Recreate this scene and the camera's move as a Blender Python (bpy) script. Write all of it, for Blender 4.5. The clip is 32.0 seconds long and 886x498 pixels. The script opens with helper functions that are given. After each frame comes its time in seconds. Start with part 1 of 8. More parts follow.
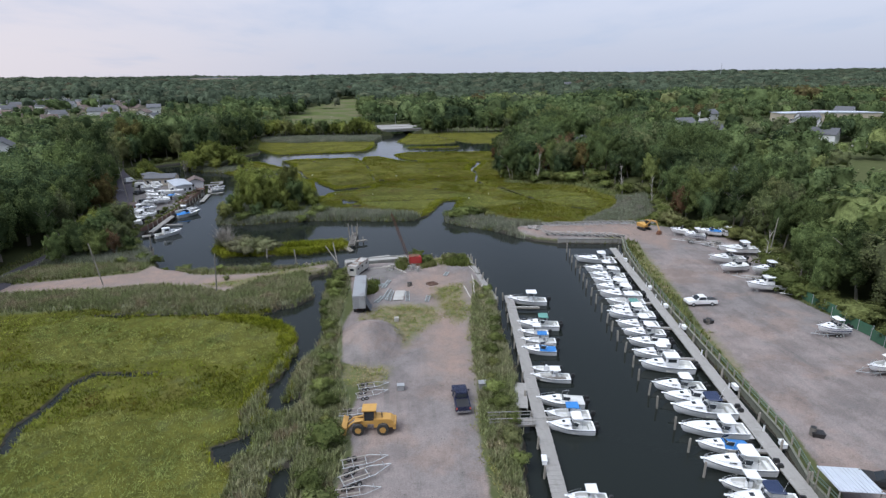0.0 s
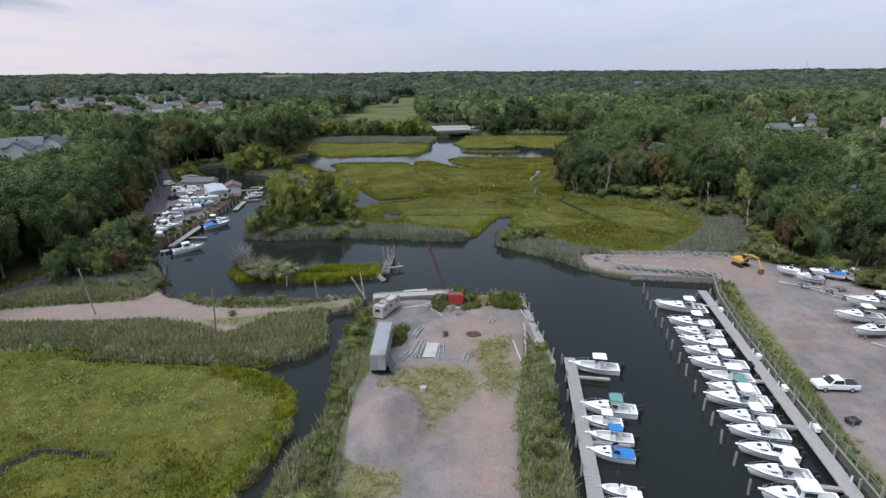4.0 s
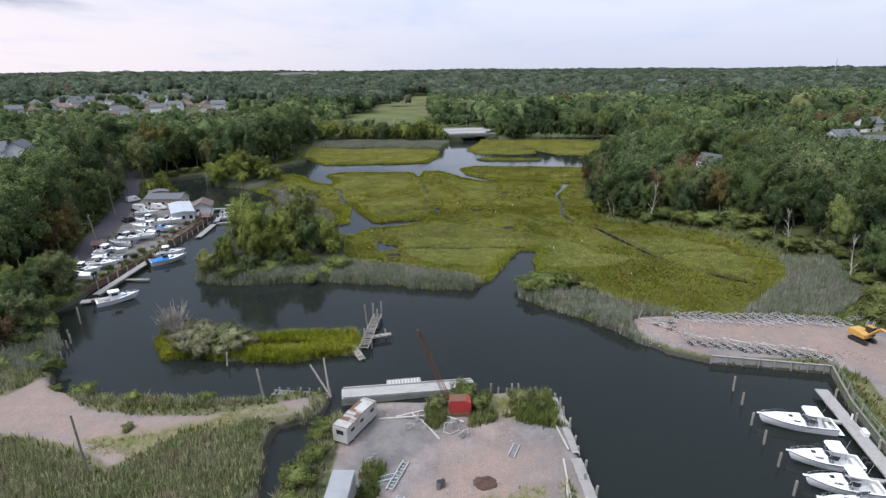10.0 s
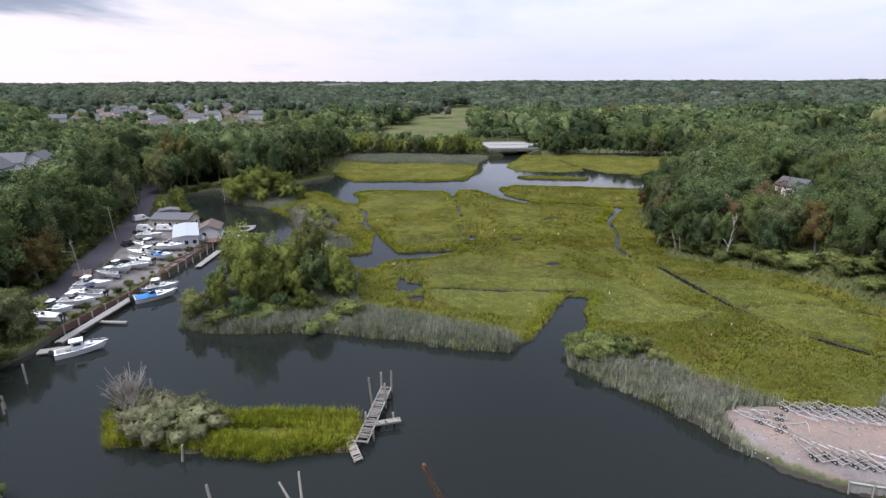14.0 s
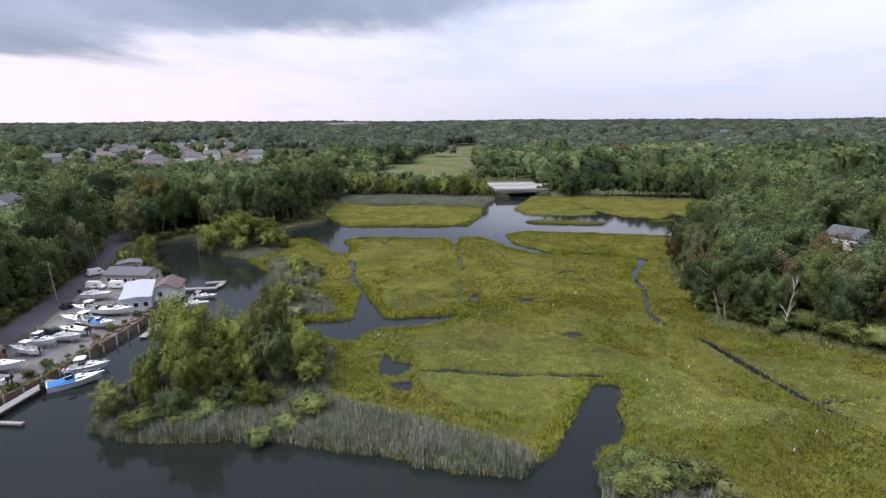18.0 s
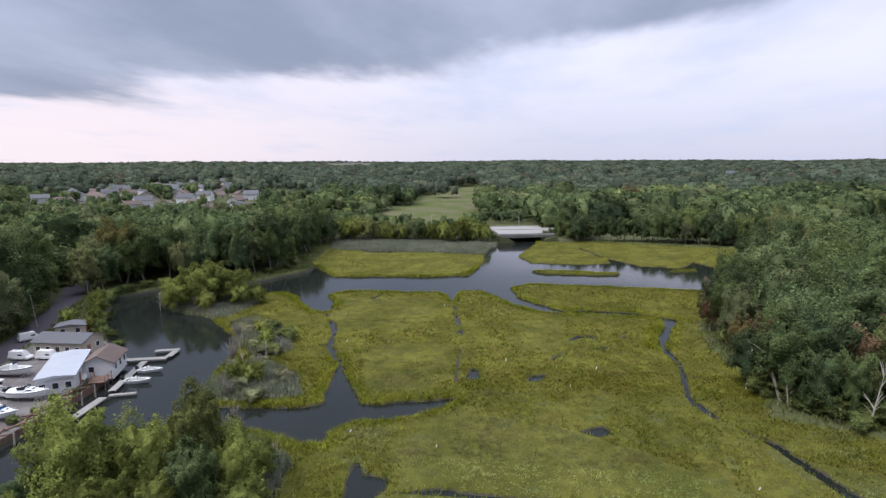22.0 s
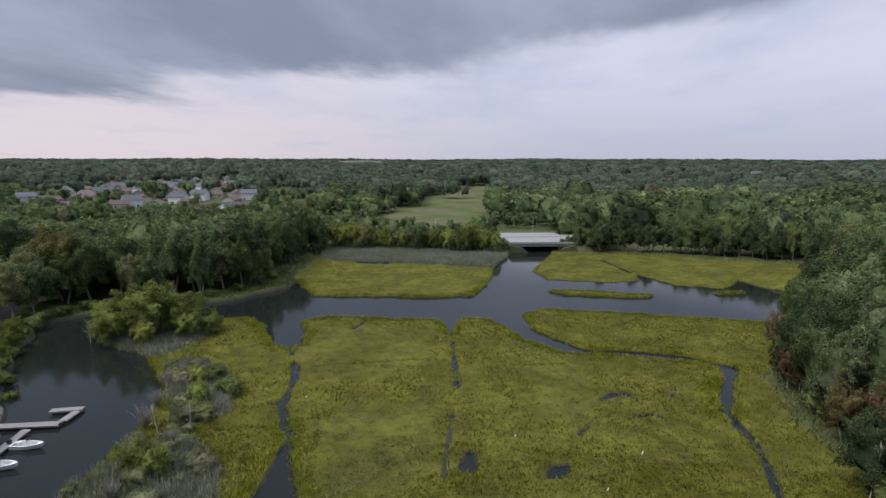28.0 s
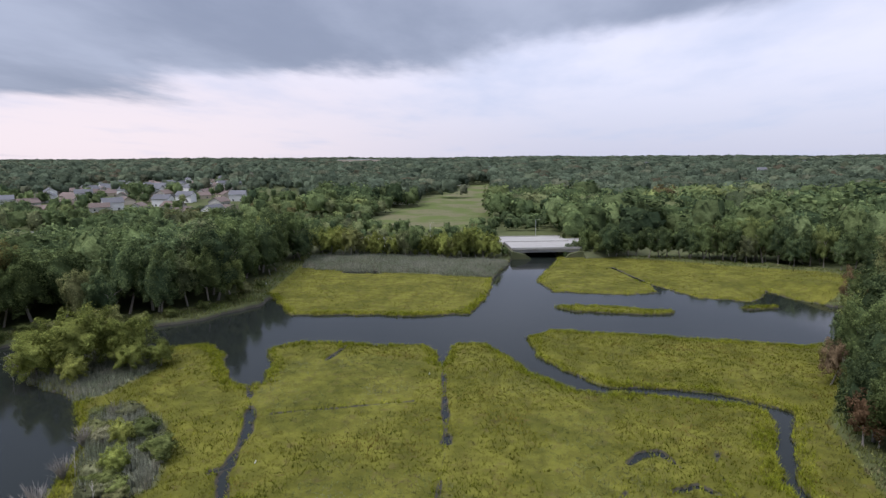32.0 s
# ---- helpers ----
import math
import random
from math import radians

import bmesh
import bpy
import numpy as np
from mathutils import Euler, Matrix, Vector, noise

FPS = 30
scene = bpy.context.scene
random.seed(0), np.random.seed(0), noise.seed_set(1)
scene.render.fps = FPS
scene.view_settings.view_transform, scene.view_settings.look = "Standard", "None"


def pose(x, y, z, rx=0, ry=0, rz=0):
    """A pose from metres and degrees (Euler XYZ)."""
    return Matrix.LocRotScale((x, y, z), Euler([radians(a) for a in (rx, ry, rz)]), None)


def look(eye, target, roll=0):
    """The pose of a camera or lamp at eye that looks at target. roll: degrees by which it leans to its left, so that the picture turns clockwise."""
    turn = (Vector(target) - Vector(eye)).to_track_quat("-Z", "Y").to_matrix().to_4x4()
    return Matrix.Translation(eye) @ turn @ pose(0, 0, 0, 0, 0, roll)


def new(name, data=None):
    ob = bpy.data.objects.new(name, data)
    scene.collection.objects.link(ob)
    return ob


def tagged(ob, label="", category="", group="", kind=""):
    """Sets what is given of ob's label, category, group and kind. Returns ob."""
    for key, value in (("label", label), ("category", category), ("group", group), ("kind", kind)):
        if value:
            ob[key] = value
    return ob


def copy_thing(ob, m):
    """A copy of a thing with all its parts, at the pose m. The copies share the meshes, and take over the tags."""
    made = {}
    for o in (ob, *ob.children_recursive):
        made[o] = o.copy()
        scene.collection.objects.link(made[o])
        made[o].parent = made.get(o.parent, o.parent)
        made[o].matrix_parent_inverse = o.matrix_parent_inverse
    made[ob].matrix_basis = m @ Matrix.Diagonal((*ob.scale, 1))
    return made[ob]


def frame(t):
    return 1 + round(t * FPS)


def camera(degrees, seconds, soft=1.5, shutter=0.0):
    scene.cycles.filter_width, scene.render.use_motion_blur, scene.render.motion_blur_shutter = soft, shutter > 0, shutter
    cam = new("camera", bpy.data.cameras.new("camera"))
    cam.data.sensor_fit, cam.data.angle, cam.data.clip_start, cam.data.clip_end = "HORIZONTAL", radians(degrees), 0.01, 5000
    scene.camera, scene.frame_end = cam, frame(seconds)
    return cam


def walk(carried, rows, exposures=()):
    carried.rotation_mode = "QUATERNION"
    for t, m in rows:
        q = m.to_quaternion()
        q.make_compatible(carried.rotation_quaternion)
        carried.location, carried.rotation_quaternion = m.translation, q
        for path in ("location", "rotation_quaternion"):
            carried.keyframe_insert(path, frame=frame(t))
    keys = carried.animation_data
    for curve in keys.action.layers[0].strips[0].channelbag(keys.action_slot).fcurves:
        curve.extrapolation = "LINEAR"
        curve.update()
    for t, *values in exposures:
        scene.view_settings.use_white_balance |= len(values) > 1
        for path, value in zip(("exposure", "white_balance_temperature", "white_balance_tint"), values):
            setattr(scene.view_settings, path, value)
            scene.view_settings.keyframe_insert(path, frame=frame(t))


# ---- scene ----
cam = camera(77.1, 32.0, soft=1.35)
PATH = [
    (0, (-3.494, -0.717, 42.282), (-3.333, 1.184, 41.682), -0.6),
    (0.5, (-2.985, 2.0, 42.463), (-2.825, 3.9, 41.861), -0.7),
    (1, (-2.37, 4.843, 42.542), (-2.213, 6.743, 41.938), -0.8),
    (1.5, (-1.764, 7.606, 42.483), (-1.609, 9.506, 41.879), -0.7),
    (2, (-1.231, 10.516, 42.451), (-1.137, 12.42, 41.848), -0.7),
    (2.5, (-0.77, 13.418, 42.61), (-0.735, 15.324, 42.005), -0.6),
    (3, (-0.444, 16.282, 42.719), (-0.433, 18.188, 42.113), -0.5),
    (3.5, (-0.126, 19.242, 42.612), (-0.147, 21.148, 42.008), -0.4),
    (5.5, (0.9, 31.21, 42.672), (0.834, 33.114, 42.063), -0.5),
    (6, (0.977, 34.129, 42.471), (0.907, 36.034, 41.865), -0.5),
    (6.5, (1.347, 37.112, 42.624), (1.268, 39.015, 42.015), -0.6),
    (7, (1.617, 40.06, 42.644), (1.533, 41.962, 42.033), -0.7),
    (7.5, (1.59, 42.822, 42.597), (1.504, 44.725, 41.988), -0.7),
    (8, (1.48, 45.68, 42.621), (1.394, 47.582, 42.011), -0.5),
    (8.5, (1.332, 48.369, 42.674), (1.247, 50.272, 42.064), -0.5),
    (9, (1.408, 51.367, 42.555), (1.32, 53.27, 41.946), -0.6),
    (9.5, (1.325, 54.703, 42.636), (1.237, 56.605, 42.024), -0.4),
    (10, (1.457, 57.672, 42.608), (1.358, 59.573, 41.996), -0.4),
    (10.5, (1.61, 60.644, 42.446), (1.491, 62.544, 41.836), -0.5),
    (11, (1.723, 63.467, 42.223), (1.566, 65.366, 41.616), -0.4),
    (11.5, (1.691, 66.45, 42.296), (1.514, 68.347, 41.687), -0.4),
    (12, (1.693, 69.381, 42.282), (1.495, 71.275, 41.671), -0.3),
    (12.5, (1.481, 72.177, 42.223), (1.272, 74.07, 41.614), -0.2),
    (13, (1.605, 74.877, 42.185), (1.383, 76.771, 41.581), -0.2),
    (13.5, (1.481, 77.678, 42.169), (1.25, 79.58, 41.593), -0.2),
    (14, (1.432, 80.521, 42.028), (1.195, 82.421, 41.453), -0.2),
    (14.5, (1.307, 83.237, 42.017), (1.066, 85.138, 41.443), -0.1),
    (16.5, (0.721, 94.358, 41.84), (0.469, 96.273, 41.322), -0.1),
    (17, (0.87, 97.081, 41.83), (0.613, 99.002, 41.335), -0.2),
    (17.5, (0.925, 100.704, 41.579), (0.664, 102.629, 41.105), -0.3),
    (18, (0.778, 103.893, 41.344), (0.513, 105.824, 40.896), -0.3),
    (18.5, (0.652, 106.814, 41.351), (0.385, 108.751, 40.928), -0.2),
    (19, (0.49, 109.682, 41.45), (0.222, 111.624, 41.053), -0.2),
    (19.5, (0.513, 112.312, 41.406), (0.241, 114.258, 41.036), -0.3),
    (20, (0.348, 115.02, 41.359), (0.075, 116.972, 41.018), -0.2),
    (20.5, (0.166, 117.916, 41.364), (-0.108, 119.872, 41.048), -0.3),
    (21, (-0.031, 120.808, 41.359), (-0.306, 122.765, 41.05), -0.3),
    (21.5, (-0.129, 123.624, 41.418), (-0.406, 125.58, 41.108), -0.3),
    (22, (-0.3, 126.442, 41.463), (-0.579, 128.399, 41.153), -0.2),
    (22.5, (-0.516, 129.237, 41.46), (-0.795, 131.193, 41.149), -0.2),
    (23, (-0.663, 131.969, 41.524), (-0.943, 133.925, 41.212), -0.1),
    (23.5, (-0.696, 134.694, 41.381), (-0.978, 136.65, 41.071), -0.2),
    (24, (-0.746, 137.472, 41.355), (-1.03, 139.428, 41.044), -0.1),
    (24.5, (-0.527, 140.25, 41.444), (-0.814, 142.205, 41.133), -0.2),
    (25, (-0.492, 142.969, 41.654), (-0.802, 144.92, 41.34), -0.1),
    (25.5, (-0.563, 145.48, 41.531), (-0.875, 147.43, 41.219), -0.1),
    (27.5, (-0.862, 156.029, 41.778), (-1.184, 157.978, 41.464), 0.1),
    (28, (-0.966, 158.611, 41.889), (-1.29, 160.559, 41.572), 0.1),
    (28.5, (-1.03, 161.188, 41.902), (-1.357, 163.135, 41.586), 0.1),
    (29, (-1.191, 163.884, 41.816), (-1.518, 165.831, 41.5), 0.1),
    (29.5, (-1.288, 166.477, 41.845), (-1.617, 168.425, 41.529), -0.0),
    (30, (-1.53, 168.932, 42.018), (-1.858, 170.879, 41.699), -0.0),
    (30.5, (-1.636, 171.557, 42.107), (-1.965, 173.504, 41.788), -0.1),
    (31, (-1.614, 174.15, 42.22), (-1.944, 176.096, 41.9), -0.2),
    (31.5, (-1.883, 176.917, 42.259), (-2.212, 178.864, 41.938), -0.3),
    (32, (-2.141, 179.758, 42.205), (-2.467, 181.704, 41.881), -0.3),
]
EXPOSURES = [(0, 0.68, 5980, 8), (3.5, 0.70, 5980, 8), (9, 0.88, 6050, 9), (12, 1.10, 6100, 12), (14, 1.10, 6150, 13), (17.5, 1.06, 6150, 14), (20, 0.96, 6150, 14), (25.5, 0.90, 6150, 14), (27.5, 0.54, 6150, 13), (28.5, 0.54, 6150, 13), (29.0, 0.72, 6150, 14), (29.6, 0.92, 6150, 14), (30.2, 1.06, 6150, 14), (31, 1.12, 6150, 14), (31.5, 1.0, 6150, 14), (32, 0.86, 6150, 14)]
walk(cam, [(t, look(eye, target, roll)) for t, eye, target, roll in PATH], EXPOSURES)

# ---- world and light ----
SUN_EL, SUN_AZ = radians(52), radians(-125)
world = bpy.data.worlds.new("overcast_evening")
scene.world = world
world.use_nodes = True
wt = world.node_tree
wt.nodes.clear()


def wn(kind, **kw):
    n = wt.nodes.new(kind)
    for k, v in kw.items():
        n.inputs[k].default_value = v
    return n


def wmath(op, a, b=None, c=None, clamp=False):
    n = wt.nodes.new("ShaderNodeMath")
    n.operation, n.use_clamp = op, clamp
    for i, v in enumerate((a, b, c)):
        if v is None:
            continue
        if isinstance(v, (int, float)):
            n.inputs[i].default_value = v
        else:
            wt.links.new(v, n.inputs[i])
    return n.outputs[0]


def wmix(f, a, b):
    n = wt.nodes.new("ShaderNodeMix")
    n.data_type = "RGBA"
    for i, v in ((0, f), (6, a), (7, b)):
        if isinstance(v, (int, float)):
            n.inputs[i].default_value = v
        elif isinstance(v, tuple):
            n.inputs[i].default_value = (*v, 1)
        else:
            wt.links.new(v, n.inputs[i])
    return n.outputs[2]


def wramp(v, lo, hi):
    n = wt.nodes.new("ShaderNodeMapRange")
    n.interpolation_type = "SMOOTHSTEP"
    n.inputs[1].default_value, n.inputs[2].default_value = lo, hi
    wt.links.new(v, n.inputs[0])
    return n.outputs[0]


sky = wt.nodes.new("ShaderNodeTexSky")
sky.sky_type, sky.sun_disc = "NISHITA", False
sky.sun_elevation, sky.sun_rotation = SUN_EL, SUN_AZ
tc = wt.nodes.new("ShaderNodeTexCoord")
sep = wt.nodes.new("ShaderNodeSeparateXYZ")
wt.links.new(tc.outputs["Generated"], sep.inputs[0])
dx, dy, dz = sep.outputs
up = wmath("MAXIMUM", dz, 0.0)
den = wmath("ADD", up, 0.10)
comb = wt.nodes.new("ShaderNodeCombineXYZ")
wt.links.new(wmath("DIVIDE", dx, den), comb.inputs[0])
wt.links.new(wmath("DIVIDE", dy, den), comb.inputs[1])


def wnoise(scale, detail, offset, rough=0.55):
    m = wt.nodes.new("ShaderNodeMapping")
    m.inputs["Location"].default_value = offset
    m.inputs["Scale"].default_value = (1.0, 0.55, 1.0)
    wt.links.new(comb.outputs[0], m.inputs[0])
    n = wn("ShaderNodeTexNoise", Scale=scale, Detail=detail, Roughness=rough)
    wt.links.new(m.outputs[0], n.inputs["Vector"])
    return n.outputs["Fac"]


deck = wnoise(0.42, 7.0, (1.7, 0.4, 0.0), 0.54)
wisp = wnoise(0.9, 7.0, (4.1, 2.2, 0.0), 0.55)
# the cloud deck hangs lower towards the west
slope = wmath("ADD", wmath("MULTIPLY", up, 3.2), wmath("MULTIPLY", dx, -0.50))
cover = wramp(wmath("ADD", slope, wmath("MULTIPLY", wmath("SUBTRACT", deck, 0.5), 1.15)), 0.56, 0.71)
thin = wramp(wmath("ADD", wmath("MULTIPLY", up, 1.0), wmath("MULTIPLY", wisp, 1.0)), 0.52, 0.86)
low = wmix(wramp(up, 0.0, 0.17), (0.59, 0.60, 0.71), (0.80, 0.795, 0.89))
warm = wmix(wmath("MULTIPLY", wramp(dx, 0.15, -0.7), wramp(up, 0.26, 0.04)), low, (0.88, 0.77, 0.78))
bright = wmix(wmath("MULTIPLY", thin, 0.58), warm, (0.50, 0.57, 0.74))
dark = wmix(wramp(wisp, 0.30, 0.72), (0.245, 0.28, 0.365), (0.42, 0.455, 0.55))
clouds = wmix(wmath("MULTIPLY", cover, 0.95), bright, dark)
# added bright cap overhead, out of view, to lift the light on the land
clouds = wmix(wramp(up, 0.70, 0.96), clouds, (2.45, 2.50, 2.70))
below = wmix(wramp(dz, -0.02, -0.10), clouds, (0.10, 0.12, 0.08))
bg_sky = wn("ShaderNodeBackground", Strength=0.05)
wt.links.new(sky.outputs[0], bg_sky.inputs[0])
bg_cloud = wn("ShaderNodeBackground", Strength=0.64)
wt.links.new(below, bg_cloud.inputs[0])
both = wt.nodes.new("ShaderNodeMixShader")
both.inputs[0].default_value = 0.88
wt.links.new(bg_sky.outputs[0], both.inputs[1])
wt.links.new(bg_cloud.outputs[0], both.inputs[2])
wout = wt.nodes.new("ShaderNodeOutputWorld")
wt.links.new(both.outputs[0], wout.inputs[0])

sun_data = bpy.data.lights.new("sun", "SUN")
sun_data.energy, sun_data.angle, sun_data.color = 1.55, radians(22), (1.0, 0.96, 0.92)
sun = new("sun", sun_data)
sun_dir = Vector((math.sin(SUN_AZ) * math.cos(SUN_EL), math.cos(SUN_AZ) * math.cos(SUN_EL), math.sin(SUN_EL)))
sun.matrix_world = look(sun_dir * 500, (0, 0, 0))

# ---- materials ----


class Nodes:
    """A small helper to wire a node material."""

    def __init__(self, name):
        self.mat = bpy.data.materials.new(name)
        self.mat.use_nodes = True
        self.t = self.mat.node_tree
        self.t.nodes.clear()
        self.out = self.t.nodes.new("ShaderNodeOutputMaterial")
        self.pos = self.t.nodes.new("ShaderNodeNewGeometry")

    def put(self, socket, v):
        if isinstance(v, (int, float)):
            socket.default_value = v
        elif isinstance(v, tuple):
            socket.default_value = (*v, 1.0) if len(v) == 3 and socket.type == "RGBA" else v
        else:
            self.t.links.new(v, socket)

    def noise(self, scale, detail=3.0, rough=0.55, vec=None, stretch=None):
        n = self.t.nodes.new("ShaderNodeTexNoise")
        n.inputs["Scale"].default_value, n.inputs["Detail"].default_value, n.inputs["Roughness"].default_value = scale, detail, rough
        v = vec or self.pos.outputs["Position"]
        if stretch:
            m = self.t.nodes.new("ShaderNodeMapping")
            m.inputs["Scale"].default_value = stretch
            self.t.links.new(v, m.inputs[0])
            v = m.outputs[0]
        self.t.links.new(v, n.inputs["Vector"])
        return n.outputs["Fac"]

    def ramp(self, v, lo, hi, a=0.0, b=1.0):
        n = self.t.nodes.new("ShaderNodeMapRange")
        n.interpolation_type = "SMOOTHSTEP"
        for i, x in enumerate((lo, hi, a, b)):
            n.inputs[i + 1].default_value = x
        self.t.links.new(v, n.inputs[0])
        return n.outputs[0]

    def mix(self, f, a, b, blend="MIX"):
        n = self.t.nodes.new("ShaderNodeMix")
        n.data_type, n.blend_type = "RGBA", blend
        for i, v in ((0, f), (6, a), (7, b)):
            self.put(n.inputs[i], v)
        return n.outputs[2]

    def math(self, op, a, b=0.0):
        n = self.t.nodes.new("ShaderNodeMath")
        n.operation = op
        self.put(n.inputs[0], a)
        self.put(n.inputs[1], b)
        return n.outputs[0]

    def attr(self, name):
        n = self.t.nodes.new("ShaderNodeAttribute")
        n.attribute_name = name
        return n.outputs["Fac"]

    def value(self, colour, v):
        """Colour times brightness v."""
        n = self.t.nodes.new("ShaderNodeHueSaturation")
        self.put(n.inputs["Value"], v)
        self.put(n.inputs["Color"], colour)
        return n.outputs[0]

    def random(self):
        return self.t.nodes.new("ShaderNodeObjectInfo").outputs["Random"]

    def island(self):
        return self.pos.outputs["Random Per Island"]

    def bump(self, h, strength, dist=0.05):
        n = self.t.nodes.new("ShaderNodeBump")
        n.inputs["Strength"].default_value, n.inputs["Distance"].default_value = strength, dist
        self.t.links.new(h, n.inputs["Height"])
        return n.outputs[0]

    def finish(self, colour, rough=0.8, metal=0.0, normal=None, **kw):
        p = self.t.nodes.new("ShaderNodeBsdfPrincipled")
        self.put(p.inputs["Base Color"], colour)
        self.put(p.inputs["Roughness"], rough)
        self.put(p.inputs["Metallic"], metal)
        for k, v in kw.items():
            self.put(p.inputs[k.replace("_", " ")], v)
        if normal is not None:
            self.t.links.new(normal, p.inputs["Normal"])
        self.t.links.new(p.outputs[0], self.out.inputs[0])
        return self.mat


def paint(name, c1, c2, scale=2.0, dirt=(0.12, 0.10, 0.08), dirty=0.3, rough=0.5, metal=0.0, bump=0.1, vary=0.12, stretch=None):
    """Two-tone surface with dirt patches, grain and a slight difference from thing to thing."""
    n = Nodes(name)
    col = n.mix(n.noise(scale, 4.0, 0.6, stretch=stretch), c1, c2)
    grime = n.ramp(n.noise(scale * 0.35, 5.0, 0.65), 0.50, 0.75, 0.0, dirty)
    col = n.mix(grime, col, dirt)
    col = n.value(col, n.ramp(n.random(), 0, 1, 1 - vary, 1 + vary))
    fine = n.noise(scale * 8, 3.0)
    r = n.math("ADD", n.math("MULTIPLY", fine, 0.25), rough - 0.1)
    return n.finish(col, r, metal, n.bump(fine, bump))


def foliage(name, dark, mid, light, autumn=None, tint=None, grain=1.0):
    n = Nodes(name)
    who = n.attr(tint) if tint else n.random()
    hue = n.t.nodes.new("ShaderNodeMath")
    hue.operation = "FRACT"
    n.put(hue.inputs[0], n.math("MULTIPLY", who, 7.31))
    col = n.mix(n.ramp(who, 0.0, 0.8), dark, mid)
    col = n.mix(n.ramp(who, 0.8, 1.0, 0.0, 0.85), col, light)
    col = n.mix(n.ramp(hue.outputs[0], 0.86, 0.92, 0.0, 0.55), col, (0.115, 0.105, 0.070))
    if autumn:
        col = n.mix(n.ramp(who, 0.955, 0.98, 0.0, 0.7), col, autumn)
    col = n.mix(n.ramp(n.island(), 0.0, 1.0, 0.0, 0.30 * grain), col, light)
    col = n.value(col, n.ramp(n.island(), 0.0, 1.0, 1 - 0.30 * grain, 1 + 0.22 * grain))
    col = n.value(col, n.ramp(hue.outputs[0], 0.0, 1.0, 0.70, 1.22))
    col = n.value(col, n.ramp(n.noise(0.22, 3.0), 0.3, 0.7, 0.78, 1.18))
    col = n.value(col, n.ramp(n.noise(1.6, 4.0, 0.7), 0.35, 0.65, 0.72, 1.26))
    d = n.t.nodes.new("ShaderNodeBsdfDiffuse")
    tr = n.t.nodes.new("ShaderNodeBsdfTranslucent")
    m = n.t.nodes.new("ShaderNodeMixShader")
    m.inputs[0].default_value = 0.42
    n.put(d.inputs[0], col)
    n.put(tr.inputs[0], col)
    n.t.links.new(d.outputs[0], m.inputs[1])
    n.t.links.new(tr.outputs[0], m.inputs[2])
    n.t.links.new(m.outputs[0], n.out.inputs[0])
    return n.mat


def blades(name, c1, c2, c3, patch=0.06, dead=None, grey=None):
    """Grass: patches in three tones, each blade a little different."""
    n = Nodes(name)
    col = n.mix(n.ramp(n.noise(patch, 4.0), 0.40, 0.60), c1, c2)
    col = n.mix(n.ramp(n.noise(patch * 3.1, 4.0, 0.65), 0.50, 0.72, 0.0, 0.8), col, c3)
    if dead:
        col = n.mix(n.ramp(n.noise(patch * 1.7, 4.0, 0.6), 0.54, 0.66, 0.0, 0.75), col, dead)
    if grey:
        col = n.mix(n.ramp(n.noise(patch * 0.8, 5.0, 0.6), 0.52, 0.64, 0.0, 0.75), col, grey)
    col = n.value(col, n.ramp(n.noise(patch * 9, 5.0, 0.7), 0.36, 0.64, 0.68, 1.26))
    col = n.value(col, n.ramp(n.noise(patch * 30, 3.0, 0.7), 0.36, 0.64, 0.78, 1.18))
    col = n.value(col, n.ramp(n.island(), 0, 1, 0.74, 1.24))
    d = n.t.nodes.new("ShaderNodeBsdfDiffuse")
    tr = n.t.nodes.new("ShaderNodeBsdfTranslucent")
    m = n.t.nodes.new("ShaderNodeMixShader")
    m.inputs[0].default_value = 0.12
    n.put(d.inputs[0], col)
    n.put(tr.inputs[0], col)
    n.t.links.new(d.outputs[0], m.inputs[1])
    n.t.links.new(tr.outputs[0], m.inputs[2])
    n.t.links.new(m.outputs[0], n.out.inputs[0])
    return n.mat


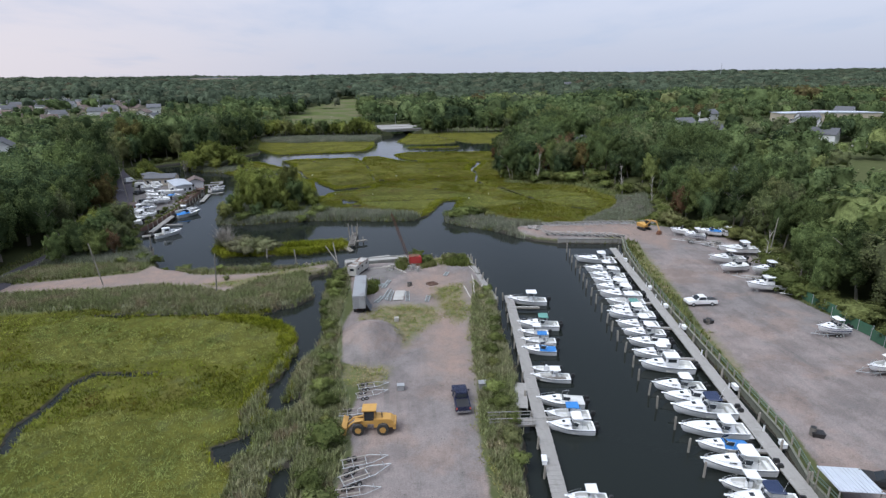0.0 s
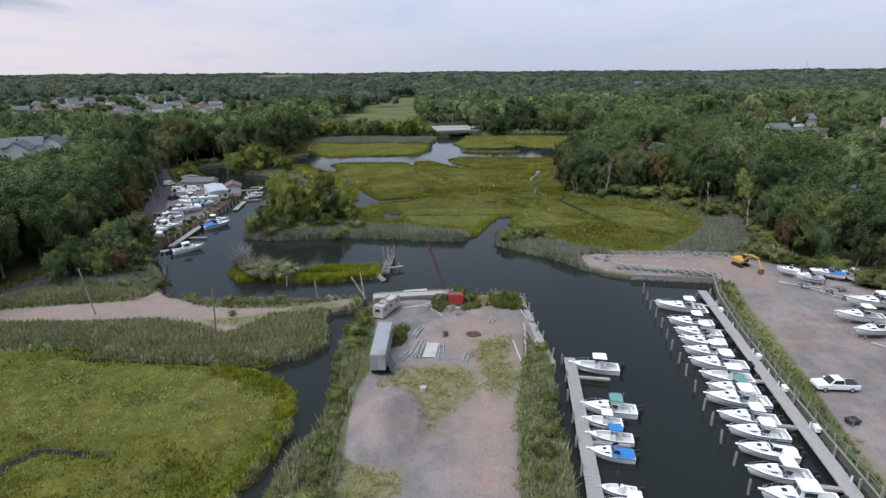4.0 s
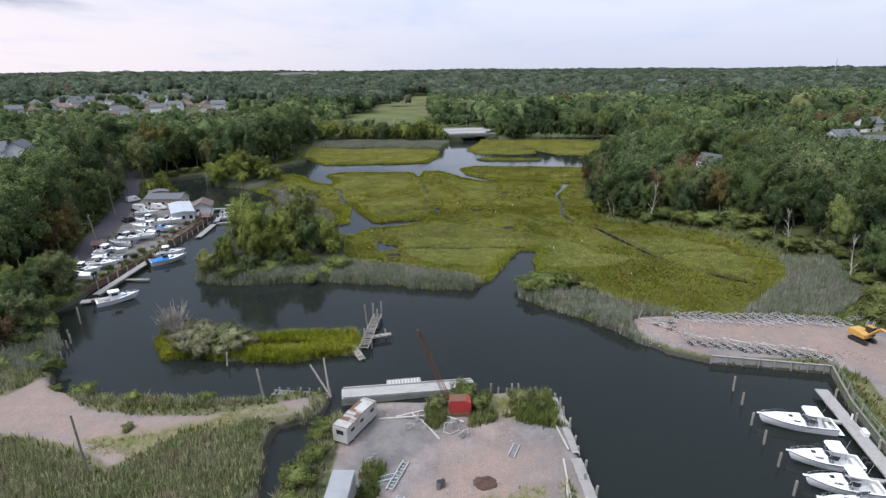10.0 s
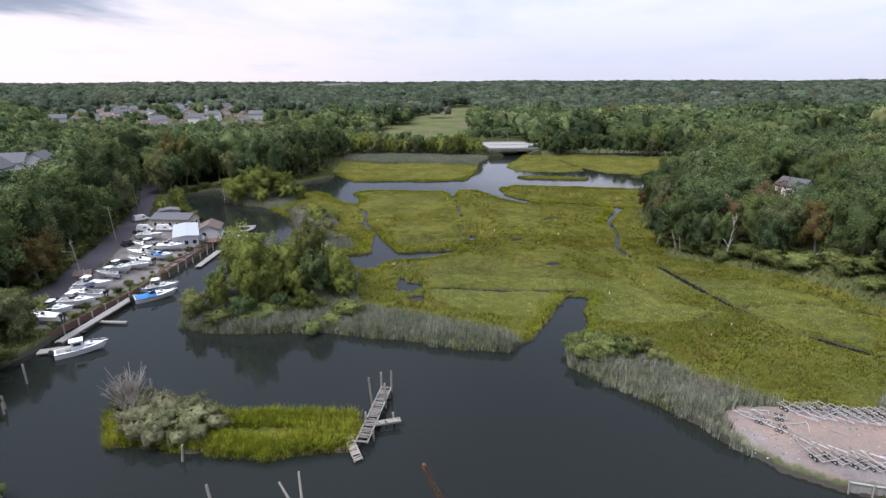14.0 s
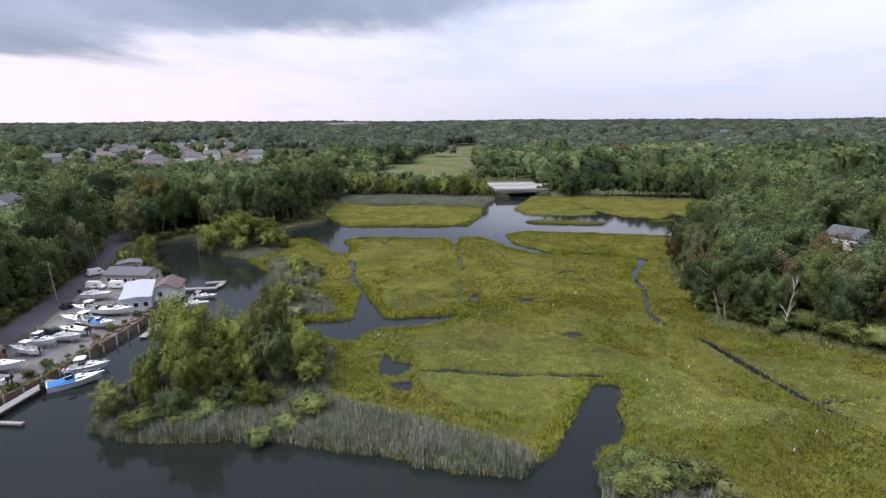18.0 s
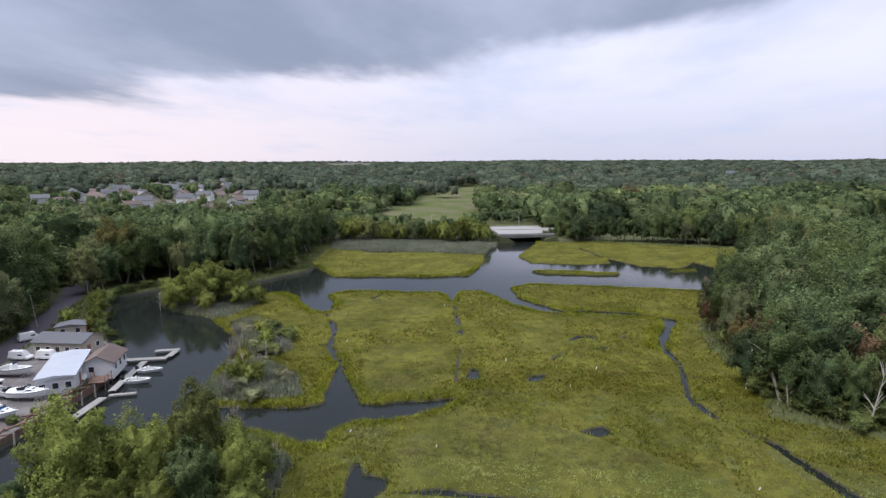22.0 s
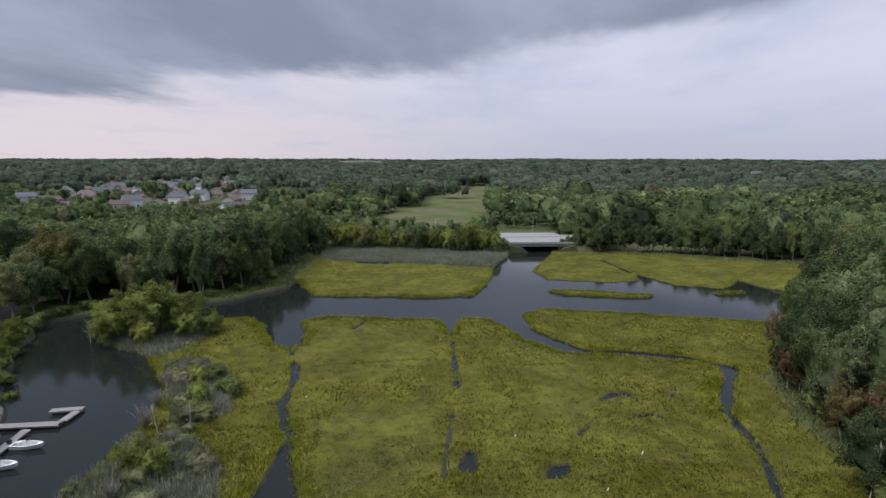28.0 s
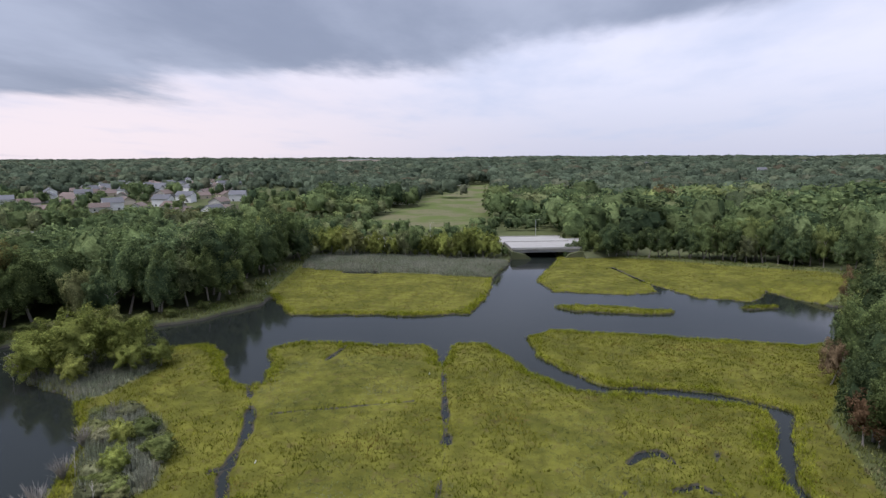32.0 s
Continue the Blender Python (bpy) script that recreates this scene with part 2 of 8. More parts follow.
def ground_material():
    n = Nodes("ground")
    fine, mid, wide = n.noise(3.0, 5.0, 0.7), n.noise(0.35, 5.0, 0.6), n.noise(0.05, 4.0)
    floor = n.mix(mid, (0.058, 0.076, 0.027), (0.100, 0.104, 0.048))
    marsh = n.mix(n.ramp(n.noise(0.075, 4.0), 0.38, 0.62), (0.076, 0.080, 0.014), (0.108, 0.108, 0.022))
    marsh = n.mix(n.ramp(n.noise(0.20, 5.0, 0.65), 0.52, 0.70, 0.0, 0.75), marsh, (0.084, 0.093, 0.036))
    marsh = n.mix(n.ramp(n.noise(0.9, 5.0, 0.7), 0.55, 0.75, 0.0, 0.4), marsh, (0.078, 0.078, 0.028))
    olive = n.mix(n.ramp(n.noise(0.09, 4.0), 0.38, 0.62), (0.080, 0.082, 0.013), (0.120, 0.118, 0.020))
    olive = n.mix(n.ramp(n.noise(0.5, 5.0, 0.7), 0.52, 0.70, 0.0, 0.55), olive, (0.088, 0.066, 0.030))
    lawn = n.mix(n.ramp(n.noise(0.03, 5.0, 0.6), 0.42, 0.58), (0.086, 0.110, 0.032), (0.128, 0.122, 0.066))
    lawn = n.mix(n.ramp(n.noise(0.15, 5.0, 0.7), 0.54, 0.66, 0.0, 0.7), lawn, (0.075, 0.095, 0.035))
    marsh = n.value(marsh, n.ramp(n.noise(0.45, 5.0, 0.65), 0.35, 0.65, 0.8, 1.2))
    olive = n.value(olive, n.ramp(n.noise(0.38, 5.0, 0.65), 0.35, 0.65, 0.8, 1.2))
    reed = n.mix(fine, (0.120, 0.130, 0.072), (0.172, 0.174, 0.112))
    gravel = n.mix(n.ramp(wide, 0.35, 0.65), (0.250, 0.212, 0.200), (0.205, 0.186, 0.182))
    gravel = n.mix(n.ramp(mid, 0.52, 0.72, 0.0, 0.55), gravel, (0.20, 0.187, 0.182))
    gravel = n.mix(n.ramp(fine, 0.58, 0.75, 0.0, 0.5), gravel, (0.15, 0.14, 0.13))
    soil = n.mix(n.ramp(mid, 0.35, 0.65), (0.270, 0.200, 0.168), (0.225, 0.180, 0.160))
    soil = n.mix(n.ramp(n.noise(1.6, 6.0, 0.75), 0.52, 0.68, 0.0, 0.6), soil, (0.16, 0.14, 0.12))
    ruts = n.ramp(n.noise(1.0, 3.0, 0.6, stretch=(0.9, 0.05, 1.0)), 0.50, 0.66, 0.0, 0.45)
    gravel = n.mix(ruts, gravel, (0.175, 0.162, 0.155))
    gravel = n.mix(n.ramp(n.noise(0.12, 4.0, 0.6), 0.50, 0.64, 0.0, 0.6), gravel, (0.262, 0.200, 0.172))
    gravel = n.mix(n.ramp(n.noise(1.3, 6.0, 0.75), 0.60, 0.70, 0.0, 0.6), gravel, (0.105, 0.10, 0.085))
    gravel = n.mix(n.ramp(n.noise(0.55, 6.0, 0.7), 0.56, 0.68, 0.0, 0.55), gravel, (0.17, 0.155, 0.145))
    gravel = n.value(gravel, n.ramp(n.noise(0.22, 5.0, 0.65), 0.36, 0.64, 0.76, 1.04))
    lot = n.mix(n.ramp(mid, 0.35, 0.65), (0.125, 0.115, 0.115), (0.185, 0.172, 0.166))
    lot = n.mix(n.ramp(n.noise(1.1, 6.0, 0.7), 0.53, 0.68, 0.0, 0.6), lot, (0.115, 0.12, 0.075))
    speck = n.noise(7.0, 3.0, 0.7)
    gravel = n.value(gravel, n.ramp(speck, 0.36, 0.64, 0.86, 1.12))
    soil = n.value(soil, n.ramp(speck, 0.36, 0.64, 0.86, 1.12))
    tar = n.mix(mid, (0.064, 0.058, 0.068), (0.088, 0.081, 0.092))
    weed = n.mix(n.ramp(n.noise(0.6, 5.0, 0.7), 0.4, 0.6), (0.125, 0.135, 0.055), (0.20, 0.172, 0.105))
    col = floor
    for name, c, lo, hi in (("lawn", lawn, 0.3, 0.7), ("marsh", marsh, 0.35, 0.65), ("olive", olive, 0.2, 0.8), ("reed", reed, 0.35, 0.65), ("gravel", gravel, 0.3, 0.7), ("lot", lot, 0.3, 0.7), ("soil", soil, 0.2, 0.9), ("weed", weed, 0.25, 0.95), ("tar", tar, 0.45, 0.55)):
        a = n.math("ADD", n.attr(name), n.math("MULTIPLY", n.math("SUBTRACT", n.noise(0.8, 5.0, 0.7), 0.5), 0.7 if name != "tar" else 0.1))
        col = n.mix(n.ramp(a, lo, hi), col, c)
    shore = n.ramp(n.math("ADD", n.attr("wet"), n.math("MULTIPLY", fine, 0.2)), 0.45, 0.65)
    col = n.mix(shore, col, (0.045, 0.040, 0.032))
    return n.finish(col, n.ramp(shore, 0, 1, 0.95, 0.55), 0.0, n.bump(fine, 0.4, 0.08), Specular_IOR_Level=0.12)


def water_material():
    n = Nodes("water")
    h = n.math("ADD", n.noise(0.9, 3.0, 0.5), n.math("MULTIPLY", n.noise(5.0, 2.0), 0.25))
    calm = n.ramp(n.noise(0.03, 2.0), 0.35, 0.65, 0.03, 0.09)
    return n.finish((0.014, 0.017, 0.015), calm, 0.0, n.bump(h, 0.045, 0.2), IOR=1.33)


M_GROUND, M_WATER = ground_material(), water_material()
M_TREE = foliage("broad_leaves", (0.070, 0.107, 0.055), (0.126, 0.172, 0.068), (0.231, 0.256, 0.083), autumn=(0.218, 0.131, 0.065))
M_WOODS = foliage("canopy", (0.072, 0.111, 0.060), (0.126, 0.177, 0.076), (0.231, 0.256, 0.094), autumn=(0.185, 0.120, 0.071), tint="tint")
# distance haze put into the leaf colours: paler, greyer, bluer, less contrast
M_FAR_HAZE = foliage("hazed_canopy", (0.086, 0.114, 0.080), (0.120, 0.152, 0.102), (0.168, 0.194, 0.118), autumn=(0.15, 0.11, 0.08), tint="tint", grain=0.4)
M_BUSH = foliage("shrub_leaves", (0.110, 0.146, 0.050), (0.160, 0.192, 0.062), (0.225, 0.232, 0.085))
M_LIGHT = foliage("light_leaves", (0.158, 0.192, 0.050), (0.212, 0.246, 0.064), (0.29, 0.298, 0.086))
M_RUSSET = foliage("russet_leaves", (0.150, 0.098, 0.058), (0.205, 0.125, 0.072), (0.23, 0.165, 0.095))
M_SCRUB = foliage("grey_scrub_leaves", (0.138, 0.154, 0.074), (0.180, 0.192, 0.096), (0.235, 0.228, 0.140))
M_BARK = paint("bark", (0.19, 0.17, 0.145), (0.32, 0.29, 0.255), 3.0, rough=0.9, bump=0.5)
M_DEAD = paint("dead_wood", (0.36, 0.33, 0.29), (0.50, 0.47, 0.43), 4.0, rough=0.9, bump=0.4)
M_MARSH = blades("cordgrass", (0.116, 0.126, 0.020), (0.160, 0.164, 0.032), (0.104, 0.115, 0.042), dead=(0.168, 0.126, 0.038), grey=(0.146, 0.156, 0.078))
M_OLIVE = blades("olive_cordgrass", (0.086, 0.088, 0.012), (0.134, 0.130, 0.018), (0.074, 0.084, 0.026), patch=0.07, dead=(0.129, 0.083, 0.028), grey=(0.109, 0.114, 0.059))
M_HAY = blades("salt_hay_leaves", (0.102, 0.114, 0.035), (0.138, 0.146, 0.045), (0.080, 0.094, 0.034), patch=0.09, dead=(0.120, 0.092, 0.045), grey=(0.134, 0.140, 0.082))
M_MEADOW = blades("south_meadow_leaves", (0.132, 0.156, 0.026), (0.176, 0.190, 0.036), (0.112, 0.140, 0.034), patch=0.07, dead=(0.150, 0.128, 0.045))
M_PALEHAY = blades("pale_hay_leaves", (0.158, 0.184, 0.054), (0.205, 0.215, 0.066), (0.135, 0.165, 0.050), patch=0.08)
M_STAND = blades("standing_cordgrass_leaves", (0.095, 0.108, 0.012), (0.145, 0.147, 0.020), (0.078, 0.096, 0.018), patch=0.08, dead=(0.147, 0.097, 0.032))
M_EDGE = blades("tall_cordgrass", (0.156, 0.176, 0.016), (0.212, 0.222, 0.028), (0.126, 0.152, 0.017), patch=0.09)
M_REED = blades("reed_leaves", (0.228, 0.248, 0.172), (0.292, 0.300, 0.232), (0.180, 0.212, 0.118), patch=0.12, dead=(0.27, 0.25, 0.195))
M_VERGE = blades("verge_grass_leaves", (0.236, 0.258, 0.122), (0.305, 0.298, 0.175), (0.186, 0.226, 0.088), patch=0.16, dead=(0.320, 0.255, 0.175))
M_BANK = blades("bank_grass_leaves", (0.142, 0.170, 0.050), (0.190, 0.198, 0.078), (0.118, 0.152, 0.040), patch=0.15, dead=(0.195, 0.170, 0.100))
M_LAWN = blades("weeds", (0.175, 0.190, 0.050), (0.235, 0.205, 0.100), (0.140, 0.172, 0.045), patch=0.25, dead=(0.26, 0.205, 0.13))

# ---- land and water ----
EAST_BANK = [(36, -40), (38.5, 44), (41, 52), (43, 69), (45, 87), (48, 108), (51, 123), (54, 132), (38, 134.5), (33, 137), (29, 142), (21, 150), (16, 154), (11, 159)]
MARSH_SOUTH = [(10.5, 162), (12, 168), (15, 173), (18, 189), (14, 189), (11, 183), (9, 175), (6, 168), (2, 162), (-5, 162.5), (-16, 165), (-26, 166), (-37, 166), (-47, 164), (-57, 165)]
MARSH_WEST = [(-60, 172), (-59, 190), (-56, 200), (-56, 206), (-57.5, 214), (-59.5, 224), (-63, 236), (-68.5, 247), (-80.5, 260), (-95, 265), (-103, 270), (-105, 279), (-97, 285), (-85, 287), (-76, 292), (-69, 288), (-64, 280), (-57, 271)]
CREEK_SOUTH = [(-52.5, 273), (-56, 284), (-61, 291), (-55, 297), (-40, 297), (-26, 299), (-22, 294), (-21, 289), (-20, 295), (-19, 300.5), (-12, 302), (-6, 293), (-2, 286), (6, 278.5), (12, 278), (19, 279), (33, 277), (38, 274), (33, 262), (30.5, 252)]
CREEK_NORTH = [(32.5, 252), (35.5, 262), (41, 275), (33, 280), (19, 281.5), (11, 281), (4, 288), (-1, 296), (-4, 308), (2, 314), (23, 313.5), (45, 312), (58, 311), (66, 315), (80, 335), (84, 347), (75, 354)]
BRIDGE_BANKS = [(70, 366), (66, 356), (61, 351), (47, 353), (41, 362), (35, 373), (37, 358), (25, 354), (4, 355), (-1, 369), (1, 385), (5, 402), (7, 420), (5, 475), (-9, 475), (-11, 415), (-12.5, 399), (-16, 372), (-16, 356), (-17, 338)]
NORTH_BANK = [(-19, 326), (-36, 321), (-53, 320), (-67, 317), (-74, 327), (-82, 336), (-81, 325), (-89, 310), (-99, 301), (-112, 294), (-120, 287), (-124, 277), (-113, 261), (-103, 248.5), (-94, 237.5), (-86, 231), (-78, 219)]
WEST_BANK = [(-77, 210), (-75.5, 198), (-74.5, 186), (-74.5, 178), (-76, 163), (-75, 154), (-76, 147), (-66, 138), (-62, 131), (-58, 124.5)]
SPIT = [(-55, 122.5), (-50, 121), (-43, 120), (-36, 120), (-28, 121.5), (-21, 123), (-17.5, 122.5), (-18, 118.5), (-22, 115.5), (-22, 110), (-21, 104), (-23, 100.5), (-28, 98), (-33, 97), (-31, 95.7), (-25, 93), (-21.2, 89), (-20.2, 82), (-20.8, 77), (-22, 70), (-21.5, 64)]
PENINSULA = [(-20, 64), (-19.8, 70), (-18.5, 76), (-16.3, 81), (-16.8, 90), (-18.3, 98), (-18, 105), (-17, 113), (-15, 120.5), (-3, 122), (3, 124), (12.5, 125), (14, 118), (14.5, 110), (15, 97), (14, 81), (13, 67), (11, 55), (9, 45), (7.5, 20), (6, -40)]
WATER = EAST_BANK + MARSH_SOUTH + MARSH_WEST + CREEK_SOUTH + CREEK_NORTH + BRIDGE_BANKS + NORTH_BANK + WEST_BANK + SPIT + PENINSULA
ISLET = [(-50, 138), (-46, 132), (-40, 132), (-34, 133), (-31, 132), (-26, 132), (-20, 134.5), (-16, 135), (-16, 140), (-18, 142.5), (-25, 142), (-36, 141), (-44, 143), (-50, 142)]
BAR = [(3, 337), (16, 339), (36, 336), (34, 333), (26, 331.5), (9, 332.5)]
SPECKS = [(56, 343), (66, 346), (66, 344), (57, 341.5)]
TEE_POND = [(-58, 208), (-50, 210), (-42.0, 210.8), (-36.5, 211.6), (-33.4, 213.8), (-34.7, 219.5), (-36.6, 227.1), (-37.8, 235.5), (-34.7, 229.9), (-30.0, 219.1), (-27.3, 214.0), (-24.5, 214.2), (-19.6, 216.0), (-11.1, 218.3), (-13.2, 214.4), (-18.2, 210.0), (-25.9, 208.0), (-29.6, 204.5), (-29.0, 200.6), (-31.6, 200.0), (-34.8, 201.8), (-40.0, 202.4), (-48, 203.5), (-58, 204)]
POOLS = [
    [(-22.2, 195.2), (-20.5, 192.7), (-17.1, 192.0), (-17.5, 190.0), (-18.6, 187.9), (-21.2, 187.5), (-22.1, 191.6)],
    [(-19, 184.5), (-16, 185.5), (-15.5, 183), (-18, 182.5)],
    [(9, 209), (13, 211.5), (14.5, 209.5), (12, 208)],
    [(-10, 233), (-8.2, 233), (-8.2, 228), (-9.6, 228)],
    [(-15.6, 259), (-14, 258.5), (-13.8, 255.5), (-15.2, 256)],
    [(2, 231), (4.5, 232), (4, 228.5), (1.5, 228)],
    [(-73, 376), (-60, 378), (-58, 374), (-72, 373)],
    [(-26, 57.5), (-22, 60), (-21.5, 56), (-24.5, 54.5)],
    [(-20, 66), (-17, 67.5), (-17.5, 63.5), (-20, 63)],
    [(-18, 52), (-16, 54), (-15.5, 46), (-18, 46)],
]
MEADOW = [(-98, 480), (-108, 560), (-100, 640), (-112, 720), (-104, 820), (-90, 960), (-60, 960), (-50, 800), (-38, 640), (-28, 545), (-45, 480)]
# narrow creeks: centre line and width
CREEKS = [
    ([(31.5, 253), (32.5, 242), (31.3, 234), (29.3, 225), (31.5, 217), (37, 208.5), (40.5, 198), (44.5, 187), (49, 180), (53, 174), (60, 168)], 0.40),
    ([(-55, 272), (-49, 262), (-45, 252), (-43, 243), (-38, 234)], 0.35),
    ([(-21, 291), (-17, 270), (-14.8, 257), (-13.6, 244), (-12, 226)], 0.03),
    ([(-58, 52), (-51, 59), (-52, 64), (-51, 70), (-51, 74), (-49, 77), (-40, 76)], 0.45),
    ([(-16, 189.5), (-10, 190.5), (0, 190), (8, 191), (17, 191.5)], 0.26),
    ([(-33, 97), (-45, 98), (-60, 99)], 0.2),
    ([(35, 372), (31, 385), (27, 398)], 0.6),
    ([(-45, 286), (-43, 300)], 0.1),
    ([(45, 186), (60, 190), (75, 183)], 0.15),
    ([(11.5, 254.5), (13.6, 257), (16.2, 258), (17.2, 256.4), (18.2, 254.4)], 0.12),
    ([(24.5, 259.4), (22.8, 255.1), (23.1, 251.9), (23.6, 248.6), (25.7, 247.8)], 0.12),
    ([(8.4, 244.6), (10, 247.3), (10.1, 244.8)], 0.15),
    ([(6.6, 240.8), (7.9, 243.2)], 0.15),
    ([(15.9, 248.2), (19.3, 250.3), (21.4, 248.6)], 0.05),
    ([(-44.8, 261.2), (-36.9, 263.9), (-32.2, 265.7), (-22.5, 269.3)], 0.08),
    ([(-72.9, 276.3), (-71.4, 279)], 0.2),
    ([(-45.1, 243.2), (-43.1, 245.2)], 0.2),
]
YARD = [(-14, 117), (-13.5, 108), (-12, 95), (-13.5, 88), (-12.5, 75), (-8, 71), (-9.5, 66), (-10.5, 60), (-9.5, 54), (-11, 47), (-12, 20), (-12, -40), (4, -40), (5, 45), (5.5, 57), (6.5, 64), (7.5, 73), (8.5, 85), (12.6, 98), (14.0, 106), (13.6, 118), (12.3, 124.2), (3, 123.2), (-3, 121.2), (-14, 119.6)]
EAST_YARD = [(29.5, 142.5), (33, 138), (38, 135.3), (54.5, 134), (57, 129), (53.5, 115), (50.5, 95), (46.5, 78), (44.6, 66), (42.6, 52), (40, 40), (38, -40), (85, -40), (73, 70), (71.5, 85), (70, 95), (76, 105), (84, 125), (78, 138), (66, 146), (55, 150.5), (44, 150), (32, 149), (29, 146)]
SPIT_ROAD = [(-90, 114), (-72, 118), (-65, 119), (-61, 120), (-59, 125), (-56, 123), (-48, 117.5), (-39, 116.2), (-32, 116.5), (-25, 119), (-20, 121.5), (-18.5, 119), (-22, 117), (-30, 115.5), (-33, 114), (-36, 110), (-38, 107), (-44, 110), (-53, 112), (-60, 112), (-75, 110), (-90, 109)]
MARINA_LOT = [(-77.5, 160), (-76, 200), (-79, 212), (-80, 222), (-83, 231), (-90, 236), (-112, 242), (-101, 213), (-91, 190), (-86, 160)]
ROAD = ([(-88, 60), (-88, 105), (-87, 122), (-86, 138), (-88, 160), (-92, 182), (-105, 214), (-116, 240), (-132, 268), (-150, 295)], 3.2)
RUBBLE_PATCH = [(-13, 118), (-12.5, 104), (-8, 103), (-5, 108), (-2, 112), (1, 117), (-2, 120)]
SOIL = [(29, 147), (34, 139), (44, 138), (56, 134), (62, 122), (66, 128), (68, 140), (60, 149), (45, 150)]
SOIL_YARD = [(0, 84), (7, 84), (10, 106), (11, 112), (-1, 112), (-3, 104), (2, 98)]
WEEDS = [
    [(-10.5, 90), (-7.5, 96), (-1, 96.5), (4, 94), (3.5, 88), (0, 84), (-3, 78), (-4.6, 84), (-7, 89.5)],
    [(3, 104), (9.5, 106), (9, 88), (6, 86), (3.5, 92)],
    [(-12, 74), (-5, 73), (-6, 67), (-12, 68)],
    [(6.5, 64), (8, 85), (12, 108), (13.5, 100), (12, 70), (9, 50), (6.5, 40), (5.5, 57)],
    [(48, 95), (51, 115), (54, 128), (56.5, 128), (54, 113), (50.5, 94)],
    [(44, 66), (45.5, 80), (47.5, 79), (45.5, 66)],
    [(2, 118), (5, 123), (12, 123), (12, 117)],
    [(-45, 111), (-34, 115), (-24, 120), (-20, 118), (-26, 116), (-36, 108)],
]
MARSHES = [
    [(-58, 163), (11, 158), (22, 149), (32, 149), (66, 151), (76, 158), (79, 177), (66, 196), (51, 213), (40, 217), (44, 230), (41, 250), (44, 270), (57, 292), (62, 313), (0, 318), (-110, 300), (-107, 262), (-62, 236), (-54, 200)],
    [(-95, 99), (-60, 101), (-33, 99), (-19, 96), (-18, 60), (-13, -40), (-160, -40), (-160, 92)],
    [(-84, 338), (-67, 315), (-12, 318), (-9, 404), (-65, 409), (-95, 398)],
    [(0, 421), (-2, 350), (80, 350), (97, 362), (100, 388), (60, 409), (30, 418)],
    ISLET, BAR, SPECKS,
]
# short flattened salt hay inside the taller cordgrass
HAY = [
    [(-70, 95.8), (-58, 96.6), (-38, 92.9), (-22.5, 86.3), (-23, 78), (-38, 78.5), (-60, 80)],
    [(-52, 55), (-49, 62.6), (-44, 64.9), (-36.4, 65.5), (-26, 62.9), (-23.5, 59.8), (-25, 40), (-55, 40)],
    [(-50, 260), (-50, 288), (-24, 286), (-24, 262), (-30, 258), (-43, 256)],
    [(-33, 243.7), (-16, 246), (-13.5, 229.5), (-17, 221), (-26, 222), (-31, 230)],
    [(-20, 200), (-16, 208), (-6, 211), (6, 212), (14, 205), (24, 196), (37, 184), (30, 176), (0, 176), (-12, 184)],
    [(36, 205), (52, 200), (66, 186), (60, 170), (46, 186)],
    [(-2, 268), (10, 270), (12, 250), (0, 244)],
]
REEDS = [
    [(-90, 109), (-75, 109), (-53, 111), (-44, 108.5), (-38, 105), (-33, 112), (-24, 116), (-21, 115), (-20, 104), (-24, 99), (-33, 96.5), (-60, 101), (-90, 101)],
    [(-58, 125), (-50, 119.5), (-36, 118), (-26, 120), (-26, 123), (-36, 122), (-55, 124)],
    [(-58, 163), (-37, 164), (-16, 163), (1, 160), (5, 166), (-4, 170), (-16, 174), (-27, 178), (-30, 186), (-31, 194), (-37, 199), (-46, 198), (-58, 187)],
    [(10, 160), (13, 154), (22, 146), (30, 139), (34, 141), (38, 150), (30, 156), (20, 166), (13, 167)],
    [(-90, 378), (-15, 372), (-11, 402), (-65, 410), (-95, 400)],
    [(50, 151), (66, 151), (77, 160), (80, 178), (73, 184), (68, 170), (58, 159)],
    [(-20, 122), (-22, 113), (-21, 98), (-20, 84), (-24, 64), (-21, 40), (-11, 40), (-10, 60), (-13, 76), (-14, 95), (-14, 118)],
    [(-90, 116), (-72, 119), (-60, 122), (-60, 130), (-66, 138), (-78, 140), (-84, 130)],
    [(-73, 255), (-69, 258.5), (-60, 254.5), (-53, 246), (-50, 238.5), (-52, 234), (-58, 235), (-64.5, 244)],
    [(-54, 225.5), (-53, 230), (-47.5, 227), (-41.5, 222), (-38.5, 215.7), (-47.5, 212), (-58, 212), (-57, 219)],
    [(-99, 265), (-96, 286), (-83, 286), (-76.5, 275.5), (-78, 262), (-83, 258), (-96, 258)],
    [(10, 30), (6.5, 40), (8, 60), (11, 80), (13, 100), (16, 100), (15, 80), (12, 30)],
]


def poly_sd(px, py, poly):
    """Signed distance to a polygon, positive inside."""
    p = np.asarray(poly, float)
    d2 = np.full(px.shape, 1e12)
    inside = np.zeros(px.shape, bool)
    for (x0, y0), (x1, y1) in zip(p, np.roll(p, -1, 0)):
        ex, ey = x1 - x0, y1 - y0
        f = np.clip(((px - x0) * ex + (py - y0) * ey) / (ex * ex + ey * ey + 1e-9), 0, 1)
        d2 = np.minimum(d2, (px - x0 - f * ex) ** 2 + (py - y0 - f * ey) ** 2)
        if y0 != y1:
            inside ^= ((y0 > py) != (y1 > py)) & (px < ex * (py - y0) / ey + x0)
    return np.where(inside, 1, -1) * np.sqrt(d2)


